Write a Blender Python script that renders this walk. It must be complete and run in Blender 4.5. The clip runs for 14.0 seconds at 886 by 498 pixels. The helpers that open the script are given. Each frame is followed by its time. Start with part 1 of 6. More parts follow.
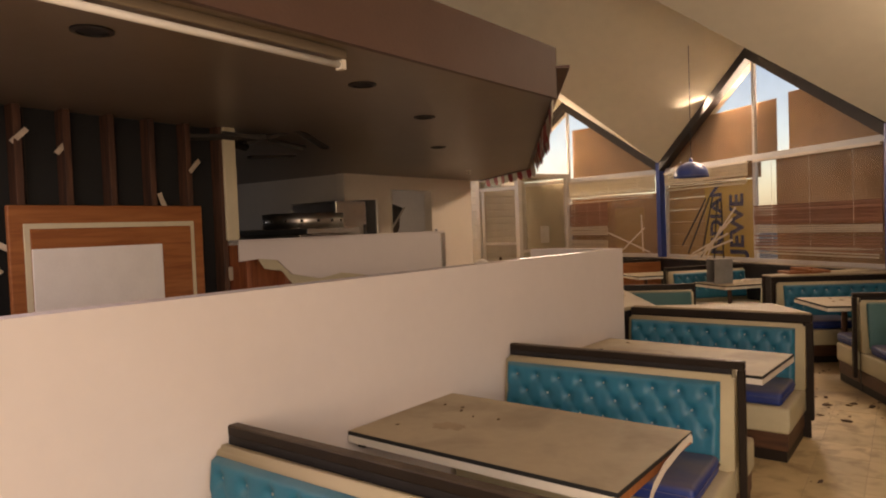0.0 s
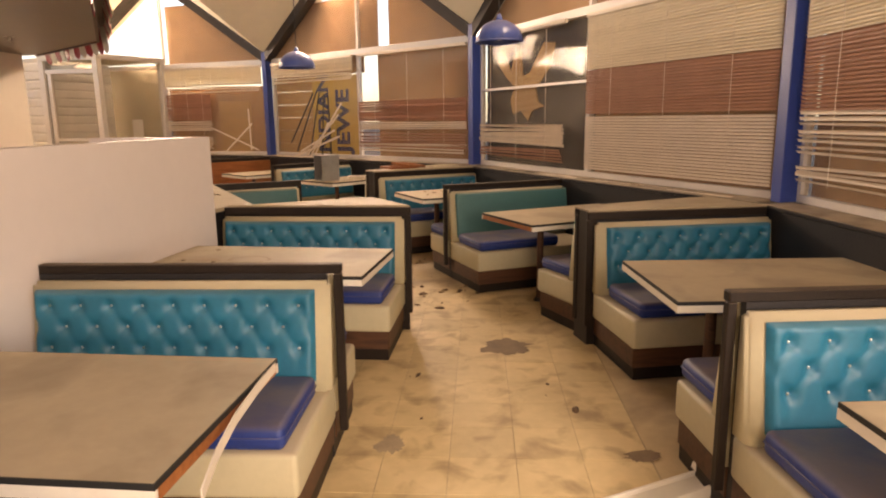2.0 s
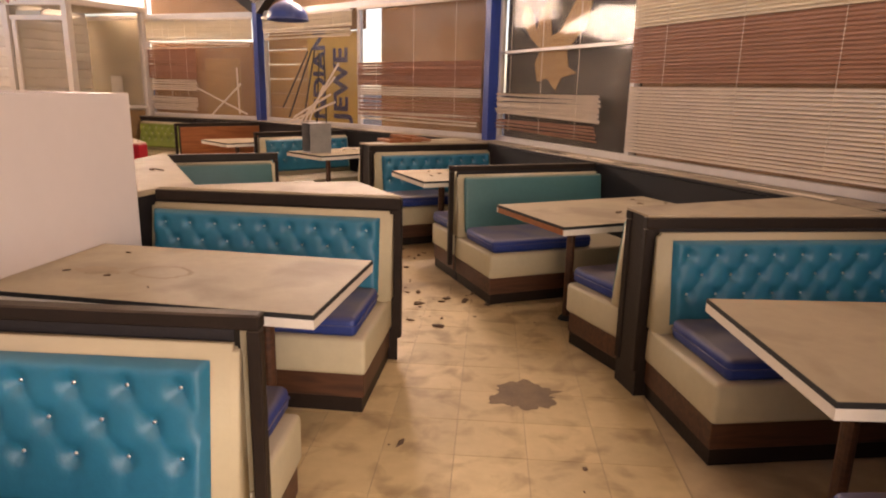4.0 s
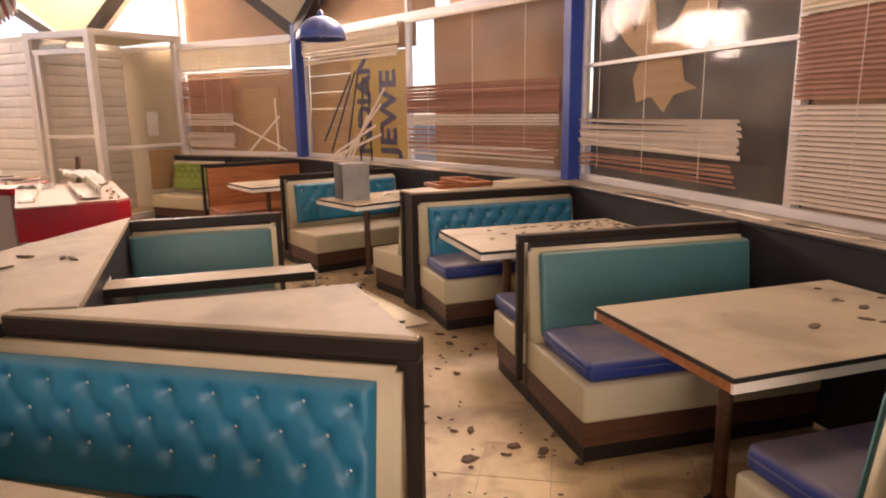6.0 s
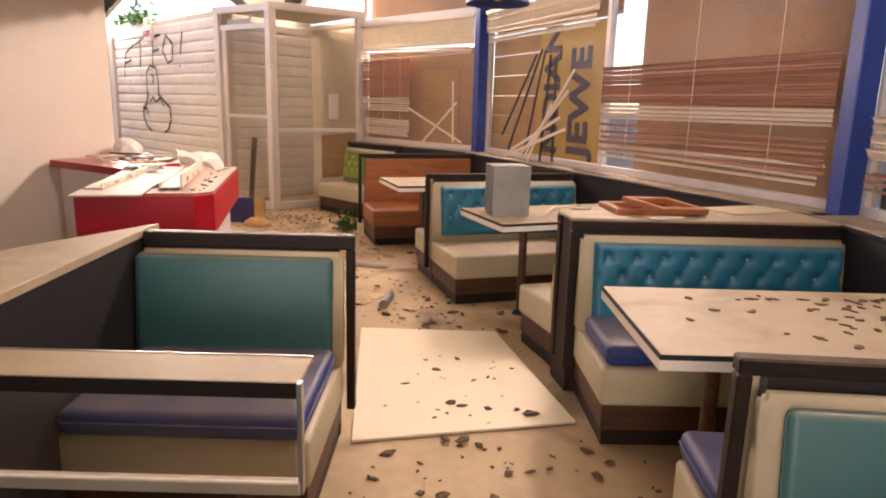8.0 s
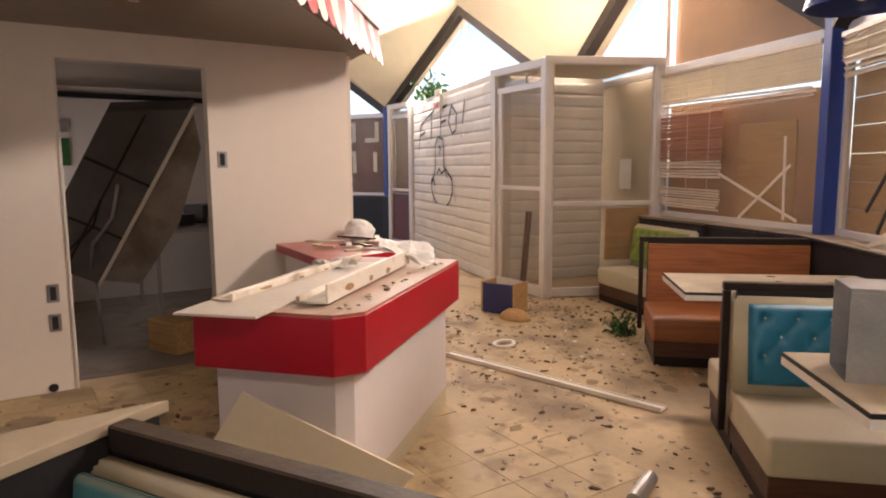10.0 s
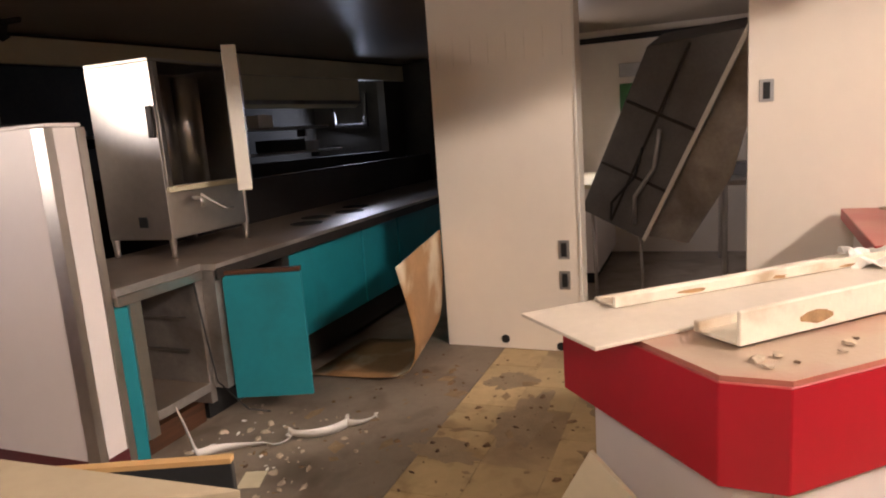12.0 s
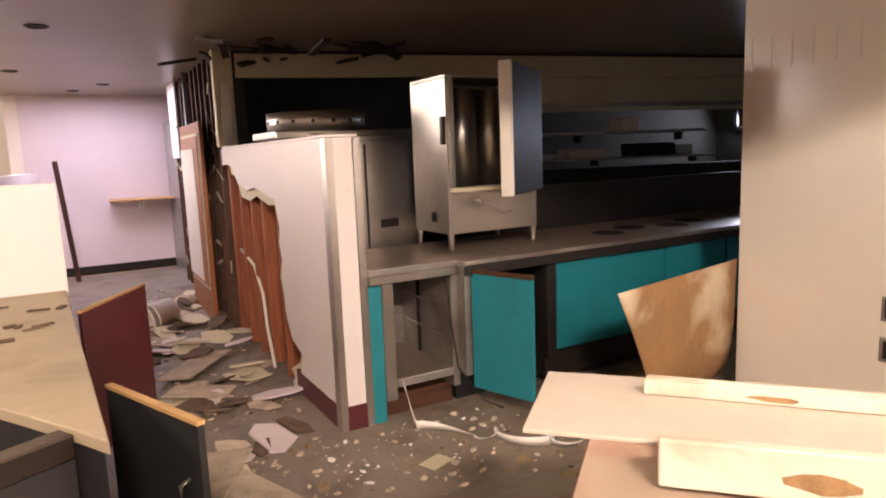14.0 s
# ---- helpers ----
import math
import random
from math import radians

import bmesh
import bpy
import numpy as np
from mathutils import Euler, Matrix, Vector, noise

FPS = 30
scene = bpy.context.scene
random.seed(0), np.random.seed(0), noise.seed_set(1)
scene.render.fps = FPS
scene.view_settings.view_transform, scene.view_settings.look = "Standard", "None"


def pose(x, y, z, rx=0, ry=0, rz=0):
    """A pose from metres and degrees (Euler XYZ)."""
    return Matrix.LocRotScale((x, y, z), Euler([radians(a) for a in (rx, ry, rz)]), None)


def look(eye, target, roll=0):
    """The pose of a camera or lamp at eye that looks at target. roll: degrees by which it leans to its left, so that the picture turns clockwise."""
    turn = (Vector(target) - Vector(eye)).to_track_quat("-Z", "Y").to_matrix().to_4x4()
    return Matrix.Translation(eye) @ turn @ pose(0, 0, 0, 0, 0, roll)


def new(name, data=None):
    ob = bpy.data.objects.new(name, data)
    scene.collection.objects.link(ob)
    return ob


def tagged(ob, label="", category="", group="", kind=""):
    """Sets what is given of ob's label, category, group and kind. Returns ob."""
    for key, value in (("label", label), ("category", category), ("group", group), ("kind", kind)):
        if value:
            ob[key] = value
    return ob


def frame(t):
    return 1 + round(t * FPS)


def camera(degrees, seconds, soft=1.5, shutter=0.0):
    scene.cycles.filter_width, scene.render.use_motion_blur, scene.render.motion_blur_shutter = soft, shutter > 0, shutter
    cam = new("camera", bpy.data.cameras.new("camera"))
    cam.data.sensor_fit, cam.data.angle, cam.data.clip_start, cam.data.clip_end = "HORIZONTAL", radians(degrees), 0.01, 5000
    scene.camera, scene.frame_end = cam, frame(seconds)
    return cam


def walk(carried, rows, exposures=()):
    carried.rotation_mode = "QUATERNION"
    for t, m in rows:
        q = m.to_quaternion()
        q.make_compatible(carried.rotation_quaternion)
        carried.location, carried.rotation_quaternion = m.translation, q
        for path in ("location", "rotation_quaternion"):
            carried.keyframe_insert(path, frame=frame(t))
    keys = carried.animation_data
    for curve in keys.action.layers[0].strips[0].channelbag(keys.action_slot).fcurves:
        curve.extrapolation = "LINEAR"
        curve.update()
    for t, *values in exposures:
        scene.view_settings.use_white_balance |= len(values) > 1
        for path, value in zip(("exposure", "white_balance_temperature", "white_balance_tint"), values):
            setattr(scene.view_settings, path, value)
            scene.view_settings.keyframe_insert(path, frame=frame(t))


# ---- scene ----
cam = camera(67.9, 14.0, soft=2.0)
PATH = [
    (0, (0.39, -1.4, 1.662), (-0.764, 0.232, 1.594), -2.1),
    (0.5, (0.374, -1.257, 1.591), (-0.395, 0.57, 1.323), -0.9),
    (1, (0.312, -0.974, 1.538), (0.026, 0.971, 1.17), 0.1),
    (1.5, (0.291, -0.776, 1.539), (0.203, 1.181, 1.134), 0.1),
    (2, (0.306, -0.577, 1.529), (0.196, 1.382, 1.142), -0.7),
    (2.2, (0.345, -0.451, 1.533), (0.198, 1.508, 1.157), -0.1),
    (4.3, (0.267, 0.993, 1.479), (0.128, 2.93, 1.002), 1.6),
    (4.5, (0.3, 1.243, 1.493), (0.066, 3.189, 1.093), 2.6),
    (5, (0.275, 1.579, 1.51), (-0.12, 3.49, 1.071), 1.1),
    (5.5, (0.205, 1.991, 1.476), (-0.241, 3.886, 1.015), 0.4),
    (6, (0.191, 2.405, 1.53), (-0.165, 4.33, 1.121), -0.8),
    (6.5, (0.269, 2.928, 1.515), (-0.132, 4.842, 1.095), 0.6),
    (7, (0.238, 3.348, 1.48), (-0.343, 5.208, 1.028), 0.5),
    (7.5, (0.148, 3.688, 1.487), (-0.552, 5.513, 1.065), 1.0),
    (7.7, (0.111, 3.854, 1.457), (-0.692, 5.635, 1.031), 1.2),
    (9.8, (-0.57, 5.554, 1.502), (-2.127, 6.786, 1.263), 0.7),
    (10, (-0.695, 5.707, 1.503), (-2.349, 6.805, 1.256), -0.4),
    (10.5, (-0.99, 5.971, 1.487), (-2.821, 6.72, 1.196), -1.0),
    (11, (-1.247, 6.233, 1.509), (-3.194, 6.567, 1.197), -3.0),
    (11.5, (-1.441, 6.535, 1.485), (-3.41, 6.404, 1.157), -0.5),
    (12, (-1.642, 6.717, 1.467), (-3.476, 5.999, 1.12), -4.1),
    (12.5, (-1.937, 6.941, 1.488), (-3.592, 5.867, 1.159), 0.1),
    (13, (-2.106, 7.099, 1.491), (-3.618, 5.835, 1.149), -1.2),
    (13.5, (-2.282, 7.334, 1.495), (-3.57, 5.836, 1.184), -2.0),
    (14, (-2.42, 7.55, 1.508), (-3.39, 5.826, 1.215), -2.2),
]
EXPO = [(0.0, 0.15, 8000, 24), (0.6, 0.5, 8000, 24), (1.4, 0.95, 8000, 24), (4.5, 1.1, 7100, 32), (7.5, 1.4, 6600, 31), (10.0, 0.92, 6150, 24), (11.5, 1.1, 6150, 23), (12.6, 1.75, 6400, 22), (14.0, 1.75, 6500, 24)]
walk(cam, [(t, look(e, g, r)) for t, e, g, r in PATH], EXPO)

# ---- world and light ----
world = bpy.data.worlds.new("sky")
scene.world = world
world.use_nodes = True
wn = world.node_tree.nodes
sky = wn.new("ShaderNodeTexSky")
sky.sky_type = "NISHITA"
sky.sun_disc = False
sky.sun_elevation = radians(38)
sky.sun_rotation = radians(150)
world.node_tree.links.new(sky.outputs[0], wn["Background"].inputs[0])
wn["Background"].inputs[1].default_value = 0.15

sun_data = bpy.data.lights.new("sun", "SUN")
sun_data.energy, sun_data.angle, sun_data.color = 1.2, radians(12), (1.0, 0.95, 0.88)
sun = new("sun", sun_data)
sun.matrix_world = look((4, -8, 9), (-2, 4, 0))


def window_light(name, at, target, w, h, energy, color=(1.0, 0.93, 0.84)):
    d = bpy.data.lights.new(name, "AREA")
    d.shape, d.size, d.size_y, d.energy, d.color = "RECTANGLE", w, h, energy, color
    ob = new(name, d)
    ob.matrix_world = look(at, target)
    return ob


# daylight that enters by the windows behind the walk and by the high gable panes, plus a passage fill
WARM = (1.0, 0.86, 0.68)
window_light("window_light", (2.15, -2.9, 2.1), (-0.6, 3.0, 0.6), 4.0, 2.6, 120, WARM)
window_light("window_light", (-5.95, 12.35, 3.30), (-3.6, 6.6, 0.2), 2.6, 1.0, 125, WARM)
window_light("window_light", (-10.4, 12.75, 3.25), (-3.0, 6.0, 0.6), 3.2, 1.1, 330, WARM)
window_light("window_light", (-2.05, 10.35, 3.75), (-1.2, 5.0, 0.6), 1.6, 0.5, 300, WARM)
# fill lamp added under the passage ceiling; no window or lit fitting hangs here
window_light("window_light", (-2.75, -1.3, 2.40), (-2.75, -1.3, 0.0), 1.3, 1.6, 17, (0.90, 0.84, 1.0))
window_light("window_light", (1.16, 6.16, 3.82), (-3.0, 6.2, 0.4), 0.8, 0.35, 24, WARM)


# ---- materials ----
def material(name, base, rough=0.6, metal=0.0, var=0.12, scale=6.0, bump=0.15, bump_scale=60.0, dust=None, dust_amount=0.0,
             stain=None, stain_amount=0.0, stain_scale=2.5, spec=0.5, island=0.0):
    """base colour with two scales of variation, fine relief, dust on upward faces, stains with a shape of their own"""
    m = bpy.data.materials.new(name)
    m.use_nodes = True
    nt = m.node_tree
    N, L = nt.nodes, nt.links
    b = N["Principled BSDF"]
    b.inputs["Roughness"].default_value = rough
    b.inputs["Metallic"].default_value = metal
    b.inputs["Specular IOR Level"].default_value = spec
    tc = N.new("ShaderNodeTexCoord")
    geo = N.new("ShaderNodeNewGeometry")
    n1 = N.new("ShaderNodeTexNoise")
    n1.inputs["Scale"].default_value, n1.inputs["Detail"].default_value = scale, 6
    n2 = N.new("ShaderNodeTexNoise")
    n2.inputs["Scale"].default_value, n2.inputs["Detail"].default_value = scale * 9, 4
    for n in (n1, n2):
        L.new(geo.outputs["Position"], n.inputs["Vector"])
    add = N.new("ShaderNodeMath")
    add.operation = "MULTIPLY_ADD"
    L.new(n2.outputs[0], add.inputs[0])
    add.inputs[1].default_value = 0.5
    L.new(n1.outputs[0], add.inputs[2])
    rng = N.new("ShaderNodeMapRange")
    rng.inputs["From Min"].default_value, rng.inputs["From Max"].default_value = 0.4, 1.1
    rng.inputs["To Min"].default_value, rng.inputs["To Max"].default_value = 1 - var, 1 + var
    L.new(add.outputs[0], rng.inputs["Value"])
    hsv = N.new("ShaderNodeHueSaturation")
    hsv.inputs["Color"].default_value = (*base, 1)
    if island:
        oi = N.new("ShaderNodeObjectInfo")
        r2 = N.new("ShaderNodeMapRange")
        r2.inputs["To Min"].default_value, r2.inputs["To Max"].default_value = 1 - island, 1 + island
        L.new(oi.outputs["Random"], r2.inputs["Value"])
        mu = N.new("ShaderNodeMath")
        mu.operation = "MULTIPLY"
        L.new(r2.outputs[0], mu.inputs[0])
        L.new(rng.outputs[0], mu.inputs[1])
        L.new(mu.outputs[0], hsv.inputs["Value"])
    else:
        L.new(rng.outputs[0], hsv.inputs["Value"])
    col = hsv.outputs[0]
    if stain:
        n3 = N.new("ShaderNodeTexNoise")
        n3.inputs["Scale"].default_value, n3.inputs["Detail"].default_value, n3.inputs["Distortion"].default_value = stain_scale, 7, 0.4
        L.new(geo.outputs["Position"], n3.inputs["Vector"])
        r3 = N.new("ShaderNodeMapRange")
        r3.inputs["From Min"].default_value, r3.inputs["From Max"].default_value = 0.5, 0.68
        r3.inputs["To Max"].default_value = stain_amount
        L.new(n3.outputs[0], r3.inputs["Value"])
        mx = N.new("ShaderNodeMix")
        mx.data_type = "RGBA"
        L.new(r3.outputs[0], mx.inputs["Factor"])
        L.new(col, mx.inputs["A"])
        mx.inputs["B"].default_value = (*stain, 1)
        col = mx.outputs["Result"]
    if dust:
        sep = N.new("ShaderNodeSeparateXYZ")
        L.new(geo.outputs["Normal"], sep.inputs[0])
        r4 = N.new("ShaderNodeMapRange")
        r4.inputs["From Min"].default_value, r4.inputs["From Max"].default_value = 0.35, 0.95
        r4.inputs["To Max"].default_value = dust_amount
        L.new(sep.outputs["Z"], r4.inputs["Value"])
        r5 = N.new("ShaderNodeMapRange")
        r5.inputs["From Min"].default_value, r5.inputs["From Max"].default_value = 0.35, 0.6
        r5.inputs["To Min"].default_value = 0.55
        L.new(n1.outputs[0], r5.inputs["Value"])
        mm = N.new("ShaderNodeMath")
        mm.operation = "MULTIPLY"
        L.new(r4.outputs[0], mm.inputs[0])
        L.new(r5.outputs[0], mm.inputs[1])
        mx = N.new("ShaderNodeMix")
        mx.data_type = "RGBA"
        L.new(mm.outputs[0], mx.inputs["Factor"])
        L.new(col, mx.inputs["A"])
        mx.inputs["B"].default_value = (*dust, 1)
        col = mx.outputs["Result"]
    L.new(col, b.inputs["Base Color"])
    if bump:
        n4 = N.new("ShaderNodeTexNoise")
        n4.inputs["Scale"].default_value, n4.inputs["Detail"].default_value = bump_scale, 4
        L.new(tc.outputs["Object"], n4.inputs["Vector"])
        bp = N.new("ShaderNodeBump")
        bp.inputs["Strength"].default_value, bp.inputs["Distance"].default_value = bump, 0.01
        L.new(n4.outputs[0], bp.inputs["Height"])
        L.new(bp.outputs[0], b.inputs["Normal"])
    return m


def wood_material(name, a, c, rough=0.55, scale=4.0, axis=0, bump=0.15):
    m = bpy.data.materials.new(name)
    m.use_nodes = True
    nt = m.node_tree
    N, L = nt.nodes, nt.links
    b = N["Principled BSDF"]
    b.inputs["Roughness"].default_value = rough
    tc = N.new("ShaderNodeTexCoord")
    mp = N.new("ShaderNodeMapping")
    s = [9.0, 9.0, 9.0]
    s[axis] = 0.7
    mp.inputs["Scale"].default_value = s
    L.new(tc.outputs["Object"], mp.inputs["Vector"])
    n = N.new("ShaderNodeTexNoise")
    n.inputs["Scale"].default_value, n.inputs["Detail"].default_value, n.inputs["Distortion"].default_value = scale, 8, 0.8
    L.new(mp.outputs[0], n.inputs["Vector"])
    r = N.new("ShaderNodeValToRGB")
    r.color_ramp.elements[0].position, r.color_ramp.elements[1].position = 0.3, 0.7
    r.color_ramp.elements[0].color, r.color_ramp.elements[1].color = (*a, 1), (*c, 1)
    L.new(n.outputs[0], r.inputs[0])
    L.new(r.outputs[0], b.inputs["Base Color"])
    bp = N.new("ShaderNodeBump")
    bp.inputs["Strength"].default_value, bp.inputs["Distance"].default_value = bump, 0.005
    L.new(n.outputs[0], bp.inputs["Height"])
    L.new(bp.outputs[0], b.inputs["Normal"])
    return m


def glass_material(name, tint, rough=0.06, dust=0.07):
    m = bpy.data.materials.new(name)
    m.use_nodes = True
    nt = m.node_tree
    N, L = nt.nodes, nt.links
    out = N["Material Output"]
    tr = N.new("ShaderNodeBsdfTransparent")
    tr.inputs[0].default_value = (*tint, 1)
    gl = N.new("ShaderNodeBsdfGlossy")
    gl.inputs["Roughness"].default_value = rough
    lw = N.new("ShaderNodeLayerWeight")
    lw.inputs[0].default_value = 0.5
    pw = N.new("ShaderNodeMath")
    pw.operation = "POWER"
    pw.inputs[1].default_value = 4.0
    L.new(lw.outputs["Facing"], pw.inputs[0])
    fr = N.new("ShaderNodeMapRange")
    fr.inputs["To Min"].default_value, fr.inputs["To Max"].default_value = 0.012, 0.20
    L.new(pw.outputs[0], fr.inputs["Value"])
    mx = N.new("ShaderNodeMixShader")
    L.new(fr.outputs[0], mx.inputs[0])
    L.new(tr.outputs[0], mx.inputs[1])
    L.new(gl.outputs[0], mx.inputs[2])
    du = N.new("ShaderNodeBsdfDiffuse")
    du.inputs[0].default_value = (0.74, 0.62, 0.50, 1)
    nz = N.new("ShaderNodeTexNoise")
    nz.inputs["Scale"].default_value = 2.2
    nz.inputs["Detail"].default_value = 7
    tc = N.new("ShaderNodeTexCoord")
    L.new(tc.outputs["Object"], nz.inputs["Vector"])
    dr = N.new("ShaderNodeMapRange")
    dr.inputs["From Min"].default_value, dr.inputs["From Max"].default_value = 0.3, 0.75
    dr.inputs["To Min"].default_value, dr.inputs["To Max"].default_value = dust * 0.4, dust * 1.7
    L.new(nz.outputs[0], dr.inputs["Value"])
    fm = N.new("ShaderNodeMixShader")
    L.new(dr.outputs[0], fm.inputs[0])
    L.new(mx.outputs[0], fm.inputs[1])
    L.new(du.outputs[0], fm.inputs[2])
    L.new(fm.outputs[0], out.inputs[0])
    return m


DUST = (0.42, 0.34, 0.24)
M_FLOOR_JOINT = material("floor_grout", (0.34, 0.26, 0.16), 0.9)
M_TILE = material("vinyl_tile", (0.53, 0.395, 0.205), 0.55, var=0.20, scale=1.6, bump=0.08, stain=(0.20, 0.125, 0.06), stain_amount=0.6, stain_scale=5.5, island=0.08)
M_FLOOR = material("dirty_floor", (0.47, 0.35, 0.20), 0.65, var=0.22, scale=1.4, stain=(0.15, 0.10, 0.06), stain_amount=0.8, stain_scale=1.7)
M_KFLOOR = material("grey_sheet_floor", (0.235, 0.19, 0.145), 0.6, var=0.22, scale=2.2, bump=0.1, stain=(0.12, 0.085, 0.055), stain_amount=0.7, stain_scale=3.2)
M_WHITE = material("pinkish_white_laminate", (0.74, 0.68, 0.655), 0.4, var=0.04, scale=1.5, bump=0.03)
M_PANEL = material("glossy_wall_panel", (0.84, 0.76, 0.65), 0.16, var=0.04, scale=1.2, bump=0.05, bump_scale=8)
M_PLASTER = material("white_plaster", (0.74, 0.67, 0.58), 0.8, var=0.06, scale=1.2, bump=0.1)
M_ROOF = material("cream_plaster", (0.74, 0.68, 0.54), 0.85, var=0.08, scale=0.7, bump=0.1)
M_SOFFIT = material("brown_ceiling_laminate", (0.20, 0.155, 0.11), 0.35, var=0.14, scale=1.1, bump=0.05)
M_FASCIA = material("dark_brown_fascia", (0.10, 0.055, 0.042), 0.5, var=0.1)
M_BLACKTRIM = material("dark_stained_trim", (0.017, 0.011, 0.008), 0.5, var=0.25, spec=0.25, dust=(0.16, 0.12, 0.085), dust_amount=0.6)
M_DARKPANEL = material("charcoal_laminate", (0.022, 0.020, 0.021), 0.5, var=0.2, spec=0.25, dust=DUST, dust_amount=0.95)
M_CREAM = material("cream_vinyl", (0.50, 0.45, 0.30), 0.5, var=0.10, scale=3, bump=0.08, dust=(0.47, 0.38, 0.27), dust_amount=0.8)
M_TEAL = material("turquoise_vinyl", (0.006, 0.140, 0.235), 0.46, var=0.14, scale=5, bump=0.06, bump_scale=120, dust=(0.20, 0.28, 0.28), dust_amount=0.4)
M_TEALDULL = material("faded_teal_vinyl", (0.045, 0.150, 0.155), 0.46, var=0.14, scale=4, bump=0.06, bump_scale=120, dust=(0.30, 0.28, 0.20), dust_amount=0.8)
M_GREEN = material("green_vinyl", (0.20, 0.27, 0.04), 0.45, var=0.15, scale=5, dust=DUST, dust_amount=0.4)
M_BLUE = material("royal_blue_vinyl", (0.012, 0.036, 0.20), 0.5, var=0.18, scale=5, bump=0.1, dust=(0.175, 0.15, 0.15), dust_amount=0.85)
M_TABLE = material("dusty_table_laminate", (0.40, 0.325, 0.22), 0.62, var=0.14, scale=2.2, bump=0.05, stain=(0.20, 0.15, 0.10), stain_amount=0.55, stain_scale=2.6)
M_GLOSSTOP = material("glossy_tan_laminate", (0.34, 0.27, 0.17), 0.55, var=0.16, scale=4, bump=0.04, bump_scale=14)
M_EDGEWHITE = material("white_edge_band", (0.74, 0.69, 0.60), 0.45, var=0.06)
M_STEEL = material("stainless_steel", (0.56, 0.53, 0.49), 0.34, metal=1.0, var=0.14, scale=3, bump=0.03)
M_DULLSTEEL = material("dull_steel", (0.40, 0.37, 0.34), 0.42, metal=0.75, var=0.25, scale=4, bump=0.05, stain=(0.12, 0.08, 0.055), stain_amount=0.5, dust=(0.36, 0.26, 0.18), dust_amount=0.75)
M_GALV = material("galvanised_steel", (0.42, 0.41, 0.40), 0.4, metal=0.8, var=0.2, scale=9)
M_ALU = material("painted_aluminium", (0.66, 0.62, 0.58), 0.4, metal=0.2, var=0.06)
M_BLUEPOST = material("blue_painted_steel", (0.025, 0.055, 0.26), 0.35, var=0.15, scale=4)
M_BLUELAMP = material("blue_enamel", (0.04, 0.07, 0.24), 0.3, var=0.2, scale=7, dust=(0.25, 0.22, 0.22), dust_amount=0.5)
M_BLACKBEAM = material("dark_roof_beam", (0.030, 0.022, 0.018), 0.6, var=0.2)
M_RED = material("red_laminate", (0.40, 0.004, 0.016), 0.4, var=0.08, scale=3, bump=0.03, dust=(0.45, 0.26, 0.2), dust_amount=0.6)
M_REDTOP = material("dusty_red_countertop", (0.42, 0.13, 0.09), 0.6, var=0.15, scale=3, dust=(0.46, 0.35, 0.26), dust_amount=1.0)
M_TEALDOOR = material("teal_laminate", (0.010, 0.21, 0.26), 0.38, var=0.12, scale=2.5, bump=0.04, stain=(0.02, 0.10, 0.11), stain_amount=0.35)
M_DARKMETAL = material("sooty_metal", (0.035, 0.030, 0.027), 0.5, metal=0.5, var=0.3, scale=4)
# near-black base puts the unlit kitchen's shade into the wall colour
M_KDARK = material("shade_dark_kitchen", (0.045, 0.038, 0.030), 0.8, var=0.35, scale=3)
M_HOOD = material("dark_grey_filter_metal", (0.12, 0.112, 0.105), 0.5, metal=0.2, var=0.25, scale=5)
M_MAROON = material("maroon_laminate", (0.10, 0.018, 0.022), 0.4, var=0.12)
M_WHITEBRICK = material("white_painted_brick", (0.70, 0.66, 0.60), 0.6, var=0.07, scale=4, bump=0.35, bump_scale=25, island=0.05)
M_MORTAR = material("painted_mortar", (0.62, 0.57, 0.50), 0.85, var=0.08)
M_PAPER = material("white_paper", (0.82, 0.79, 0.74), 0.8, var=0.05, scale=8)
M_SPRAY = material("black_spray_paint", (0.04, 0.04, 0.04), 0.7, var=0.3)
M_YELLOWED = material("yellowed_white_plastic", (0.74, 0.68, 0.56), 0.5, var=0.12, scale=4, stain=(0.30, 0.18, 0.08), stain_amount=0.75, stain_scale=3.5)
M_CARD = material("cream_board", (0.62, 0.55, 0.38), 0.7, var=0.08, scale=3)
M_BOARD = material("cream_hardboard", (0.78, 0.70, 0.52), 0.6, var=0.07, scale=3, bump=0.06)
M_PALEBOARD = material("pale_dusty_laminate", (0.62, 0.55, 0.46), 0.6, var=0.10, scale=4, bump=0.05)
M_DEBRIS = material("brown_debris", (0.12, 0.075, 0.045), 0.9, var=0.5, scale=14, bump=0.5)
M_CHIP = material("pale_rubble", (0.48, 0.39, 0.29), 0.9, var=0.4, scale=10, bump=0.4)
M_SLAT = material("blind_slat_tan", (0.80, 0.68, 0.48), 0.5, var=0.08, scale=6)
M_SLATLIGHT = material("blind_slat_light", (0.76, 0.65, 0.52), 0.5, var=0.08, scale=6)
M_SLATBROWN = material("blind_slat_brown", (0.42, 0.21, 0.13), 0.5, var=0.12, scale=6)
M_OUTBOARD = material("weathered_board", (0.40, 0.235, 0.125), 0.8, var=0.3, scale=2)
M_GREENLEAF = material("plastic_leaf", (0.035, 0.13, 0.03), 0.5, var=0.3, scale=20)
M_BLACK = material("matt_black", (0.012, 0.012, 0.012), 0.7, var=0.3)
M_PINKWALL = material("pink_white_wall", (0.68, 0.58, 0.58), 0.7, var=0.05, scale=1.5)
M_YELLOW = material("yellow_sign_paint", (0.62, 0.42, 0.09), 0.6, var=0.1)
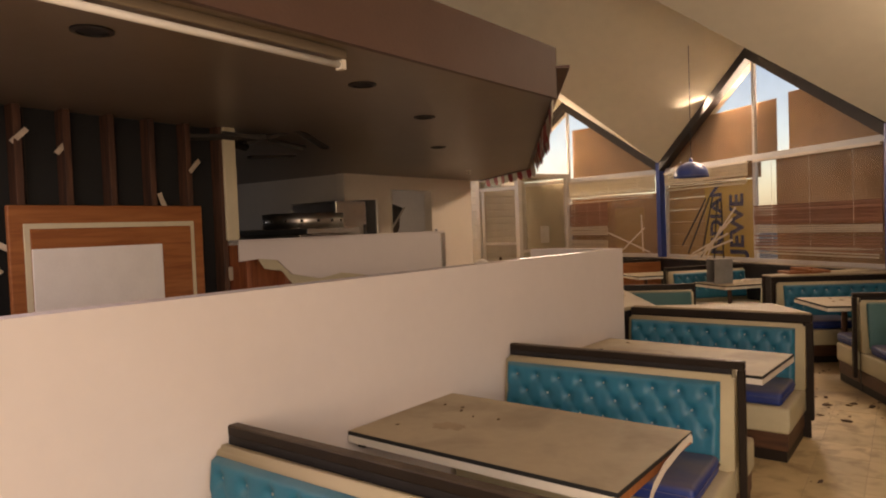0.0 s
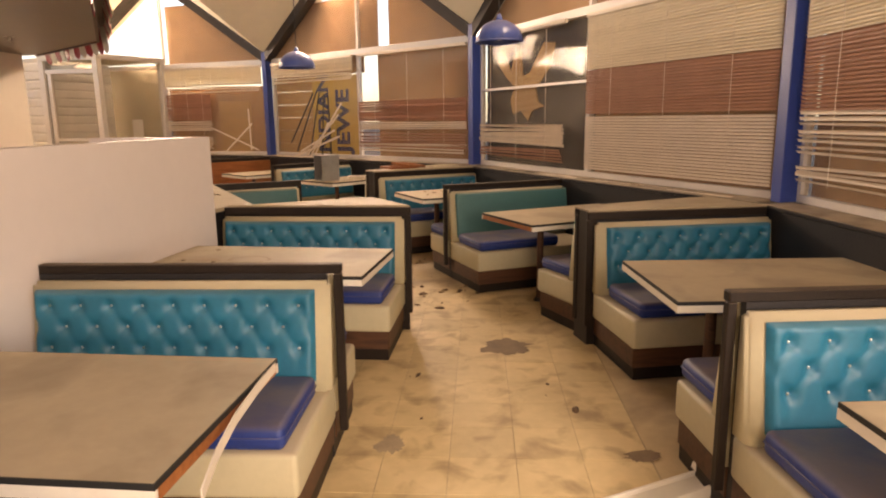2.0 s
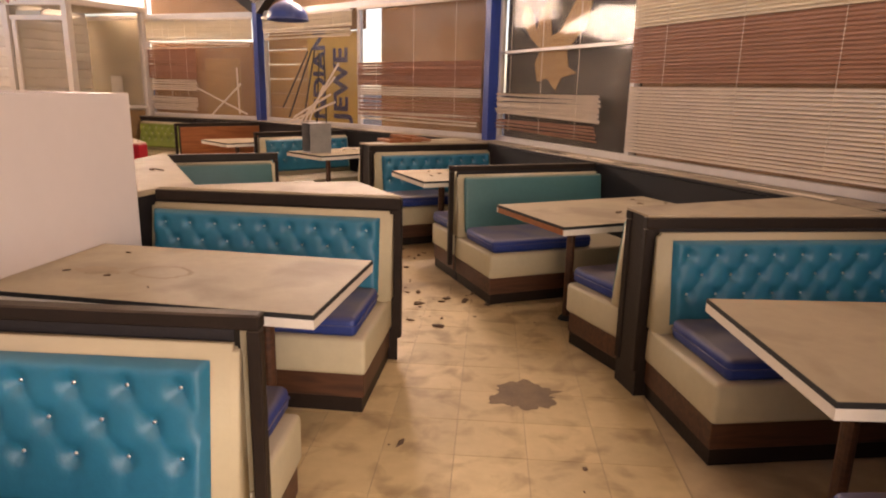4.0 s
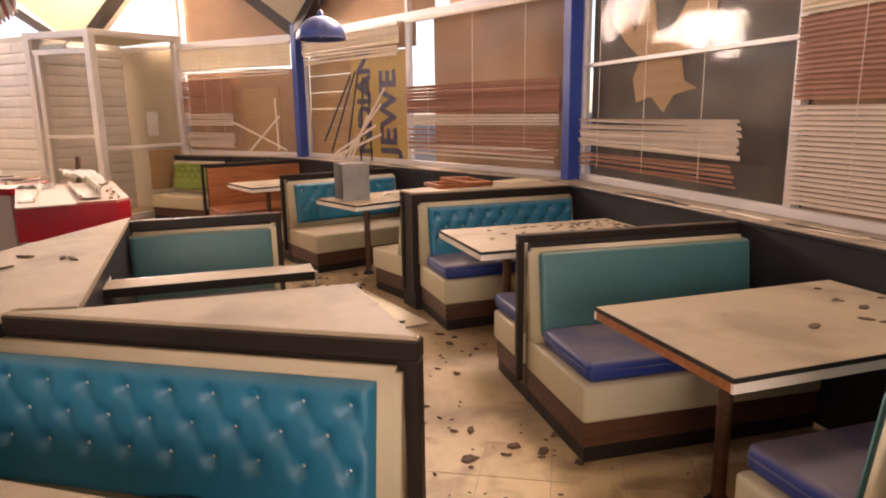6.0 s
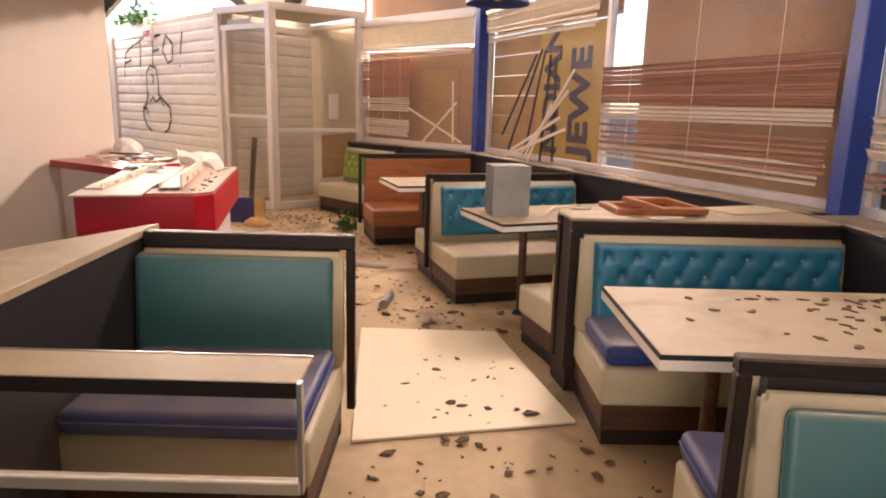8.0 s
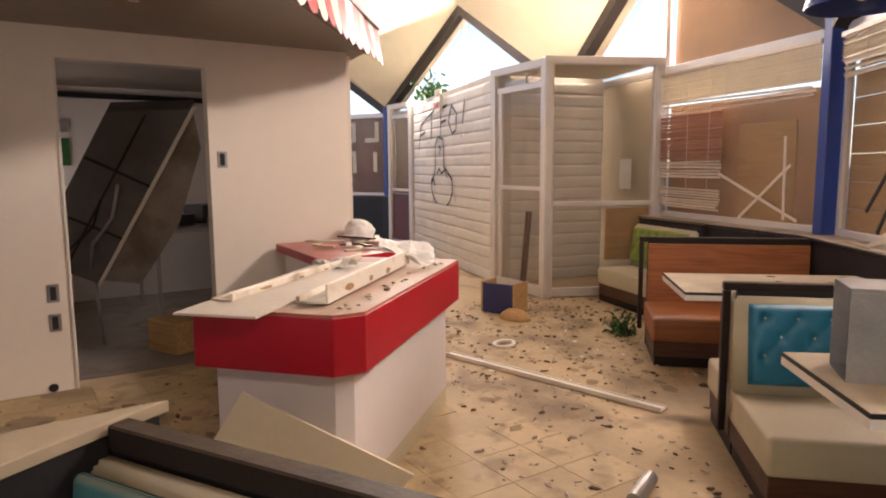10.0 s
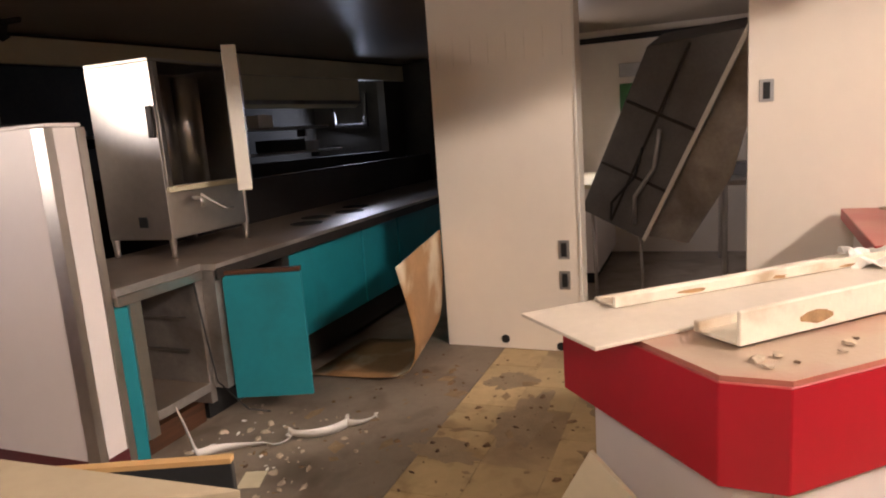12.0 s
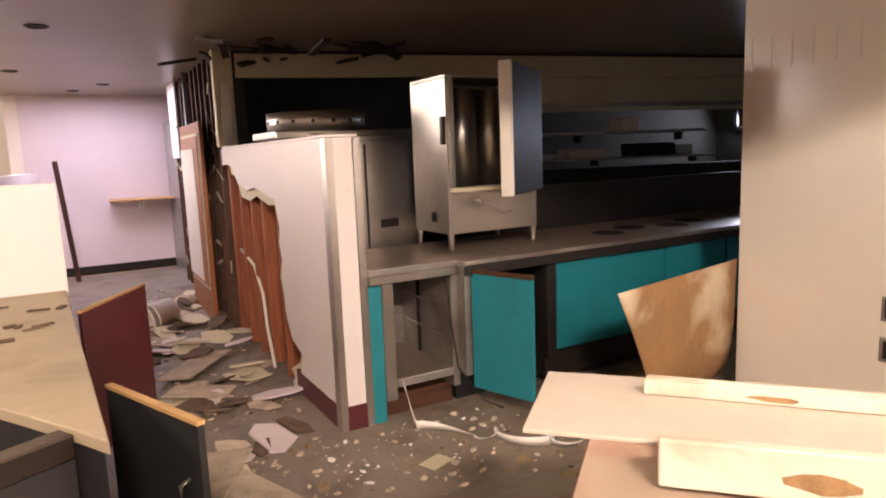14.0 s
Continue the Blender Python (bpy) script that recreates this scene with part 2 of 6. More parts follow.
M_BLUELETTER = material("dark_blue_letter", (0.02, 0.025, 0.12), 0.6, var=0.1)
M_SIGNRED = material("maroon_sign_panel", (0.13, 0.03, 0.03), 0.6, var=0.1)
M_OUTGROUND = material("asphalt", (0.06, 0.055, 0.05), 0.9, var=0.3, scale=2)
W_BROWN = wood_material("brown_wood", (0.045, 0.018, 0.009), (0.11, 0.045, 0.02), 0.5)
W_ORANGE = wood_material("orange_wood", (0.24, 0.075, 0.022), (0.38, 0.14, 0.045), 0.45)
W_PLY = wood_material("plywood", (0.42, 0.24, 0.09), (0.58, 0.37, 0.16), 0.7)
W_STUD = wood_material("old_stud_wood", (0.035, 0.016, 0.010), (0.12, 0.05, 0.025), 0.75, axis=2)
W_REDBROWN = wood_material("red_brown_sheathing", (0.20, 0.05, 0.02), (0.34, 0.11, 0.04), 0.6, axis=2)
G_WINDOW = glass_material("window_glass", (0.93, 0.91, 0.87))
G_DOOR = glass_material("door_glass", (0.90, 0.89, 0.86))


# ---- building blocks ----
def part(name, bm, mat, parent=None, label="", smooth=False):
    me = bpy.data.meshes.new(name)
    bmesh.ops.recalc_face_normals(bm, faces=bm.faces)
    bm.to_mesh(me)
    bm.free()
    if smooth:
        for p in me.polygons:
            p.use_smooth = True
    me.materials.append(mat)
    ob = new(name, me)
    if parent is not None:
        ob.parent = parent
    if label:
        tagged(ob, label)
    return ob


def thing(name, m, label, category, group="", kind=""):
    ob = new(name)
    ob.empty_display_size = 0.1
    ob.matrix_world = m
    return tagged(ob, label, category, group, kind)


def box(x0, x1, y0, y1, z0, z1, bevel=0.0, segs=2, bm=None, m=None):
    own = bm is None
    if own:
        bm = bmesh.new()
    r = bmesh.ops.create_cube(bm, size=1.0)
    mat = Matrix.Translation(((x0 + x1) / 2, (y0 + y1) / 2, (z0 + z1) / 2)) @ Matrix.Diagonal((x1 - x0, y1 - y0, z1 - z0, 1))
    if m is not None:
        mat = m @ mat
    bmesh.ops.transform(bm, matrix=mat, verts=r["verts"])
    if bevel and own:
        bmesh.ops.bevel(bm, geom=list(bm.edges), offset=bevel, segments=segs, affect="EDGES", profile=0.5)
    return bm


def prism(pts, z0, z1, bevel=0.0, segs=1):
    """a vertical prism over a plan polygon"""
    bm = bmesh.new()
    lo = [bm.verts.new((x, y, z0)) for x, y in pts]
    hi = [bm.verts.new((x, y, z1)) for x, y in pts]
    bm.faces.new(lo[::-1])
    bm.faces.new(hi)
    n = len(pts)
    for i in range(n):
        j = (i + 1) % n
        bm.faces.new((lo[i], lo[j], hi[j], hi[i]))
    bmesh.ops.recalc_face_normals(bm, faces=bm.faces)
    if bevel:
        bmesh.ops.bevel(bm, geom=list(bm.edges), offset=bevel, segments=segs, affect="EDGES")
    return bm


def profile(pts, x0, x1, bevel=0.0, segs=2):
    """a prism along x over a polygon of (y, z)"""
    bm = prism(pts, x0, x1, bevel, segs)
    for v in bm.verts:
        v.co = Vector((v.co.z, v.co.x, v.co.y))
    bmesh.ops.recalc_face_normals(bm, faces=bm.faces)
    return bm


def rod(points, r, n=8, bm=None, caps=True):
    """a round bar along a line of points"""
    if bm is None:
        bm = bmesh.new()
    pts = [Vector(p) for p in points]
    rings = []
    for i, p in enumerate(pts):
        d = (pts[min(i + 1, len(pts) - 1)] - pts[max(i - 1, 0)]).normalized()
        side = d.cross(Vector((0, 0, 1)))
        if side.length < 1e-3:
            side = Vector((1, 0, 0))
        side.normalize()
        up = side.cross(d)
        rr = r[i] if isinstance(r, (list, tuple)) else r
        rings.append([bm.verts.new(p + rr * (math.cos(2 * math.pi * k / n) * side + math.sin(2 * math.pi * k / n) * up)) for k in range(n)])
    for a, b in zip(rings, rings[1:]):
        for k in range(n):
            bm.faces.new((a[k], a[(k + 1) % n], b[(k + 1) % n], b[k]))
    if caps:
        bm.faces.new(rings[0][::-1])
        bm.faces.new(rings[-1])
    return bm


def lathe(prof, n=24, bm=None, m=None):
    """a turned shape over (radius, z) pairs"""
    if bm is None:
        bm = bmesh.new()
    rings = [[bm.verts.new((r * math.cos(2 * math.pi * k / n), r * math.sin(2 * math.pi * k / n), z)) for k in range(n)] for r, z in prof]
    for a, b in zip(rings, rings[1:]):
        for k in range(n):
            bm.faces.new((a[k], a[(k + 1) % n], b[(k + 1) % n], b[k]))
    if m is not None:
        bmesh.ops.transform(bm, matrix=m, verts=[v for r in rings for v in r])
    return bm


def along(a, b, z=0.0):
    """pose at plan point a whose x axis runs to b; also the length"""
    d = Vector((b[0] - a[0], b[1] - a[1]))
    return pose(a[0], a[1], z, 0, 0, math.degrees(math.atan2(d.y, d.x))), d.length


def wall_piece(name, a, b, z0, z1, th, mat, label, openings=(), category="wall"):
    """a wall from a to b (its thickness to the left), with openings (x0, x1, z0, z1)"""
    m, L = along(a, b)
    xs = sorted({0.0, L, *[o[0] for o in openings], *[o[1] for o in openings]})
    bm = bmesh.new()
    for x0, x1 in zip(xs, xs[1:]):
        cuts = sorted((o[2], o[3]) for o in openings if o[0] <= x0 + 1e-6 and o[1] >= x1 - 1e-6)
        z = z0
        for c0, c1 in cuts:
            if c0 > z + 1e-6:
                box(x0, x1, 0, th, z, c0, bm=bm)
            z = c1
        if z < z1 - 1e-6:
            box(x0, x1, 0, th, z, z1, bm=bm)
    bmesh.ops.remove_doubles(bm, verts=bm.verts, dist=1e-5)
    ob = part(name, bm, mat)
    ob.matrix_world = m
    return tagged(ob, label, category, "", "structure")


# ---- structure ----
POSTS = [(2.96, -0.49), (2.47, 4.18), (0.26, 8.35), (-3.45, 11.33), (-7.95, 12.70), (-12.63, 12.30), (-16.8, 10.2)]
HUB = (-9.0, 0.67)
SILL = 0.93
BAR = 2.58
EAVE = 2.68

floor = part("floor", prism([(4.5, -6), (4.5, 6), (1.2, 9.2), (-3, 13), (-8, 14.6), (-17, 14), (-17, -6)], -0.12, -0.004), M_FLOOR)
tagged(floor, "dirty tan floor strewn with dust and debris", "floor", "", "structure")
ground = part("ground", prism([(-400, -400), (400, -400), (400, 400), (-400, 400)], -0.6, -0.3), M_OUTGROUND)
tagged(ground, "grey asphalt ground outside the diner", "ground", "", "structure")

kfl = part("floor_kitchen", prism([(-9.6, -2.6), (-2.2, -2.6), (-2.2, 5.50), (-9.6, 5.50)], -0.0035, 0.0005), M_KFLOOR)
tagged(kfl, "grey-brown dirty sheet floor of the kitchen", "floor", "", "structure")

bfl = part("floor_backroom", prism([(-9.2, 5.52), (-5.98, 5.52), (-5.90, 8.05), (-9.2, 8.50)], -0.0035, 0.0005), M_KFLOOR)
tagged(bfl, "dark dirty sheet floor of the back room", "floor", "", "structure")

# folded roof: ridge over each bay, valley over each post
RIDGE_OUT, RIDGE_IN, VALLEY_IN = 4.25, 9.5, 9.0


def toward_hub(p, k):
    return (p[0] + (HUB[0] - p[0]) * k, p[1] + (HUB[1] - p[1]) * k)


allposts = [(1.66, -5.0)] + POSTS
roof_bm = bmesh.new()
for a, b in zip(allposts, allposts[1:]):
    mid = ((a[0] + b[0]) / 2, (a[1] + b[1]) / 2)
    for p in (a, b):
        k = 0.97
        o, q = toward_hub(mid, -0.02), toward_hub(p, -0.02)
        i, j = toward_hub(mid, k), toward_hub(p, k)
        sr = (RIDGE_IN - RIDGE_OUT)
        sv = (VALLEY_IN - EAVE)
        quad = [(*o, RIDGE_OUT - 0.02 * sr), (*q, EAVE - 0.02 * sv), (*j, EAVE + k * sv), (*i, RIDGE_OUT + k * sr)]
        v0 = [roof_bm.verts.new(c) for c in quad]
        v1 = [roof_bm.verts.new((c[0], c[1], c[2] + 0.14)) for c in quad]
        roof_bm.faces.new(v0)
        roof_bm.faces.new(v1[::-1])
        for s in range(4):
            roof_bm.faces.new((v0[s], v0[(s + 1) % 4], v1[(s + 1) % 4], v1[s]))
ceiling = part("ceiling", roof_bm, M_ROOF)
tagged(ceiling, "cream plastered folded-plate ceiling", "ceiling", "", "structure")


def rake(a, b, za, zb, w, d, mat, name="roof_beam", label="dark roof beam along the gable"):
    m, L = along(a, b)
    rise = zb - za
    bm = bmesh.new()
    v = [bm.verts.new(c) for c in ((0, -d / 2, za - w), (L, -d / 2, zb - w), (L, -d / 2, zb), (0, -d / 2, za), (0, d / 2, za - w), (L, d / 2, zb - w), (L, d / 2, zb), (0, d / 2, za))]
    for f in ((0, 1, 2, 3), (7, 6, 5, 4), (0, 4, 5, 1), (3, 2, 6, 7), (0, 3, 7, 4), (1, 5, 6, 2)):
        bm.faces.new([v[k] for k in f])
    ob = part(name, bm, mat)
    ob.matrix_world = m
    return tagged(ob, label, "beam", "roof beams", "structure")


def window_bay(n, a, b, label, mull=0.5, lower=True, boards=True):
    """sill wall, frame, posts' bars and glass of one bay, with its gable"""
    m, L = along(a, b)
    w = thing("window_%d" % n, m, label, "window", "", "structure")
    ls = 2.40 if n == 4 else L + 0.02  # the fourth bay ends at the vestibule
    part("sill_wall", box(0.0, min(L, ls), -0.12, 0.20, 0, SILL - 0.032), M_DARKPANEL, w, "charcoal laminate wall under the window")
    part("window_sill", box(-0.02, ls, -0.12, 0.215, SILL - 0.03, SILL, 0.006, 1), M_DARKPANEL, w, "dusty dark sill ledge")
    fr = 0.055
    for nm, x0, x1, z0, z1 in (("bottom_rail", 0.06, L - 0.06, SILL, SILL + fr), ("top_rail", 0.06, L - 0.06, BAR - fr, BAR + 0.03),
                               ("mullion", L * mull - 0.03, L * mull + 0.03, SILL + fr, BAR - fr),
                               ("jamb", 0.06, 0.10, SILL + fr, BAR - fr), ("jamb", L - 0.10, L - 0.06, SILL + fr, BAR - fr)):
        part(nm, box(x0, x1, -0.10, -0.04, z0, z1, 0.004, 1), M_ALU, w, "white painted aluminium frame")
    for x0, x1 in ((0.10, L * mull - 0.03), (L * mull + 0.03, L - 0.10)):
        g = part("pane", box(x0, x1, -0.075, -0.069, SILL + fr, BAR - fr), G_WINDOW, w)
        g.visible_shadow = False
    part("gable_mullion", box(L / 2 - 0.025, L / 2 + 0.025, -0.10, -0.04, BAR + 0.03, RIDGE_OUT - 0.12, 0.004, 1), M_ALU, w)
    bm = bmesh.new()
    vs = [bm.verts.new(c) for c in ((0.05, -0.07, BAR + 0.03), (L - 0.05, -0.07, BAR + 0.03), (L / 2, -0.07, RIDGE_OUT - 0.05))]
    bm.faces.new(vs)
    g = part("gable_pane", bm, G_WINDOW, w)
    g.visible_shadow = False
    mid = ((a[0] + b[0]) / 2, (a[1] + b[1]) / 2)
    for p in (a, b):
        rake(p, mid, EAVE + 0.02, RIDGE_OUT + 0.02, 0.17, 0.16, M_BLACKBEAM)
    return w, m, L


post_first = None
for k, p in enumerate(POSTS):
    d = Vector((HUB[0] - p[0], HUB[1] - p[1]))
    m = pose(p[0], p[1], 0, 0, 0, math.degrees(math.atan2(d.y, d.x)))
    ob = part("column", box(-0.05, 0.09, -0.05, 0.05, 0, EAVE + 0.05, 0.006, 1), M_BLUEPOST)
    ob.matrix_world = m
    tagged(ob, "blue painted steel window post", "column", "window posts", "structure")

bays = []
for k in range(len(POSTS) - 1):
    bays.append(window_bay(k + 1, POSTS[k], POSTS[k + 1], "aluminium framed window wall bay with a gable pane"))

# walls that close the place
wall_piece("wall_south", (-3.85, -2.72), (-1.80, -2.72), 0, 3.4, -0.15, M_PINKWALL, "pinkish white wall at the end of the passage")
wall_piece("wall_rear", (-1.9, -5.4), (1.66, -5.0), 0, 4.2, -0.15, M_PLASTER, "plain plaster wall")
wall_piece("wall_rear_side", (-1.80, -2.72), (-1.9, -5.4), 0, 5.6, -0.15, M_PLASTER, "plain plaster wall")
wall_piece("wall_west", (-12.2, -2.5), (-12.2, 9.2), 0, 2.43, 0.15, M_PLASTER, "plain wall at the back of the kitchen")

# partition beside the booths
wall_piece("partition", (-1.995, -2.6), (-1.54, 3.90), 0, 1.43, 0.11, M_WHITE, "pinkish white laminate half wall beside the booths")
wall_piece("partition_return", (-2.37, 3.86), (-1.66, 3.86), 0, 1.43, 0.08, M_WHITE, "white laminate end of the half wall")

# low kitchen ceiling with its fascia
SOF = [(-1.66, -2.7), (-1.37, 2.3), (-3.95, 6.85), (-5.62, 8.24), (-12.2, 9.2), (-12.2, -2.7)]
soff = part("ceiling_low", prism(SOF, 2.43, 2.50), M_SOFFIT)
tagged(soff, "brown laminate low ceiling over the kitchen", "ceiling", "", "structure")
for a, b in ((SOF[0], SOF[1]), (SOF[1], SOF[2]), (SOF[2], SOF[3])):
    wall_piece("fascia", a, b, 2.415, 2.72, -0.03, M_FASCIA, "dark brown fascia of the low ceiling", category="trim")

# panel wall with the kitchen doorway
PW0, PW1 = (-5.79, 5.09), (-5.70, 8.10)
wall_piece("wall_panel", PW0, PW1, 0, 2.43, 0.14, M_PANEL, "glossy cream wall panelling with an open doorway", [(0.95, 1.90, -0.01, 2.23)])


# ---- booths ----
def tufted(x0, x1, z0, z1, y, depth, pitch=0.142, sign=-1):
    """a padded panel in the xz plane at y, drawn into diamonds by staggered rows of buttons"""
    bm = bmesh.new()
    w, h = x1 - x0, z1 - z0
    nx, nz = max(8, int(w / 0.012)), max(8, int(h / 0.012))
    cnt = max(3, round(w / pitch))
    p = w / cnt
    rows = [z0 + h * k for k in (0.83, 0.60, 0.37)]
    gap = rows[0] - rows[1]

    def off(k):
        return 0.5 if k % 2 == 0 else 0.0

    def near(a, c):
        d = abs((a - c) % 1.0)
        return min(d, 1 - d) * p
    grid = []
    for j in range(nz + 1):
        row = []
        for i in range(nx + 1):
            u, z = w * i / nx, z0 + h * j / nz
            a = u / p
            soft = 0.5
            if z >= rows[0]:
                d = near(a, off(0))
                soft = 0.30
            elif z <= rows[2]:
                d = near(a, off(2))
                soft = 0.5 * max(0.0, 1 - (rows[2] - z) / (0.3 * h))
            else:
                r = (rows[0] - z) / gap
                k = int(r)
                f = r - k
                c = off(k)
                d = min(near(a, c + 0.5 * f), near(a, c - 0.5 * f)) * 0.83
            fold = math.exp(-d / 0.013)
            dim = max(math.exp(-(math.hypot(near(a, off(k)), z - rows[k]) / 0.023) ** 2) for k in range(3))
            rim = min(1.0, min(u, w - u, z - z0, z1 - z) / 0.03)
            puff = depth * math.sqrt(max(0, rim * (2 - rim))) * (1 - soft * 0.42 * fold) - 0.024 * dim
            row.append(bm.verts.new((x0 + u, y + sign * max(puff, 0.0), z)))
        grid.append(row)
    for j in range(nz):
        for i in range(nx):
            bm.faces.new((grid[j][i], grid[j][i + 1], grid[j + 1][i + 1], grid[j + 1][i]))
    buttons = [(x0 + p * (i + off(k)), rows[k]) for k in range(3) for i in range(0 if k % 2 == 0 else 1, cnt)]
    return bm, buttons


def pad(x0, x1, y0, y1, z0, z1, r=0.03, crown=0.015, n=10):
    """a soft rounded block"""
    bm = box(x0, x1, y0, y1, z0, z1, r, 4)
    cx, cy = (x0 + x1) / 2, (y0 + y1) / 2
    for v in bm.verts:
        if v.co.z > (z0 + z1) / 2:
            v.co.z += 0.006 * noise.noise(v.co * 9)
    return bm


def bench_side(parent, L, near, kind, seat_len=0.56):
    """one seat of a booth against its divider; near: the side of the divider at negative y"""
    s = -1 if near else 1

    def Y(a, b):
        return (s * b, s * a) if s < 0 else (a, b)
    y0, y1 = Y(0.025, seat_len - 0.025)
    part("plinth", box(0.05, L, y0, y1, 0.075, 0.20, 0.003, 1), W_BROWN, parent, "brown wood plinth")
    part("toe_kick", box(0.058, L, y0 + 0.006, y1 - 0.006, 0.0, 0.076), M_BLACKTRIM, parent, "black base strip")
    y0, y1 = Y(0.025, seat_len)
    part("seat", box(0.035, L, y0, y1, 0.195, 0.375, 0.022, 3), W_ORANGE if kind == "bare" else M_CREAM, parent, "" if kind != "bare" else "bare orange plywood seat box", True)
    if kind == "bare":
        y0, y1 = Y(0.020, 0.045)
        part("backrest", box(0.06, L, y0, y1, 0.375, 0.86), W_ORANGE, parent, "bare orange plywood back without its cushion")
        return
    # back pad with a slope
    pts = [(s * 0.022, 0.36), (s * 0.15, 0.36), (s * 0.085, 0.85), (s * 0.022, 0.85)]
    part("back_pad", profile(pts, 0.028, L, 0.018, 2), M_CREAM, parent, "cream vinyl back pad", True)
    lean = math.degrees(math.atan2(0.065, 0.505))
    turn = Matrix.Translation((0, s * 0.146, 0.44)) @ Matrix.Rotation(radians(s * lean), 4, "X")
    x0, x1 = (0.088, L - 0.03) if kind != "plain" else (0.062, L - 0.006)
    mat = {"tuft": M_TEAL, "plain": M_TEALDULL, "green": M_GREEN}[kind]
    if kind in ("tuft", "green"):
        bm, buttons = tufted(x0, x1, -0.015, 0.385, 0.0, 0.038, sign=s)
        ob = part("backrest", bm, mat, parent, "buttoned turquoise vinyl panel" if kind == "tuft" else "buttoned green vinyl panel", True)
        ob.matrix_local = turn
        for bx, bz in buttons:
            b = bmesh.new()
            bmesh.ops.create_icosphere(b, subdivisions=1, radius=0.0075)
            o = part("button", b, M_STEEL, ob, "", True)
            o.location = (bx, s * 0.010, bz)
    else:
        bm = box(x0, x1, *Y(0.0, 0.035), -0.03, 0.402, 0.024, 4)
        ob = part("backrest", bm, mat, parent, "smooth faded teal vinyl panel", True)
        ob.matrix_local = turn


def bench(a, b, label, near="tuft", far="tuft", group="booth benches", panel=0.024, cap=0.042, deep=0.69, shallow=0.50):
    """a booth bench from its aisle end a to its wall end b"""
    m, L = along(a, b)
    w = thing("booth_bench", m, label, "bench", group)
    part("divider", box(0.055, L, -0.02, 0.02, 0.0, 0.885), M_DARKPANEL, w)
    part("cap", box(-0.012, L, -panel, panel, 0.915 - cap, 0.915, 0.005, 1), M_BLACKTRIM, w, "dark stained cap rail")
    part("end_panel", box(-0.012, 0.024, -panel * 0.8, panel * 0.8, 0.13, 0.914 - cap, 0.004, 1), M_BLACKTRIM, w, "dark stained end panel")
    if near:
        bench_side(w, L, True, near, deep)
    if far:
        bench_side(w, L, False, far, shallow)
    return w, m, L


def table(a, b, label, top=0.73, depth=0.76, worn=False):
    """a booth table from its aisle end a to its wall end b"""
    m, L = along(a, b)
    w = thing("booth_table", m, label, "table", "booth tables")
    h = depth / 2
    part("tabletop", box(0.004, L, -h + 0.004, h - 0.004, top - 0.006, top), M_TABLE, w, "dusty tan laminate top")
    part("core", box(0.012, L, -h + 0.012, h - 0.012, top - 0.05, top - 0.0065), W_ORANGE, w)
    for s in (-1, 1):
        y0, y1 = sorted((s * (h - 0.012), s * h))
        part("edge_strip", box(0.0, L, y0, y1, top - 0.018, top - 0.001), M_BLACK, w)
        part("edge_band", box(0.0, L, y0, y1, top - 0.052, top - 0.018), M_EDGEWHITE, w, "white edge band")
    if not worn:
        part("edge_band", box(0.0, 0.012, -h + 0.012, h - 0.012, top - 0.052, top - 0.018), M_EDGEWHITE, w, "white edge band")
    else:
        part("edge_core", box(0.002, 0.012, -h + 0.012, h - 0.012, top - 0.052, top - 0.018), W_ORANGE, w, "bare red-brown core where the band is gone")
    part("edge_strip", box(0.0, 0.012, -h + 0.012, h - 0.012, top - 0.018, top - 0.001), M_BLACK, w)
    lx = 0.34
    part("leg", rod([(lx, 0, 0.012), (lx, 0, top - 0.06)], 0.028, 14), W_BROWN, w, "round brown pedestal")
    part("foot", lathe([(0.0, 0.03), (0.034, 0.028), (0.05, 0.010), (0.055, 0.0), (0.0, 0.0)], 20, m=Matrix.Translation((lx, 0, 0))), M_BLACK, w)
    part("top_plate", box(lx - 0.09, lx + 0.09, -0.09, 0.09, top - 0.062, top - 0.05), M_BLACK, w)
    part("wall_bracket", box(L - 0.04, L, -h + 0.06, h - 0.06, top - 0.09, top - 0.05), M_BLACK, w)
    return w, m, L


def cushion(m, w, d, label="loose royal blue vinyl seat cushion grey with dust", h=0.095):
    bm = pad(-w / 2, w / 2, -d / 2, d / 2, 0, h, 0.03)
    ob = part("seat_cushion", bm, M_BLUE, None, "", True)
    ob.matrix_world = m
    piping = bmesh.new()
    c = [(-w / 2 + .02, -d / 2 - .002), (w / 2 - .02, -d / 2 - .002), (w / 2 + .002, -d / 2 + .02), (w / 2 + .002, d / 2 - .02), (w / 2 - .02, d / 2 + .002), (-w / 2 + .02, d / 2 + .002), (-w / 2 - .002, d / 2 - .02), (-w / 2 - .002, -d / 2 + .02)]
    rod([(x, y, h * 0.55) for x, y in c + c[:1]], 0.004, 6, piping)
    p = part("piping", piping, M_BLUE, ob, "", True)
    return tagged(ob, label, "cushion", "loose seat cushions")


def divider_top(pts, label):
    w = thing("booth_divider", pose(0, 0, 0), label, "divider", "wedge booth dividers")
    part("top_board", prism(pts, 0.916, 0.930, 0.003), M_TABLE, w, "dusty laminate top board")
    part("skirt", prism([(x + 0, y + 0) for x, y in inset(pts, 0.016)], 0.0, 0.9155), M_BLACKTRIM, w, "dark stained sides")
    return w


def inset(pts, d):
    c = Vector((sum(p[0] for p in pts) / len(pts), sum(p[1] for p in pts) / len(pts)))
    out = []
    for p in pts:
        v = c - Vector(p)
        out.append(tuple(Vector(p) + v.normalized() * d))
    return out


def on(m, x, y, z, rz=0.0):
    return m @ pose(x, y, z, 0, 0, rz)


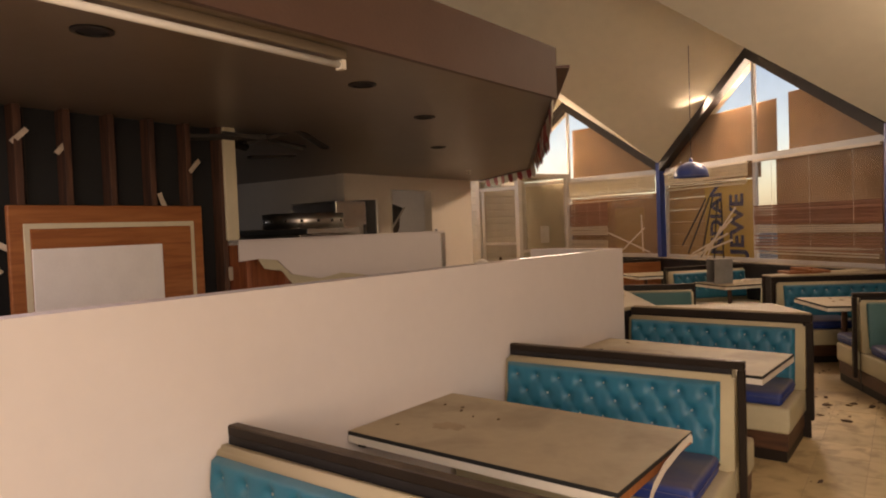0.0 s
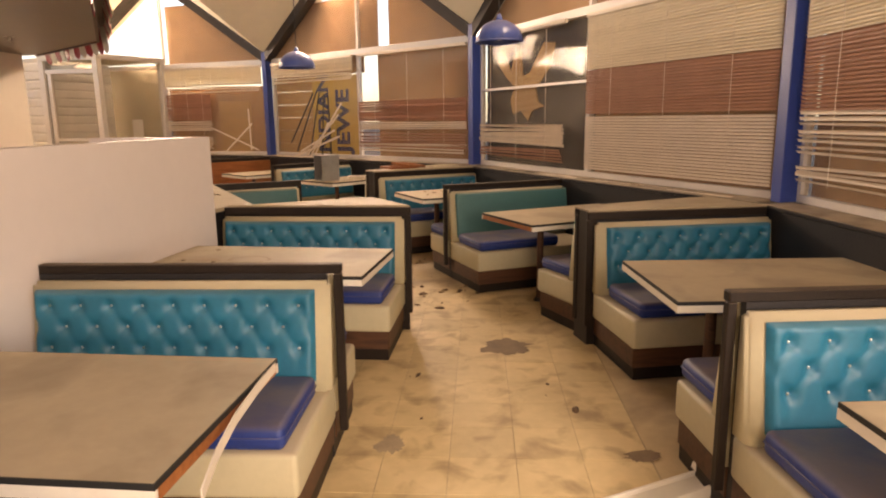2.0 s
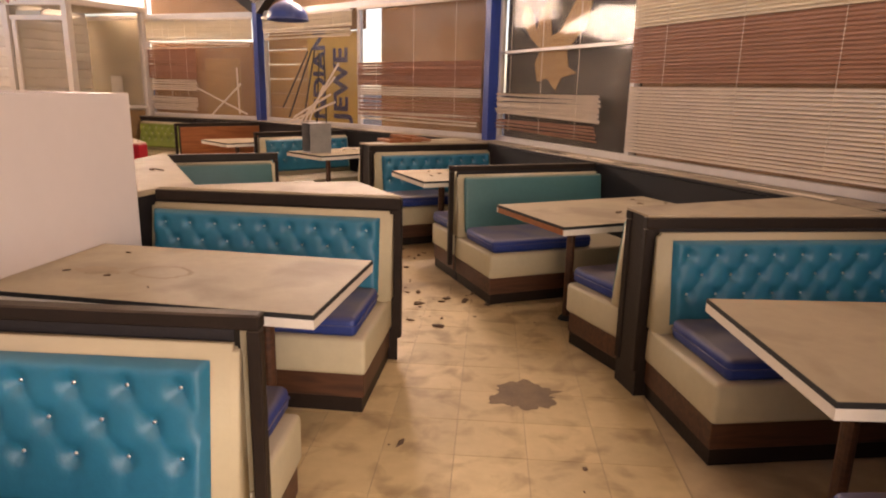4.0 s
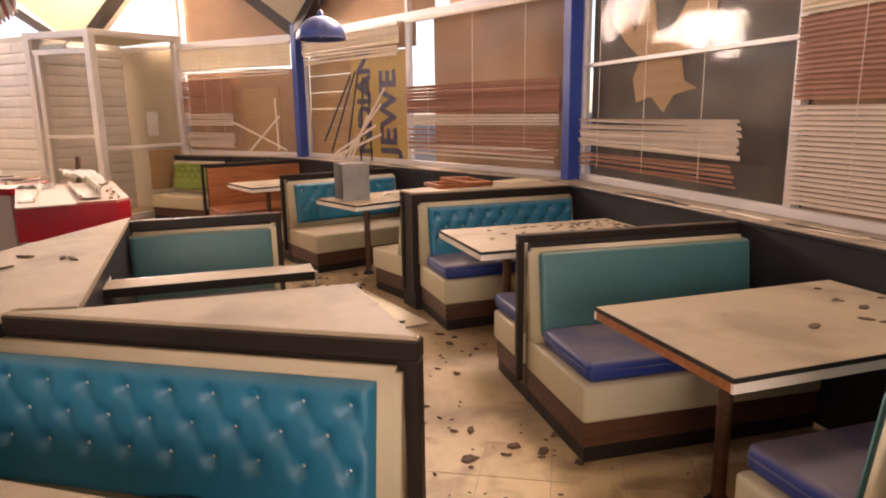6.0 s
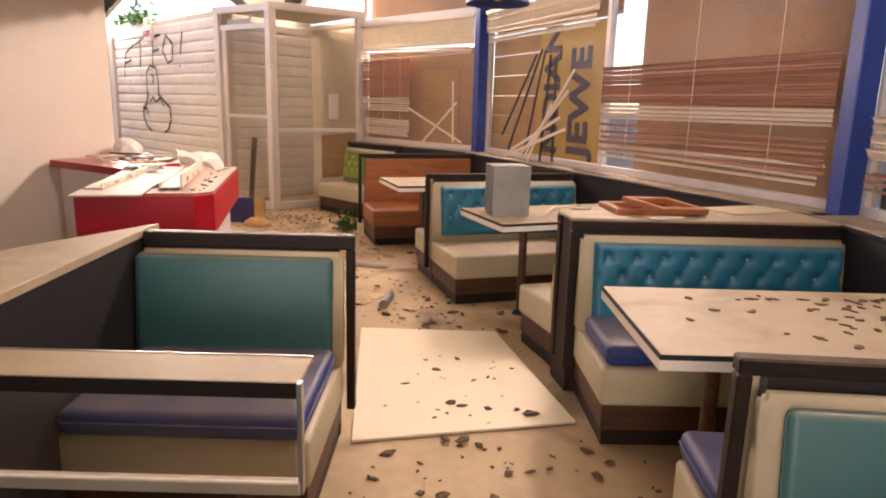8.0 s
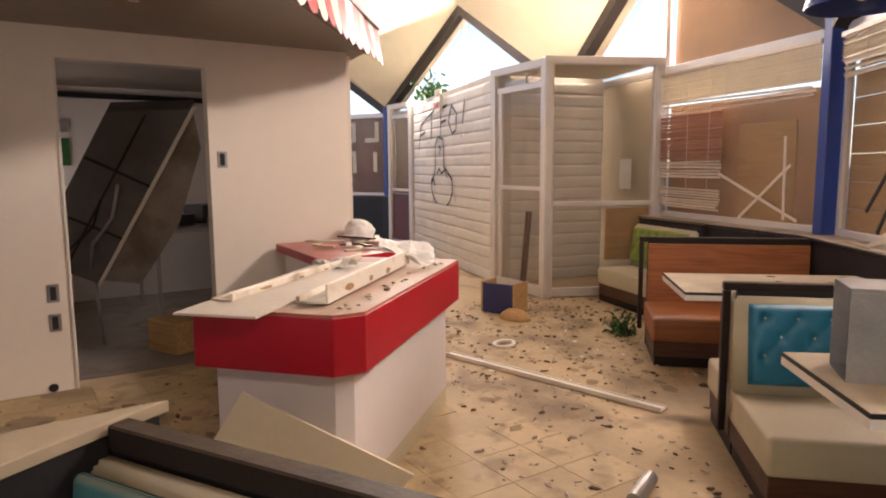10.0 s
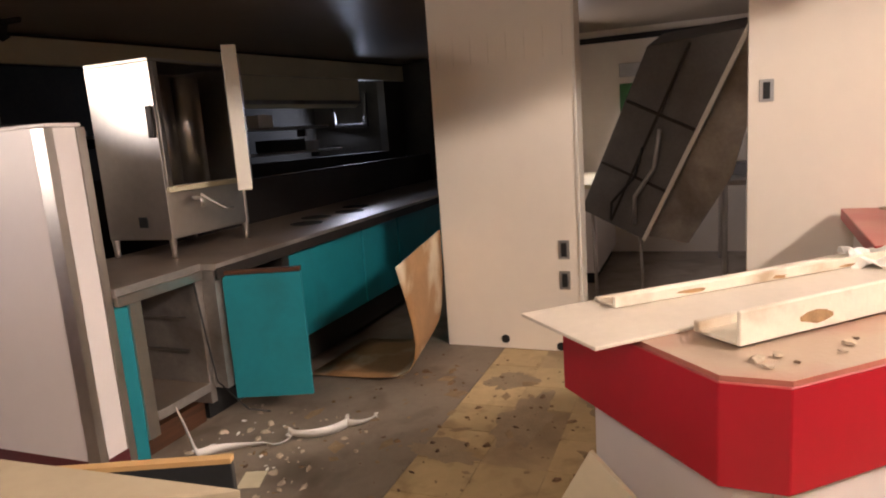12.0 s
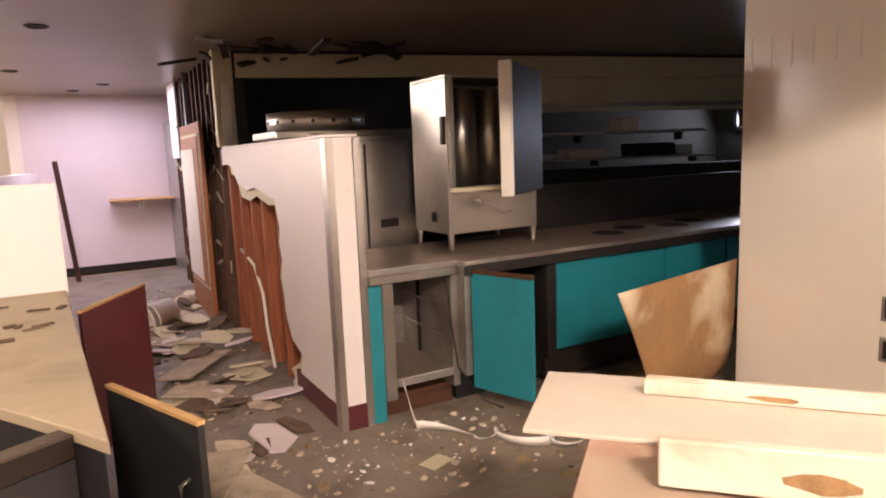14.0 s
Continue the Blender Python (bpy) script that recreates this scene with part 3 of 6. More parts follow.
def at_angle(p, deg, L):
    return (p[0] + L * math.cos(radians(deg)), p[1] + L * math.sin(radians(deg)))


def to_wall(p, deg, a, b, off=0.21):
    """the plan point where a line from p at that angle meets the inner face of a bay"""
    d = Vector((b[0] - a[0], b[1] - a[1])).normalized()
    n = Vector((-d.y, d.x))
    u = Vector((math.cos(radians(deg)), math.sin(radians(deg))))
    t = ((Vector(a) + n * off - Vector(p)).dot(n)) / u.dot(n)
    return at_angle(p, deg, t)


# row along the half wall
TUFT = "turquoise buttoned booth bench with cream vinyl and dark trim"
BL0 = bench((-0.41, 0.176), (-1.80, 0.21), TUFT, deep=0.50, shallow=0.69)
BL1 = bench((-0.31, 2.215), (-1.655, 2.20), TUFT, deep=0.50, shallow=0.69)
BL2 = bench((-0.20, 4.10), (-1.56, 4.15), "turquoise buttoned booth bench backing onto a wedge divider", near=None, shallow=0.69, panel=0.03, cap=0.06)
BL3 = bench((-0.54, 4.64), (-1.36, 4.21), "faded teal booth bench behind the wedge divider", near="plain", far=None, deep=0.52)
BL4 = bench((-1.595, 6.31), (-2.36, 5.89), "small faded teal booth bench with cream vinyl", near=None, far="plain", panel=0.03, cap=0.06, shallow=0.76)
divider_top([(-0.19, 4.072), (-0.54, 4.60), (-1.36, 4.17), (-1.54, 4.122)], "dusty wedge-shaped divider between two booth benches")
TL1 = table((-0.407, 1.137), (-1.725, 1.20), "dusty booth table with its edge band coming loose", depth=0.80, worn=True)
TL2 = table((-0.27, 3.104), (-1.585, 3.22), "dusty tan booth table with white edge band")
cushion(on(BL1[1], 0.36, 0.43, 0.376), 0.56, 0.50)
cushion(on(BL1[1], 0.36, -0.33, 0.376), 0.56, 0.38)
cushion(on(BL2[1], 0.38, 0.43, 0.376), 0.60, 0.50)
cushion(on(BL0[1], 0.36, -0.33, 0.376), 0.48, 0.38)
cushion(on(BL4[1], 0.45, 0.47, 0.376), 0.80, 0.62)
cushion(on(BL3[1], 0.42, -0.33, 0.376), 0.74, 0.40)

# row along the windows
P4, P3, P2, P1, P0 = POSTS[0], POSTS[1], POSTS[2], POSTS[3], POSTS[4]
R1 = bench((1.205, 1.765), to_wall((1.205, 1.765), 6, P4, P3), TUFT)
R2 = bench((1.03, 3.79), to_wall((1.03, 3.79), 11, P4, P3), "turquoise buttoned booth bench backing onto a wedge divider", far=None, cap=0.055)
R2B = bench((0.985, 3.965), to_wall((0.985, 3.965), 27, P3, P2), "faded teal booth bench behind the wedge divider", near=None, far="plain", shallow=0.57)
R3 = bench((-0.025, 5.70), to_wall((-0.025, 5.70), 25, P3, P2), "faded teal booth bench with smooth back and cream vinyl", near="plain", far="plain")
R5 = bench((-0.945, 7.285), to_wall((-0.945, 7.285), 30, P3, P2), "turquoise buttoned booth bench backing onto a wedge divider", far=None, deep=0.61, cap=0.055)
R5B = bench((-1.06, 7.43), to_wall((-1.06, 7.43), 46, P2, P1), "faded teal booth bench behind the wedge divider", near=None, far="plain", shallow=0.58)
R6 = bench((-2.655, 8.74), to_wall((-2.655, 8.74), 46, P2, P1), TUFT)
R7 = bench((-4.35, 10.13), to_wall((-4.35, 10.13), 45, P2, P1), "bare orange plywood booth bench without cushions", near="bare", far=None)


def wedge(a, b, post):
    qa, qb = a[1] @ Vector((a[2], -0.022, 0)), b[1] @ Vector((b[2], 0.022, 0))
    pa, pb = a[1] @ Vector((-0.012, -0.022, 0)), b[1] @ Vector((-0.012, 0.022, 0))
    i = toward_hub(post, 0.022)
    return divider_top([(pa.x, pa.y), (qa.x, qa.y), i, (qb.x, qb.y), (pb.x, pb.y)], "dusty wedge-shaped divider between two booth benches")


wedge(R2, R2B, P3)
wedge(R5, R5B, P2)


TR1 = table((1.146, 2.69), to_wall((1.146, 2.69), 4, P4, P3), "dusty tan booth table with white edge band", depth=0.86)
TR0 = table((1.36, 0.80), to_wall((1.36, 0.80), 5, P4, P3), "dusty tan booth table with white edge band", depth=0.86)
TR3 = table((0.52, 4.74), to_wall((0.52, 4.74), 28.4, P3, P2), "dusty booth table with bare red-brown edge", depth=0.80, worn=True)
TR4 = table((-0.46, 6.45), to_wall((-0.46, 6.45), 28.6, P3, P2), "dusty booth table strewn with dark flakes", depth=0.79)
TR5 = table((-1.87, 8.13), to_wall((-1.87, 8.13), 50, P2, P1), "dusty booth table with white edge band", depth=0.70)
TR6 = table((-3.47, 9.40), to_wall((-3.47, 9.40), 48, P2, P1), "dusty booth table with white edge band")
for b, x, s, w, y, d in ((R1, 0.34, -1, 0.50, 0.43, 0.50), (R1, 0.34, 1, 0.50, 0.33, 0.38), (R2, 0.42, -1, 0.62, 0.43, 0.50), (R2B, 0.40, 1, 0.6, 0.36, 0.42), (R3, 0.46, -1, 0.74, 0.43, 0.50), (R3, 0.3, 1, 0.45, 0.33, 0.38), (R5, 0.36, -1, 0.56, 0.385, 0.44)):
    cushion(on(b[1], x, s * y, 0.376), w + 0.06, d)

# ---- service counter between the half wall and the second booth ----
sc = thing("service_counter", pose(0, 0, 0), "dusty white service counter with open maroon and black doors", "counter")
SCP = [(-1.60, 3.945), (-1.56, 4.19), (-1.375, 4.24), (-2.375, 5.90), (-2.44, 6.02), (-2.36, 3.945)]
part("countertop", prism(SCP, 0.885, 0.918, 0.003), M_TABLE, sc, "dusty pale laminate top")
part("body", prism(inset(SCP, 0.03), 0.0, 0.884), M_DARKPANEL, sc, "charcoal laminate cabinet body")

# ---- red counter ----
u = Vector((-0.655, 0.755))
v = Vector((-0.755, -0.655))
C0 = Vector((-3.07, 6.90))


def rc(a, b):
    q = C0 + u * a + v * b
    return (q.x, q.y)


red = thing("hostess_counter", pose(0, 0, 0), "red-banded white hostess counter with dusty top", "counter")
RTOP = [rc(0, 0), rc(1.57, 0), rc(1.57, 0.75), rc(-0.10, 0.75), rc(-0.10, 0.10)]
part("band", prism(RTOP, 0.662, 0.905, 0.003), M_RED, red, "glossy red laminate band")
part("countertop", prism(inset(RTOP, 0.006), 0.9052, 0.918), M_REDTOP, red, "dusty faded red top")
RB = [rc(0.03, 0.07), rc(1.50, 0.07), rc(1.50, 0.69), rc(-0.03, 0.69), rc(-0.03, 0.13)]
part("body", prism(RB, 0.10, 0.661), M_WHITE, red, "white laminate body")
part("plinth", prism(inset(RB, 0.004), 0.0, 0.10), M_CARD, red, "tan plinth")

def pendant(x, y, z, label="blue ribbed dome pendant lamp"):
    w = thing("pendant_lamp", pose(x, y, z), label, "lamp", "dome pendant lamps")
    R, n = 0.26, 48
    prof = []
    for k in range(13):
        a = math.pi / 2 * k / 12
        prof.append((max(0.02, R * math.sin(a)), 0.24 * math.cos(a)))
    bm = lathe(prof, n)
    for vtx in bm.verts:
        a = math.atan2(vtx.co.y, vtx.co.x)
        k = 1 + 0.02 * abs(math.sin(a * 8))
        vtx.co.x *= k
        vtx.co.y *= k
    sh = part("shade", bm, M_BLUELAMP, w, "dusty blue ribbed dome shade", True)
    sol = sh.modifiers.new("thickness", "SOLIDIFY")
    sol.thickness = 0.006
    part("rim", lathe([(R * 1.015, -0.004), (R * 1.03, 0.006), (R * 1.015, 0.016), (R * 0.99, 0.006), (R * 1.015, -0.004)], n), M_BLUELAMP, w, "", True)
    part("cap", lathe([(0.0, 0.30), (0.02, 0.30), (0.035, 0.25), (0.04, 0.225)], 16), M_BLUELAMP, w, "", True)
    part("cord", rod([(0, 0, 0.29), (0, 0, 3.0)], 0.006, 6), M_BLACK, w, "black hanging cord")
    part("bulb", lathe([(0.0, 0.02), (0.03, 0.03), (0.04, 0.07), (0.02, 0.12), (0.015, 0.18)], 14), M_EDGEWHITE, w, "unlit bulb", True)
    return w


pendant(-2.39, 9.39, 2.30)
pendant(0.53, 7.07, 2.36)

# ---- outside boards, blinds and glass dressing ----
def slab(name, parent, x0, x1, z0, z1, y, th, mat, label=""):
    return part(name, box(x0, x1, y, y + th, z0, z1, 0.003, 1), mat, parent, label)


def blind(m, x0, x1, rows, label, group="window blinds"):
    """rows: (z top, z bottom, material, pitch, sag, ragged): slats of one colour"""
    w = thing("window_blind", m, label, "blind", group)
    part("headrail", box(x0, x1, 0.005, 0.045, BAR - 0.10, BAR - 0.06, 0.003, 1), M_SLATLIGHT, w)
    rng = random.Random(int(x0 * 100) + int(x1 * 10))
    low = BAR
    bm0 = bmesh.new()
    vs = [bm0.verts.new(c) for c in ((0, -0.013, -0.003), (1, -0.013, -0.003), (1, 0.0, 0.003), (0, 0.0, 0.003), (1, 0.013, -0.001), (0, 0.013, -0.001))]
    bm0.faces.new((vs[0], vs[1], vs[2], vs[3]))
    bm0.faces.new((vs[3], vs[2], vs[4], vs[5]))
    meshes = {}
    for zt, zb, mat, pitch, sag, ragged in rows:
        if mat.name not in meshes:
            me = bpy.data.meshes.new("slat")
            bm0.to_mesh(me)
            me.materials.append(mat)
            meshes[mat.name] = me
        n = max(1, int((zt - zb) / pitch))
        for k in range(n):
            z = zt - pitch * (k + 0.5)
            a, b = x0 + rng.uniform(0, ragged), x1 - rng.uniform(0, ragged)
            o = new("slat", meshes[mat.name])
            o.parent = w
            tilt = 56 + rng.uniform(-4, 4) + (rng.uniform(-20, 15) if sag else 0)
            roll = rng.uniform(-1, 1) * sag
            o.matrix_local = Matrix.Translation((a, 0.025, z)) @ Euler((radians(tilt), radians(roll), 0)).to_matrix().to_4x4() @ Matrix.Diagonal((b - a, 1, 1, 1))
            low = min(low, z)
    bm0.free()
    for c in (0.18, 0.5, 0.82):
        x = x0 + (x1 - x0) * c
        part("cord", rod([(x, 0.042, low), (x, 0.042, BAR - 0.08)], 0.0022, 5), M_SLATLIGHT, w)
    return w


T, LT, BR = M_SLAT, M_SLATLIGHT, M_SLATBROWN
(w0, m0, L0), (wA, mA, LA), (wB, mB, LB), (wC, mC, LC), (wD, mD, LD), (wE, mE, LE) = bays
blind(m0, L0 / 2 + 0.05, L0 - 0.12, [(2.48, 2.02, T, 0.024, 0, 0.0), (2.02, 1.55, BR, 0.026, 0, 0.0), (1.55, 1.30, LT, 0.034, 0.4, 0.0), (1.30, 1.05, LT, 0.05, 1.2, 0.02)], "tan and brown striped blind with slats hanging open")
blind(m0, 0.12, L0 / 2 - 0.05, [(2.48, 2.02, T, 0.024, 0, 0.0), (2.02, 1.55, BR, 0.026, 0, 0.0), (1.55, 1.0, LT, 0.03, 0.2, 0.0)], "tan and brown striped slatted window blind")
blind(mA, 0.12, LA / 2 - 0.05, [(2.48, 1.98, T, 0.026, 0, 0.0), (1.98, 1.54, BR, 0.026, 0, 0.0), (1.54, 1.0, LT, 0.026, 0, 0.0)], "closed tan, brown and cream striped blind")
blind(mA, LA / 2 + 0.30, LA - 0.14, [(1.46, 1.22, LT, 0.014, 0.9, 0.06), (1.20, 1.02, BR, 0.03, 0.9, 0.1)], "fallen cream blind bunched above the sill")
blind(mB, 0.14, LB / 2 - 0.06, [(1.81, 1.50, BR, 0.0185, 0.2, 0.0), (1.50, 1.38, LT, 0.026, 0.3, 0.0), (1.34, 1.10, BR, 0.036, 0.6, 0.03), (1.20, 1.04, LT, 0.036, 0.8, 0.05)], "half lowered brown blind with broken slats")
blind(mB, LB / 2 + 0.06, LB - 0.14, [(2.48, 2.28, T, 0.021, 0.2, 0.0), (2.27, 2.15, T, 0.028, 0.8, 0.05)], "raised tan blind over the boarded pane")
blind(mC, 0.12, 2.3, [(2.48, 2.18, T, 0.021, 0.1, 0.0), (2.16, 2.06, LT, 0.03, 1.2, 0.1)], "raised tan blind with slipping slats")
blind(mC, 1.25, 2.32, [(2.04, 1.56, BR, 0.024, 0.5, 0.02), (1.56, 1.36, LT, 0.032, 0.8, 0.03), (1.26, 1.02, LT, 0.028, 1.0, 0.12)], "tangled brown and cream slatted blind")

# what stands outside the panes
out = thing("boarding", mA, "dark weathered boards closing the panes outside", "boarding", "outside boards")
slab("board", out, 0.05, LA - 0.05, SILL, BAR + 0.02, -0.17, 0.02, M_OUTBOARD)
slab("board", out, 0.05, LA - 0.05, BAR + 0.03, 3.75, -0.17, 0.02, M_OUTBOARD)
slab("black_sheet", out, LA / 2, LA - 0.08, SILL + 0.02, BAR - 0.05, -0.148, 0.012, M_BLACK, "black sheeting with a torn hole")
rail = part("mid_rail", box(LA / 2 + 0.03, LA - 0.10, -0.095, -0.045, 1.875, 1.905, 0.003, 1), M_ALU, wA, "thin white glazing bar")
star = [(4.30, 2.36), (4.18, 2.34), (4.02, 2.08), (3.92, 2.30), (3.80, 2.34), (3.74, 2.02), (3.58, 2.05), (3.30, 2.36), (3.08, 2.34), (3.16, 2.10), (3.46, 1.86), (3.42, 1.72), (3.28, 1.66), (3.52, 1.62), (3.62, 1.50), (3.78, 1.62), (3.96, 1.58), (4.02, 1.76), (3.92, 1.90), (4.12, 2.02), (4.32, 2.20)]
bm = bmesh.new()
va = [bm.verts.new((x, -0.132, z)) for x, z in star]
vb = [bm.verts.new((x, -0.119, z)) for x, z in star]
bm.faces.new(va)
bm.faces.new(vb[::-1])
for k in range(len(star)):
    j = (k + 1) % len(star)
    bm.faces.new((va[k], va[j], vb[j], vb[k]))
part("torn_patch", bm, W_PLY, out, "bare orange plywood showing through a torn hole")

out = thing("boarding", m0, "weathered boards closing the panes outside", "boarding", "outside boards")
slab("board", out, 0.05, L0 - 0.05, SILL, BAR + 0.02, -0.17, 0.02, M_OUTBOARD)
slab("board", out, 0.05, L0 - 0.05, BAR + 0.03, 3.9, -0.17, 0.02, M_OUTBOARD)

out = thing("boarding", mB, "brown boards and plywood closing the panes outside", "boarding", "outside boards")
slab("board", out, 0.05, LB / 2 - 0.34, SILL, BAR + 0.02, -0.17, 0.02, M_OUTBOARD)
for k in range(6):
    slab("plank", out, 3.66, LB - 0.06, SILL + 0.22 * k, SILL + 0.22 * k + 0.214, -0.145, 0.02, W_PLY, "orange plywood plank")
slab("board", out, 2.36, LB - 0.05, 2.26, BAR + 0.02, -0.17, 0.02, M_OUTBOARD)
slab("board", out, 2.02, LB - 0.05, BAR + 0.03, 3.42, -0.17, 0.02, M_OUTBOARD)
slab("board", out, 0.05, 1.78, BAR + 0.03, 3.46, -0.17, 0.02, M_OUTBOARD)
sg = part("sign_board", box(2.50, 3.655, -0.145, -0.125, SILL, 2.24), M_YELLOW, out, "yellow painted sign with dark blue letters")


def letters(text, size, m, mat, parent, depth=0.004):
    cu = bpy.data.curves.new("lettering", "FONT")
    cu.body, cu.size, cu.extrude, cu.align_x, cu.align_y = text, size, depth, "CENTER", "CENTER"
    cu.offset = size * 0.03
    tmp = bpy.data.objects.new("lettering", cu)
    scene.collection.objects.link(tmp)
    me = bpy.data.meshes.new_from_object(tmp.evaluated_get(bpy.context.evaluated_depsgraph_get()))
    bpy.data.objects.remove(tmp)
    me.materials.clear()
    me.materials.append(mat)
    ob = new("lettering", me)
    ob.parent = parent
    ob.matrix_local = m
    return ob


for text, x, z in (("INDIAN", 3.36, 1.60), ("JEWE", 2.86, 1.52)):
    letters(text, 0.44 if text == "JEWE" else 0.40, Matrix.Translation((x, -0.119, z)) @ Euler((radians(90), radians(-90), radians(180))).to_matrix().to_4x4(), M_BLUELETTER, out)

out = thing("boarding", mC, "brown boards closing the panes outside", "boarding", "outside boards")
slab("board", out, 0.05, 2.35, SILL, 2.16, -0.17, 0.02, M_OUTBOARD)
slab("board", out, 0.05, 2.30, BAR + 0.03, 3.66, -0.17, 0.02, M_OUTBOARD)
slab("plank", out, 0.5, 1.2, SILL, 1.9, -0.146, 0.02, W_PLY, "pale plywood plank")
slab("back_panel", out, 2.45, LC - 0.1, 0.0, 2.6, -0.20, 0.03, M_ROOF, "dull olive panel behind the entrance")
out = thing("boarding", mD, "brown boards closing the panes outside", "boarding", "outside boards")
slab("board", out, 0.05, LD - 0.05, SILL, BAR, -0.17, 0.02, M_OUTBOARD)
out = thing("boarding", mE, "maroon sign panel with white lettering outside", "sign", "outside boards")
slab("sign_panel", out, 0.05, 3.4, -0.29, BAR, -0.34, 0.02, M_SIGNRED)
for x, z, w, h in ((0.5, 2.25, 0.10, 0.42), (0.68, 2.08, 0.26, 0.09), (1.10, 2.25, 0.10, 0.42), (1.42, 2.25, 0.10, 0.42), (1.26, 2.42, 0.3, 0.09), (1.26, 2.08, 0.3, 0.09), (1.10, 1.62, 0.10, 0.48), (1.28, 1.80, 0.26, 0.09), (1.36, 1.66, 0.09, 0.3), (0.55, 1.62, 0.10, 0.42), (1.75, 2.0, 0.1, 0.9), (2.0, 1.7, 0.1, 0.9)):
    slab("lettering", out, x - w / 2, x + w / 2, z - h / 2, z + h / 2, -0.318, 0.006, M_EDGEWHITE, "white lettering bar")

# sticks and slats leaning in the boarded pane
stk = random.Random(5)
for k, (x0, z0, x1, z1, mat) in enumerate(((4.10, 1.16, 3.42, 1.98, M_BLACK), (3.92, 1.02, 3.30, 2.02, M_BLACK), (3.55, 0.96, 3.22, 2.0, M_BLACK), (3.20, 0.95, 3.10, 1.95, M_BLACK), (2.95, 0.96, 2.98, 1.92, M_BLACK),
                                           (3.60, 0.95, 2.72, 1.62, M_SLATLIGHT), (3.48, 0.95, 2.62, 1.80, M_SLATLIGHT), (3.72, 1.02, 2.80, 1.38, M_SLATLIGHT), (3.34, 0.94, 2.94, 1.50, M_SLATLIGHT), (3.85, 0.94, 2.66, 1.28, M_SLATLIGHT))):
    bm = bmesh.new()
    y = 0.04 + 0.012 * k
    d = Vector((x1 - x0, 0, z1 - z0))
    ang = math.atan2(d.z, d.x)
    box(0, d.length, -0.004, 0.004, -0.014, 0.014, bm=bm, m=Matrix.Translation((x0, y, z0)) @ Matrix.Rotation(-ang, 4, "Y"))
    ob = part("broken_stick", bm, mat)
    ob.matrix_world = mB
    tagged(ob, "broken blind slat leaning in the window" if mat is M_SLATLIGHT else "thin black stick leaning in the window", "stick", "sticks leaning in the window")
for x0, z0, x1, z1 in ((0.25, 1.02, 1.25, 1.42), (0.35, 1.5, 0.95, 1.0), (0.4, 1.02, 0.42, 1.75)):
    bm = bmesh.new()
    d = Vector((x1 - x0, 0, z1 - z0))
    box(0, d.length, -0.004, 0.004, -0.013, 0.013, bm=bm, m=Matrix.Translation((x0, 0.06, z0)) @ Matrix.Rotation(-math.atan2(d.z, d.x), 4, "Y"))
    ob = part("broken_stick", bm, M_SLATLIGHT)
    ob.matrix_world = mC
    tagged(ob, "broken cream blind slat leaning in the window", "stick", "sticks leaning in the window")
for k in range(26):
    bay_m, L = ((mA, LA), (mB, LB), (mA, LA), (m0, L0))[k % 4]
    bm = box(-stk.uniform(0.05, 0.4), stk.uniform(0.05, 0.4), -0.012, 0.012, 0.0, 0.003)
    ob = part("broken_stick", bm, M_SLATLIGHT if k % 3 else M_BLACK)
    ob.matrix_world = bay_m @ pose(stk.uniform(0.6, L - 0.6), stk.uniform(0.05, 0.15), SILL + 0.002, stk.uniform(-8, 8), 0, stk.uniform(-9, 9))
    tagged(ob, "broken blind slat lying on the window sill", "stick", "sticks on the window sill")

# notice on the glass beside the entrance
ob = part("paper_notice", box(-0.13, 0.13, 0.0, 0.003, -0.19, 0.19), M_PAPER)
ob.matrix_world = mC @ pose(3.12, -0.060, 1.40)
tagged(ob, "white paper notice taped to the glass", "paper")

# ---- entrance: brick walls, frames and glass ----
V1, V2, V3 = (-7.29, 10.90), (-6.27, 10.82), (-5.70, 11.98)
wbrick = wall_piece("wall_brick", (-11.16, 12.05), V1, 0, 2.66, 0.20, M_MORTAR, "white painted slump block wall with black graffiti", category="wall")
wret = wall_piece("wall_brick_return", (-7.31, 10.95), (-6.98, 12.46), 0, 2.66, 0.20, M_MORTAR, "white painted slump block wall beside the entrance door")
mbrick, Lbrick = along((-11.16, 12.05), V1)
mret, Lret = along((-7.31, 10.95), (-6.98, 12.46))


def frame_bar(parent, a, b, z0, z1, w=0.07, d=0.10, mat=M_ALU, name="frame_bar"):
    m, L = along(a, b)
    ob = part(name, box(-w / 2 if L > 0.2 else -w / 2, L + w / 2, -d / 2, d / 2, z0, z1, 0.005, 1), mat, parent)
    ob.matrix_world = m
    return ob


def glazing(name, a, b, top, label, rails=(), panes=True, door=False):
    m, L = along(a, b)
    w = thing(name, m, label, "door" if door else "window", "", "structure")
    for x in (0.0, L):
        part("frame_post", box(x - 0.05, x + 0.05, -0.06, 0.06, 0, top, 0.006, 1), M_ALU, w)
    part("frame_head", box(-0.05, L + 0.05, -0.065, 0.065, top, top + 0.09, 0.006, 1), M_ALU, w)
    for z, h in rails:
        part("rail", box(0.05, L - 0.05, -0.03, 0.03, z - h / 2, z + h / 2, 0.004, 1), M_ALU, w)
    g = part("pane", box(0.05, L - 0.05, -0.004, 0.004, 0.1, top), G_DOOR, w)
    g.visible_shadow = False
    return w, m, L


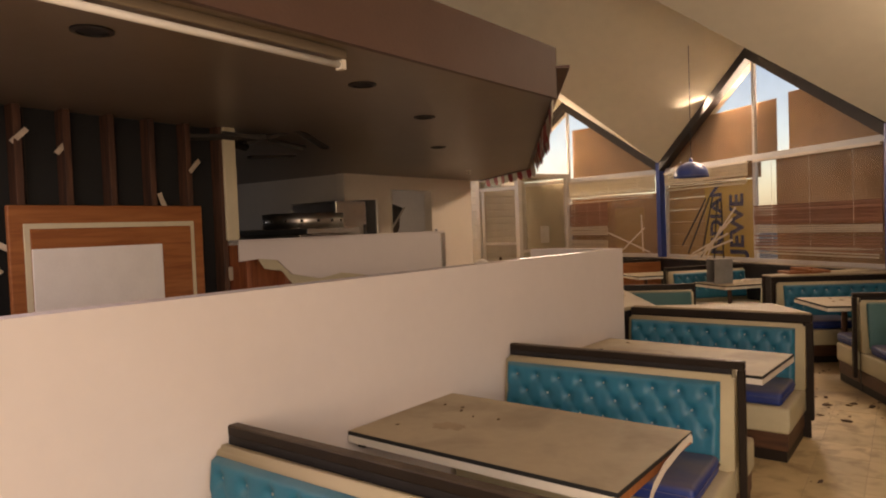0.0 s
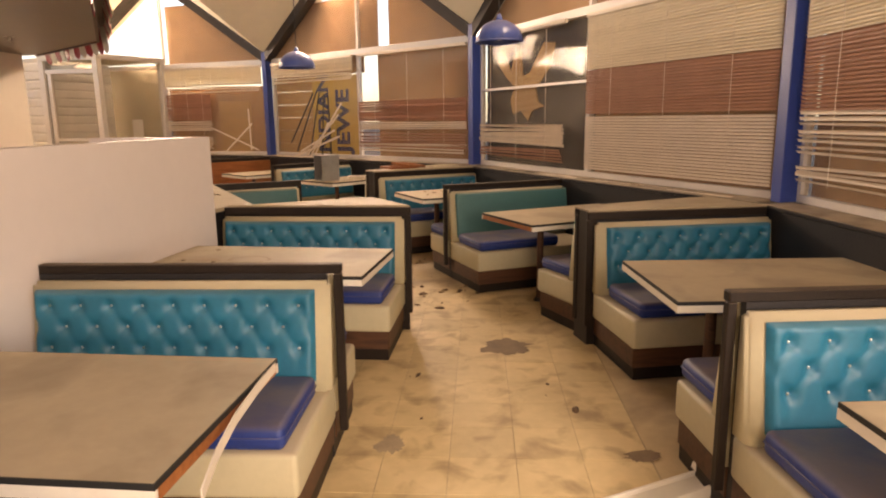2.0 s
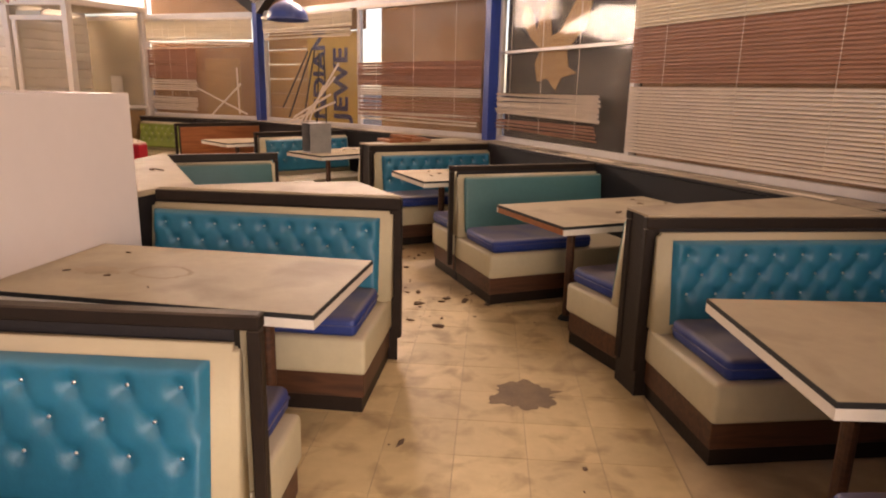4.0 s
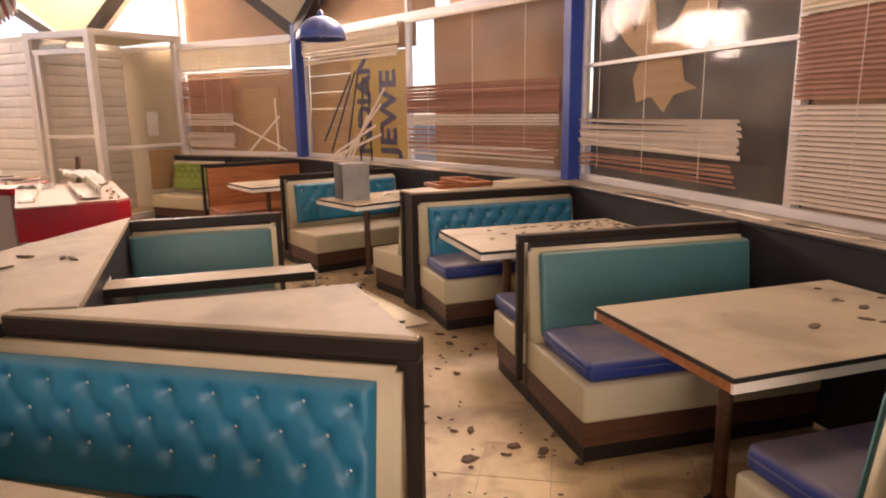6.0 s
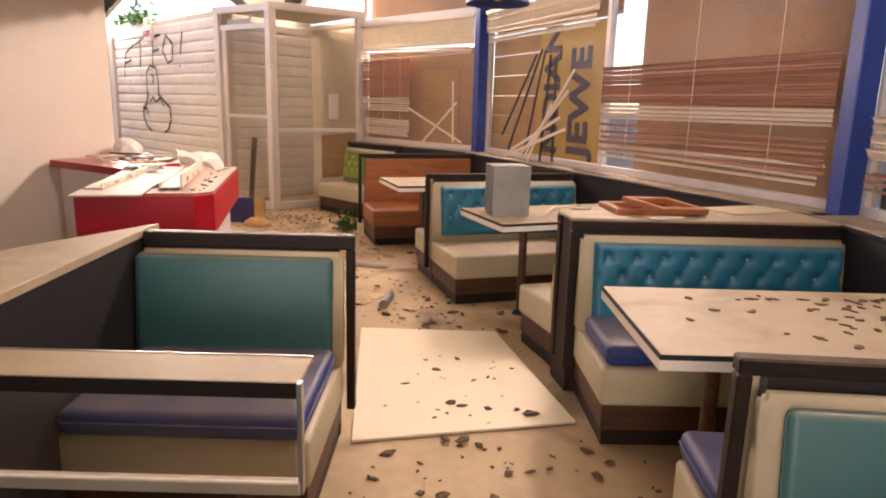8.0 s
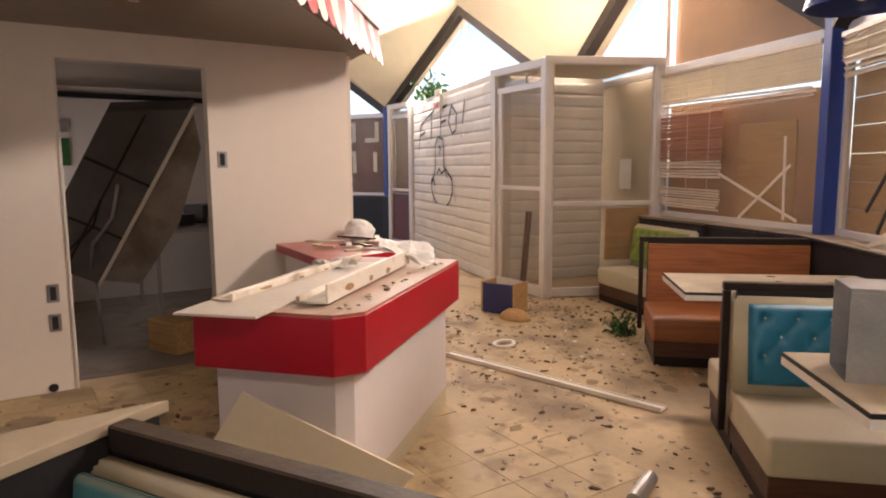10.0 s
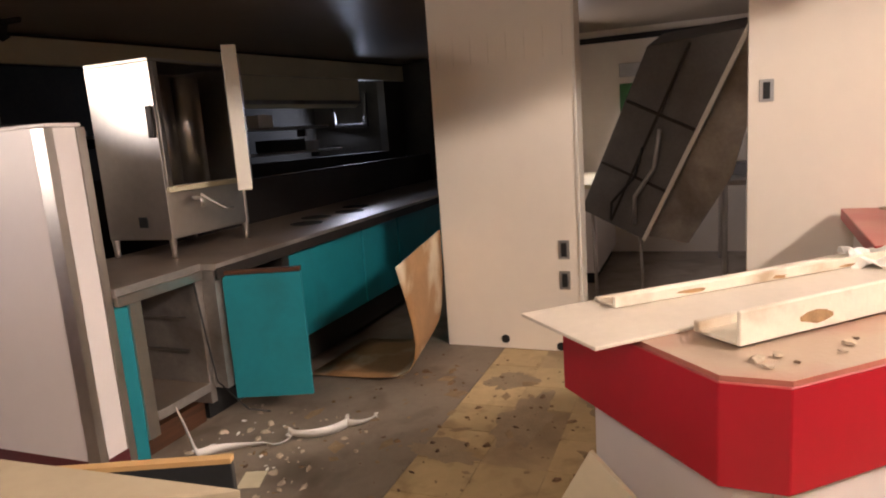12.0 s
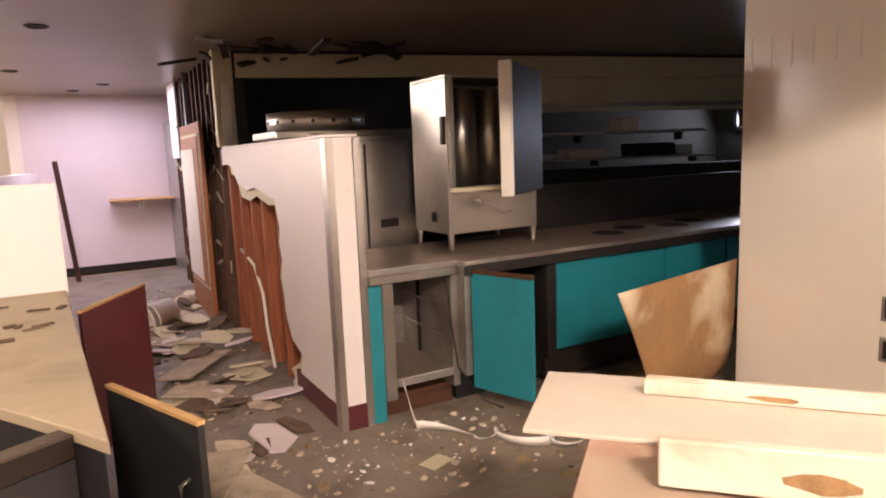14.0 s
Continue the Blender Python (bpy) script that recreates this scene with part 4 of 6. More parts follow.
dw, dm, dL = glazing("door_1", V1, V2, 2.60, "aluminium framed glass entrance door", ((0.06, 0.12), (1.25, 0.045), (2.42, 0.07)), door=True)
part("door_closer", box(0.12, 0.55, 0.04, 0.10, 2.46, 2.53, 0.01, 2), M_STEEL, dw, "steel door closer")
part("closer_arm", rod([(0.5, 0.08, 2.52), (0.78, -0.06, 2.56)], 0.010, 6), M_STEEL, dw)
part("door_stile", box(0.08, 0.15, -0.025, 0.025, 0.0, 2.40, 0.004, 1), M_ALU, dw)
part("pull_handle", rod([(0.115, -0.06, 1.00), (0.115, -0.06, 1.30)], 0.012, 8), M_STEEL, dw)
sw_, sm, sL = glazing("window_7", V2, V3, 2.62, "glass side panel of the entrance vestibule", ((0.06, 0.10), (1.08, 0.05)))
part("wood_board", box(sL * 0.55, sL - 0.06, 0.02, 0.04, 0.42, 1.02), W_PLY, sw_, "orange wood board behind the glass")
vd, vm, vL = glazing("door_2", (-11.95, 12.0), (-11.22, 12.03), 2.60, "second aluminium framed glass door", ((0.06, 0.12), (1.08, 0.045), (2.45, 0.07)), door=True)
part("kick_panel", box(0.06, vL - 0.06, -0.02, 0.02, 0.1, 1.0), M_MAROON, vd)
vr = part("ceiling_vestibule", prism([(-7.27, 10.97), (-6.29, 10.89), (-5.76, 11.95), (-6.88, 12.40)], 2.63, 2.70), M_ROOF)
tagged(vr, "dull flat ceiling over the entrance vestibule", "ceiling", "", "structure")
# graffiti drawn in sprayed strokes
gw = thing("graffiti", mbrick, "black sprayed letters and a hand drawing", "graffiti")


def stroke(pts, r=0.022):
    bm = bmesh.new()
    fine = []
    for a, b in zip(pts, pts[1:]):
        for k in range(5):
            t = k / 5
            fine.append((a[0] + (b[0] - a[0]) * t, a[1] + (b[1] - a[1]) * t))
    fine.append(pts[-1])
    rod([(Lbrick - x, 0, z) for x, z in fine], [r * (0.8 + 0.5 * abs(noise.noise(Vector((x * 3, z * 3, 1))))) for x, z in fine], 8, bm)
    for v_ in bm.verts:
        v_.co.y = -0.030 + v_.co.y * 0.12
    part("stroke", bm, M_SPRAY, gw)


for s_ in ([(3.62, 1.80), (3.50, 2.22), (3.08, 2.34)], [(3.56, 2.04), (3.22, 2.10)], [(2.86, 1.96), (2.80, 2.38)], [(3.02, 2.34), (2.52, 2.46)],
           [(2.32, 1.96), (2.28, 2.42), (1.96, 2.44)], [(2.30, 2.20), (2.02, 2.22)], [(1.72, 2.00), (1.90, 2.20), (1.74, 2.42), (1.50, 2.28), (1.54, 2.04), (1.72, 2.00)],
           [(1.14, 2.44), (1.24, 2.12)], [(1.28, 1.96), (1.27, 1.94)], [(3.00, 1.92), (2.99, 1.90)], [(2.44, 1.92), (2.43, 1.90)],
           [(2.62, 1.50), (2.62, 1.86), (2.46, 1.98), (2.20, 1.94), (2.14, 1.70), (2.16, 1.50)], [(2.42, 1.84), (2.32, 1.80), (2.38, 1.70)],
           [(2.60, 1.52), (2.70, 1.36), (2.86, 1.28), (2.84, 1.12), (2.72, 1.00), (2.56, 0.92)], [(2.16, 1.52), (1.92, 1.40), (1.74, 1.32), (1.72, 1.12), (1.86, 0.96), (2.00, 0.92)],
           [(2.52, 1.40), (2.40, 1.48), (2.30, 1.40)], [(2.28, 1.40), (2.10, 1.46), (1.98, 1.34)], [(2.84, 1.26), (2.70, 1.30), (2.66, 1.20)]):
    stroke(s_)
ex = thing("exit_sign", mbrick @ pose(Lbrick - 2.35, -0.02, 2.36), "white exit sign box with red letters", "sign")
part("case", box(-0.16, 0.16, -0.06, 0.0, 0.0, 0.24, 0.008, 2), M_EDGEWHITE, ex)
part("lamp_head", box(-0.10, 0.10, -0.07, 0.0, 0.26, 0.36, 0.02, 2), M_EDGEWHITE, ex)
letters("EXIT", 0.13, Matrix.Translation((0, -0.064, 0.11)) @ Euler((radians(90), 0, 0)).to_matrix().to_4x4(), M_RED, ex)


def leaf_cluster(name, m, n, spread, label, seed, size=0.06):
    r = random.Random(seed)
    w = thing(name, m, label, "plant")
    bm = bmesh.new()
    for k in range(n):
        p = Vector((r.gauss(0, spread[0]), r.gauss(0, spread[1]), abs(r.gauss(0, spread[2])) if spread[2] > 0 else -abs(r.gauss(0, -spread[2]))))
        q = Euler((r.uniform(-1, 1), r.uniform(-1, 1), r.uniform(0, 6.3))).to_matrix()
        s_ = size * r.uniform(0.6, 1.3)
        c = [Vector((-s_, 0, 0)), Vector((-s_ * .2, -s_ * .45, .01)), Vector((s_, 0, -0.01)), Vector((-s_ * .2, s_ * .45, .01))]
        bm.faces.new([bm.verts.new(p + q @ x) for x in c])
    part("leaves", bm, M_GREENLEAF, w, "green plastic leaves")
    st = bmesh.new()
    for k in range(6):
        rod([(0, 0, 0), (r.gauss(0, spread[0]), r.gauss(0, spread[1]), spread[2] * 0.8)], 0.004, 5, st)
    part("stems", st, M_GREENLEAF, w)
    return w


leaf_cluster("trailing_plant", mbrick @ pose(Lbrick - 3.1, 0.02, 2.68), 170, (0.32, 0.08, 0.14), "green artificial trailing plant on the wall top", 3, 0.07)
leaf_cluster("fallen_plant", pose(-4.62, 10.22, 0.0), 150, (0.06, 0.06, 0.09), "green artificial plant fallen on the floor", 4, 0.034)

# green bench behind the entrance
GB = thing("booth_bench", along((-4.67, 11.45), (-5.68, 11.74))[0], "green buttoned booth bench with cream seat", "bench", "booth benches")
bench_side(GB, 1.05, False, "green")
part("divider", box(0.0, 1.05, -0.03, 0.02, 0.0, 0.90), M_DARKPANEL, GB)
part("cap", box(-0.01, 1.06, -0.06, 0.03, 0.885, 0.92, 0.004, 1), M_BLACKTRIM, GB)

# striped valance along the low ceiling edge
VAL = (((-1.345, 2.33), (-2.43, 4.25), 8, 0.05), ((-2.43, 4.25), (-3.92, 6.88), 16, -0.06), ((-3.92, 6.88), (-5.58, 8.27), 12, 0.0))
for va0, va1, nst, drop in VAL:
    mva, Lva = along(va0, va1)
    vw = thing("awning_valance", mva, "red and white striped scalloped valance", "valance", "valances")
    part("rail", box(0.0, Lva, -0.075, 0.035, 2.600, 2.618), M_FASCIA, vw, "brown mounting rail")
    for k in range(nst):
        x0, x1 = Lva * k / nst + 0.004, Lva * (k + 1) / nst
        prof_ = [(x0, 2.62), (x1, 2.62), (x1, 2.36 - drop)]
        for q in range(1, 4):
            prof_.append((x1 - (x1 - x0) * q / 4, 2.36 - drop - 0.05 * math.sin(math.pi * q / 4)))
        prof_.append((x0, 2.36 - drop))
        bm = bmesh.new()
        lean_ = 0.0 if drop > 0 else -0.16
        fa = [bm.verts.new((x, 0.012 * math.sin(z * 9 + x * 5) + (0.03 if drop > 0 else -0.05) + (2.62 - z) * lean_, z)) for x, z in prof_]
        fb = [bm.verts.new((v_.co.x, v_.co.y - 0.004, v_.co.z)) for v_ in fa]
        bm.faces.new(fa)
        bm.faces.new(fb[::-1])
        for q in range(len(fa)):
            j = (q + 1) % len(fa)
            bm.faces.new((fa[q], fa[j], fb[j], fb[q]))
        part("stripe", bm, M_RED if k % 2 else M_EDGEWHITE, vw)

# ---- kitchen ----
stub_m, stub_L = along((-3.60, 1.66), (-3.60, 4.27))
hole = [(0.0, 1.46), (0.18, 1.47), (0.36, 1.45), (0.50, 1.33), (0.80, 1.27), (1.05, 1.30), (1.40, 1.25), (1.55, 1.24), (1.64, 1.07), (1.60, 0.95), (1.65, 0.85), (1.60, 0.72), (1.64, 0.60), (1.66, 0.45), (1.74, 0.33), (1.96, 0.27), (1.90, 0.15), (1.70, 0.03), (0.0, 0.03)]
st = thing("wall_stub", stub_m, "pinkish white half wall broken open to its studs", "wall", "", "structure")
bm = bmesh.new()
fx1 = stub_L - 0.05
top_line = [p_ for p_ in hole if p_[1] > 1.2]
for (xa, za), (xb, zb) in zip(top_line, top_line[1:]):
    bm.faces.new([bm.verts.new(c) for c in ((xa, 0, za), (xb, 0, zb), (xb, 0, 1.60), (xa, 0, 1.60))])
side_line = hole[hole.index(top_line[-1]):-1] + [(1.72, 0.0)]
bm.faces.new([bm.verts.new(c) for c in ((top_line[-1][0], 0, top_line[-1][1]), (fx1, 0, top_line[-1][1]), (fx1, 0, 1.60), (top_line[-1][0], 0, 1.60))])
for (xa, za), (xb, zb) in zip(side_line, side_line[1:]):
    bm.faces.new([bm.verts.new(c) for c in ((xa, 0, za), (fx1, 0, za), (fx1, 0, zb), (xb, 0, zb))])
bmesh.ops.remove_doubles(bm, verts=bm.verts, dist=1e-4)
fac = part("facing", bm, M_WHITE, st, "white laminate facing with a ragged hole")
sol = fac.modifiers.new("thickness", "SOLIDIFY")
sol.thickness, sol.offset = 0.014, 0.0
bm = bmesh.new()
edge_ = hole[1:-1]
rag = []
for x, z in edge_:
    k_ = 0.06 + 0.10 * abs(noise.noise(Vector((x * 5, z * 5, 2))))
    dx, dz = 0.8 - x, 0.6 - z
    dl = math.hypot(dx, dz)
    rag.append((x + dx / dl * k_, z + dz / dl * k_))
for k in range(len(edge_) - 1):
    bm.faces.new([bm.verts.new((p_[0], 0.012, p_[1])) for p_ in (edge_[k], edge_[k + 1], rag[k + 1], rag[k])])
part("torn_paper", bm, M_CARD, st, "torn plaster edge round the hole")
part("sheathing", box(0.0, stub_L - 0.06, 0.11, 0.125, 0.0, 1.58), W_REDBROWN, st, "red-brown sheathing inside the wall")
for x in (0.10, 0.46, 0.80, 1.12, 1.5, 2.0):
    part("stud", box(x - 0.022, x + 0.022, 0.018, 0.108, 0.0, 1.57, 0.003, 1), W_REDBROWN, st)
part("far_facing", box(0.0, stub_L - 0.05, 0.127, 0.17, 0.0, 1.60), M_WHITE, st)
part("cap", box(0.0, stub_L, 0.0, 0.17, 1.602, 1.618, 0.003, 1), M_WHITE, st)
part("end_strip", box(stub_L - 0.048, stub_L, 0.03, 0.14, 0.13, 1.60, 0.003, 1), M_WHITE, st, "white end strip")
for y in (0.0, 0.172):
    part("corner_trim", box(stub_L - 0.07, stub_L + 0.004, y - 0.012 if y == 0 else y - 0.03, y + 0.03 if y == 0 else y + 0.012, 0.0, 1.60, 0.002, 1), M_STEEL, st, "steel corner trim")
part("base_strip", box(1.80, stub_L + 0.003, -0.008, 0.165, 0.0, 0.14), M_MAROON, st, "dark brown base strip")
part("conduit", rod([(0.2, 0.05, 0.75), (0.7, 0.03, 0.68), (0.95, 0.02, 0.5), (1.05, 0.01, 0.25), (1.3, -0.02, 0.02)], 0.012, 8), M_EDGEWHITE, st, "loose white conduit", True)

# stud wall torn open beside the passage
sw = thing("wall_studs", along((-3.64, -1.4), (-3.60, 1.64))[0], "torn open wall of dark wooden studs", "wall", "", "structure")
for k in range(12):
    x = 0.05 + k * 0.262
    part("stud", box(x, x + 0.042, 0.0, 0.10, 0.0, 2.43, 0.003, 1), W_STUD, sw)
# black sheet stands for the shade between and behind the studs
part("backing", box(0.0, 3.05, 0.104, 0.13, 0.0, 2.43), M_BLACK, sw, "black backing painted as the shade of the open cavity")
for k in range(5):
    part("cross_brace", box(0.1 + 0.55 * k, 0.34 + 0.55 * k, 0.02, 0.09, 0.9 + 0.2 * (k % 3), 0.94 + 0.2 * (k % 3)), W_STUD, sw)
part("pipe", rod([(1.45, -0.03, 0.6), (1.45, -0.03, 2.43)], 0.022, 10), M_GALV, sw, "grey vertical pipe", True)
part("corner_post", box(2.96, 3.06, -0.02, 0.14, 1.62, 2.43, 0.004, 1), M_CARD, sw, "beige corner post")
part("bracket_strip", box(3.07, 3.09, 0.02, 0.10, 1.62, 2.15), M_STEEL, sw, "slotted steel strip")
bm = bmesh.new()
rr = random.Random(8)
for k in range(46):
    x, z = rr.uniform(0.0, 3.0), rr.uniform(0.1, 2.3)
    box(-0.012, 0.018, -0.004, 0.004, -0.05, 0.06, bm=bm, m=Matrix.Translation((x, rr.uniform(-0.02, 0.02), z)) @ Euler((rr.uniform(-.5, .5), rr.uniform(-1, 1), rr.uniform(-.5, .5))).to_matrix().to_4x4())
part("torn_plaster", bm, M_CHIP, sw, "scraps of torn plaster")
lw = part("wall_facing", box(0.0, 0.62, -0.03, -0.012, 1.55, 2.43), M_WHITE)
lw.matrix_world = along((-3.64, -1.4), (-3.60, 1.64))[0]
tagged(lw, "remaining pinkish white wall facing", "wall", "", "structure")
pb = thing("panel_door", along((-3.53, 0.12), (-3.52, 1.30))[0], "orange chipboard panel with a white centre", "panel")
part("frame", box(0.0, 1.17, -0.035, 0.0, 0.0, 1.86, 0.006, 1), W_ORANGE, pb)
part("raised_edge", box(0.07, 1.10, -0.042, -0.036, 0.3, 1.76, 0.004, 1), M_CARD, pb, "ragged cream edge")
part("inner_frame", box(0.10, 1.07, -0.050, -0.043, 0.33, 1.73, 0.004, 1), W_ORANGE, pb)
part("centre", box(0.10, 0.86, -0.058, -0.051, 0.36, 1.62, 0.004, 1), M_PAPER, pb, "white centre sheet")

# back wall of the kitchen with its long opening
KA, KB = (-3.72, 1.62), (-10.2, 2.92)
mk, Lk = along(KB, KA)
wall_piece("wall_kitchen", KB, KA, 0, 2.43, -0.12, M_KDARK, "shade-dark kitchen wall with a long serving opening", [(0.4, Lk - 0.12, 1.28, 2.20)])
hd = part("header", box(0.0, Lk - 0.05, 0.0, 0.05, 2.20, 2.40, 0.004, 1), M_CARD)
hd.matrix_world = mk
tagged(hd, "stained beige header over the serving opening", "trim", "", "structure")
# two end walls added to close off the bright view west, coloured as shade
wall_piece("wall_kitchen_west", (-9.30, 5.10), KB, 0, 2.43, -0.12, M_KDARK, "added shade-dark end wall closing the kitchen")
wall_piece("wall_kitchen_end", KB, (KB[0] + 0.2, KB[1] - 1.3), 0, 2.43, -0.12, M_KDARK, "added shade-dark end wall behind the serving opening")
wall_piece("wall_cook", (KB[0] + 0.2, KB[1] - 1.3), (KA[0], KA[1] - 1.3), 0, 2.43, -0.12, M_KDARK, "shade-dark wall behind the cooking line")
for z, dx in ((1.36, 0.0), (1.62, 0.2)):
    sh = thing("pass_shelf", mk @ pose(1.7 + dx, 0.0, z), "dark steel shelf in the serving opening", "shelf", "serving shelves")
    part("board", box(0.0, 2.6, -0.15, 0.30, 0.0, 0.025, 0.003, 1), M_DULLSTEEL, sh)
    for x in (0.05, 1.3, 2.55):
        part("bracket", box(x - 0.015, x + 0.015, -0.14, -0.02, -0.08 if z > 1.5 else -0.06, 0.0), M_DARKMETAL, sh)
for x, w_, z, h_, mat, lab in ((2.5, 0.42, 1.386, 0.09, M_PAPER, "white tray standing on the steel shelf"), (1.7, 0.5, 1.386, 0.13, M_BLACK, "black box standing on the steel shelf"), (1.35, 0.22, 1.386, 0.10, M_GALV, "grey metal box standing on the steel shelf"), (2.0, 0.2, 1.646, 0.13, M_PAPER, "white carton standing on the steel shelf"), (2.9, 0.3, 1.386, 0.05, M_GALV, "grey metal tray standing on the steel shelf")):
    ob = part("box" if "box" in lab else "tray" if "tray" in lab else "carton", box(-w_ / 2, w_ / 2, -0.1, 0.16, 0.0, h_, 0.006, 1), mat)
    ob.matrix_world = mk @ pose(x + 0.75, 0.05, z)
    tagged(ob, lab, "container", "things on the serving shelves")
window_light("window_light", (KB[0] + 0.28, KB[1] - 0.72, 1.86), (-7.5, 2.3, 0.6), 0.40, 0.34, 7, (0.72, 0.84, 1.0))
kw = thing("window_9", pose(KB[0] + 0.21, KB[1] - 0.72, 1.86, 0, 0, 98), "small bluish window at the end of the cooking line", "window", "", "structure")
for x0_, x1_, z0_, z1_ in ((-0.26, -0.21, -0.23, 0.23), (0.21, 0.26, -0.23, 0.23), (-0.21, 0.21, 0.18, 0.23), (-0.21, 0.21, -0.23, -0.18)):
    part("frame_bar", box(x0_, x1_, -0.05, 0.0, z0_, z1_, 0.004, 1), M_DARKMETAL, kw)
hd2 = part("cooker_hood", profile([(-0.55, 2.42), (-0.02, 2.42), (-0.02, 1.92), (-0.10, 1.86), (-0.55, 1.98)], 0.9, 3.9, 0.006, 1), M_CARD)
hd2.matrix_world = mk
tagged(hd2, "smoke-stained tan cooker hood behind the opening", "hood")
part("lip", box(0.9, 3.9, -0.018, -0.004, 1.90, 1.945, 0.003, 1), M_DULLSTEEL, hd2, "dull steel lip")
part("grease_gutter", box(0.9, 3.9, -0.54, -0.50, 1.93, 1.97, 0.003, 1), M_DARKMETAL, hd2, "sooty steel gutter")

# steel worktop and teal fronts
kc = thing("kitchen_counter", pose(0, 0, 0), "long teal-fronted kitchen counter with stained steel top", "counter")
part("worktop", box(-9.6, -4.33, 3.52, 4.40, 0.845, 0.885, 0.006, 2), M_DULLSTEEL, kc, "stained steel worktop")
part("front_edge", box(-9.6, -4.33, 4.385, 4.405, 0.80, 0.86, 0.004, 1), M_DARKMETAL, kc)
part("back_splash", box(-9.6, -5.2, 3.48, 3.515, 0.885, 1.22), M_DARKMETAL, kc, "dark steel upstand")
part("body", box(-9.6, -4.95, 3.55, 4.33, 0.05, 0.844), M_DARKMETAL, kc, "dark steel carcass")
part("toe_kick", box(-9.5, -4.36, 3.6, 4.2, 0.0, 0.22), M_BLACK, kc)
part("divider_panel", box(-4.40, -4.34, 3.56, 4.37, 0.2, 0.844), M_DULLSTEEL, kc)
part("frame_post", box(-5.0, -4.93, 4.30, 4.385, 0.2, 0.844, 0.003, 1), M_DARKMETAL, kc)
for x0, x1 in ((-5.98, -5.02), (-6.62, -6.0), (-7.6, -6.64), (-8.6, -7.62)):
    part("front_panel", box(x0, x1, 4.345, 4.368, 0.235, 0.80, 0.003, 1), M_TEALDOOR, kc, "teal laminate front")
dr = part("open_door", box(0.0, 0.42, -0.012, 0.012, 0.13, 0.81, 0.003, 1), M_TEALDOOR, kc, "teal laminate door standing open")
dr.matrix_world = along((-4.385, 4.385), (-4.52, 4.78))[0]
part("door_edge", box(0.0, 0.42, -0.016, 0.016, 0.811, 0.835, 0.003, 1), W_BROWN, dr, "worn brown top edge")
# closed black discs on the worktop, their colour giving the dark of open wells
for k in range(4):
    x = -5.75 - 0.33 * k
    part("pan_hole_disc", lathe([(0.0, 0.8865), (0.105, 0.8865), (0.118, 0.8885), (0.118, 0.8855)], 24, m=Matrix.Translation((x, 4.05 - 0.12 * (k % 2), 0))), M_BLACK, kc, "black disc painted as a dark round pan opening")

sc2 = thing("steel_cabinet", pose(0, 0, 0), "open steel under-counter cabinet with wire shelf supports", "cabinet")
part("top", box(-4.34, -3.78, 3.52, 4.30, 0.845, 0.885, 0.005, 2), M_DULLSTEEL, sc2)
part("top_edge", box(-4.33, -3.78, 4.28, 4.31, 0.80, 0.848, 0.004, 1), M_STEEL, sc2)
part("side", box(-3.86, -3.78, 3.56, 4.27, 0.0, 0.80), M_TEALDOOR, sc2, "teal side strip")
part("side_frame", box(-3.93, -3.86, 3.56, 4.285, 0.12, 0.80, 0.004, 1), M_STEEL, sc2)
part("side_frame", box(-4.345, -4.30, 3.56, 4.285, 0.12, 0.80, 0.004, 1), M_DULLSTEEL, sc2)
part("back", box(-4.30, -3.93, 3.60, 3.62, 0.12, 0.845), M_DULLSTEEL, sc2)
part("bottom", box(-4.30, -3.93, 3.60, 4.29, 0.19, 0.24, 0.006, 2), M_DULLSTEEL, sc2)
part("plinth", box(-4.33, -3.80, 3.60, 4.2, 0.0, 0.12), W_BROWN, sc2)
for z in (0.42, 0.60):
    part("shelf_support", rod([(-4.29, 3.7, z), (-4.285, 4.2, z)], 0.006, 6), M_STEEL, sc2)
part("shelf_pilaster", box(-4.30, -4.285, 3.86, 3.88, 0.24, 0.84), M_DARKMETAL, sc2)
part("loose_cord", rod([(-4.26, 4.30, 0.84), (-4.27, 4.33, 0.5), (-4.30, 4.34, 0.25), (-4.42, 4.42, 0.05), (-4.5, 4.5, 0.01)], 0.005, 6), M_BLACK, sc2, "black loose cord", True)

# tall steel cabinet with a tray and ring on top
tc_ = thing("tall_steel_cabinet", pose(0, 0, 0), "tall stainless steel cabinet", "cabinet")
part("body", box(-4.70, -3.80, 2.45, 3.20, 0.0, 1.60, 0.006, 2), M_STEEL, tc_)
part("top", box(-4.72, -3.79, 2.43, 3.22, 1.60, 1.635, 0.004, 1), M_STEEL, tc_)
part("seam", box(-4.27, -4.255, 3.198, 3.206, 0.1, 1.58), M_DARKMETAL, tc_)
part("maker_plate", box(-4.50, -4.36, 3.201, 3.206, 0.98, 1.04), M_DARKMETAL, tc_, "small dark plate")
tr = part("steel_tray", box(-4.72, -3.68, 2.42, 3.05, 1.637, 1.69, 0.01, 2), M_STEEL)
tagged(tr, "stainless steel tray on the tall cabinet", "tray")
rg = thing("round_rack", pose(-4.08, 2.75, 1.692), "round stainless steel ticket ring with dark slots", "ring")
part("ring", lathe([(0.33, 0.0), (0.36, 0.0), (0.36, 0.13), (0.33, 0.13), (0.33, 0.0)], 48), M_STEEL, rg, "", True)
for k in range(16):
    a = 2 * math.pi * k / 16
    o = part("slot", box(-0.012, 0.012, -0.003, 0.003, 0.05, 0.075), M_BLACK, rg)
    o.matrix_local = Matrix.Rotation(a, 4, "Z") @ Matrix.Translation((0, 0.3615, 0))

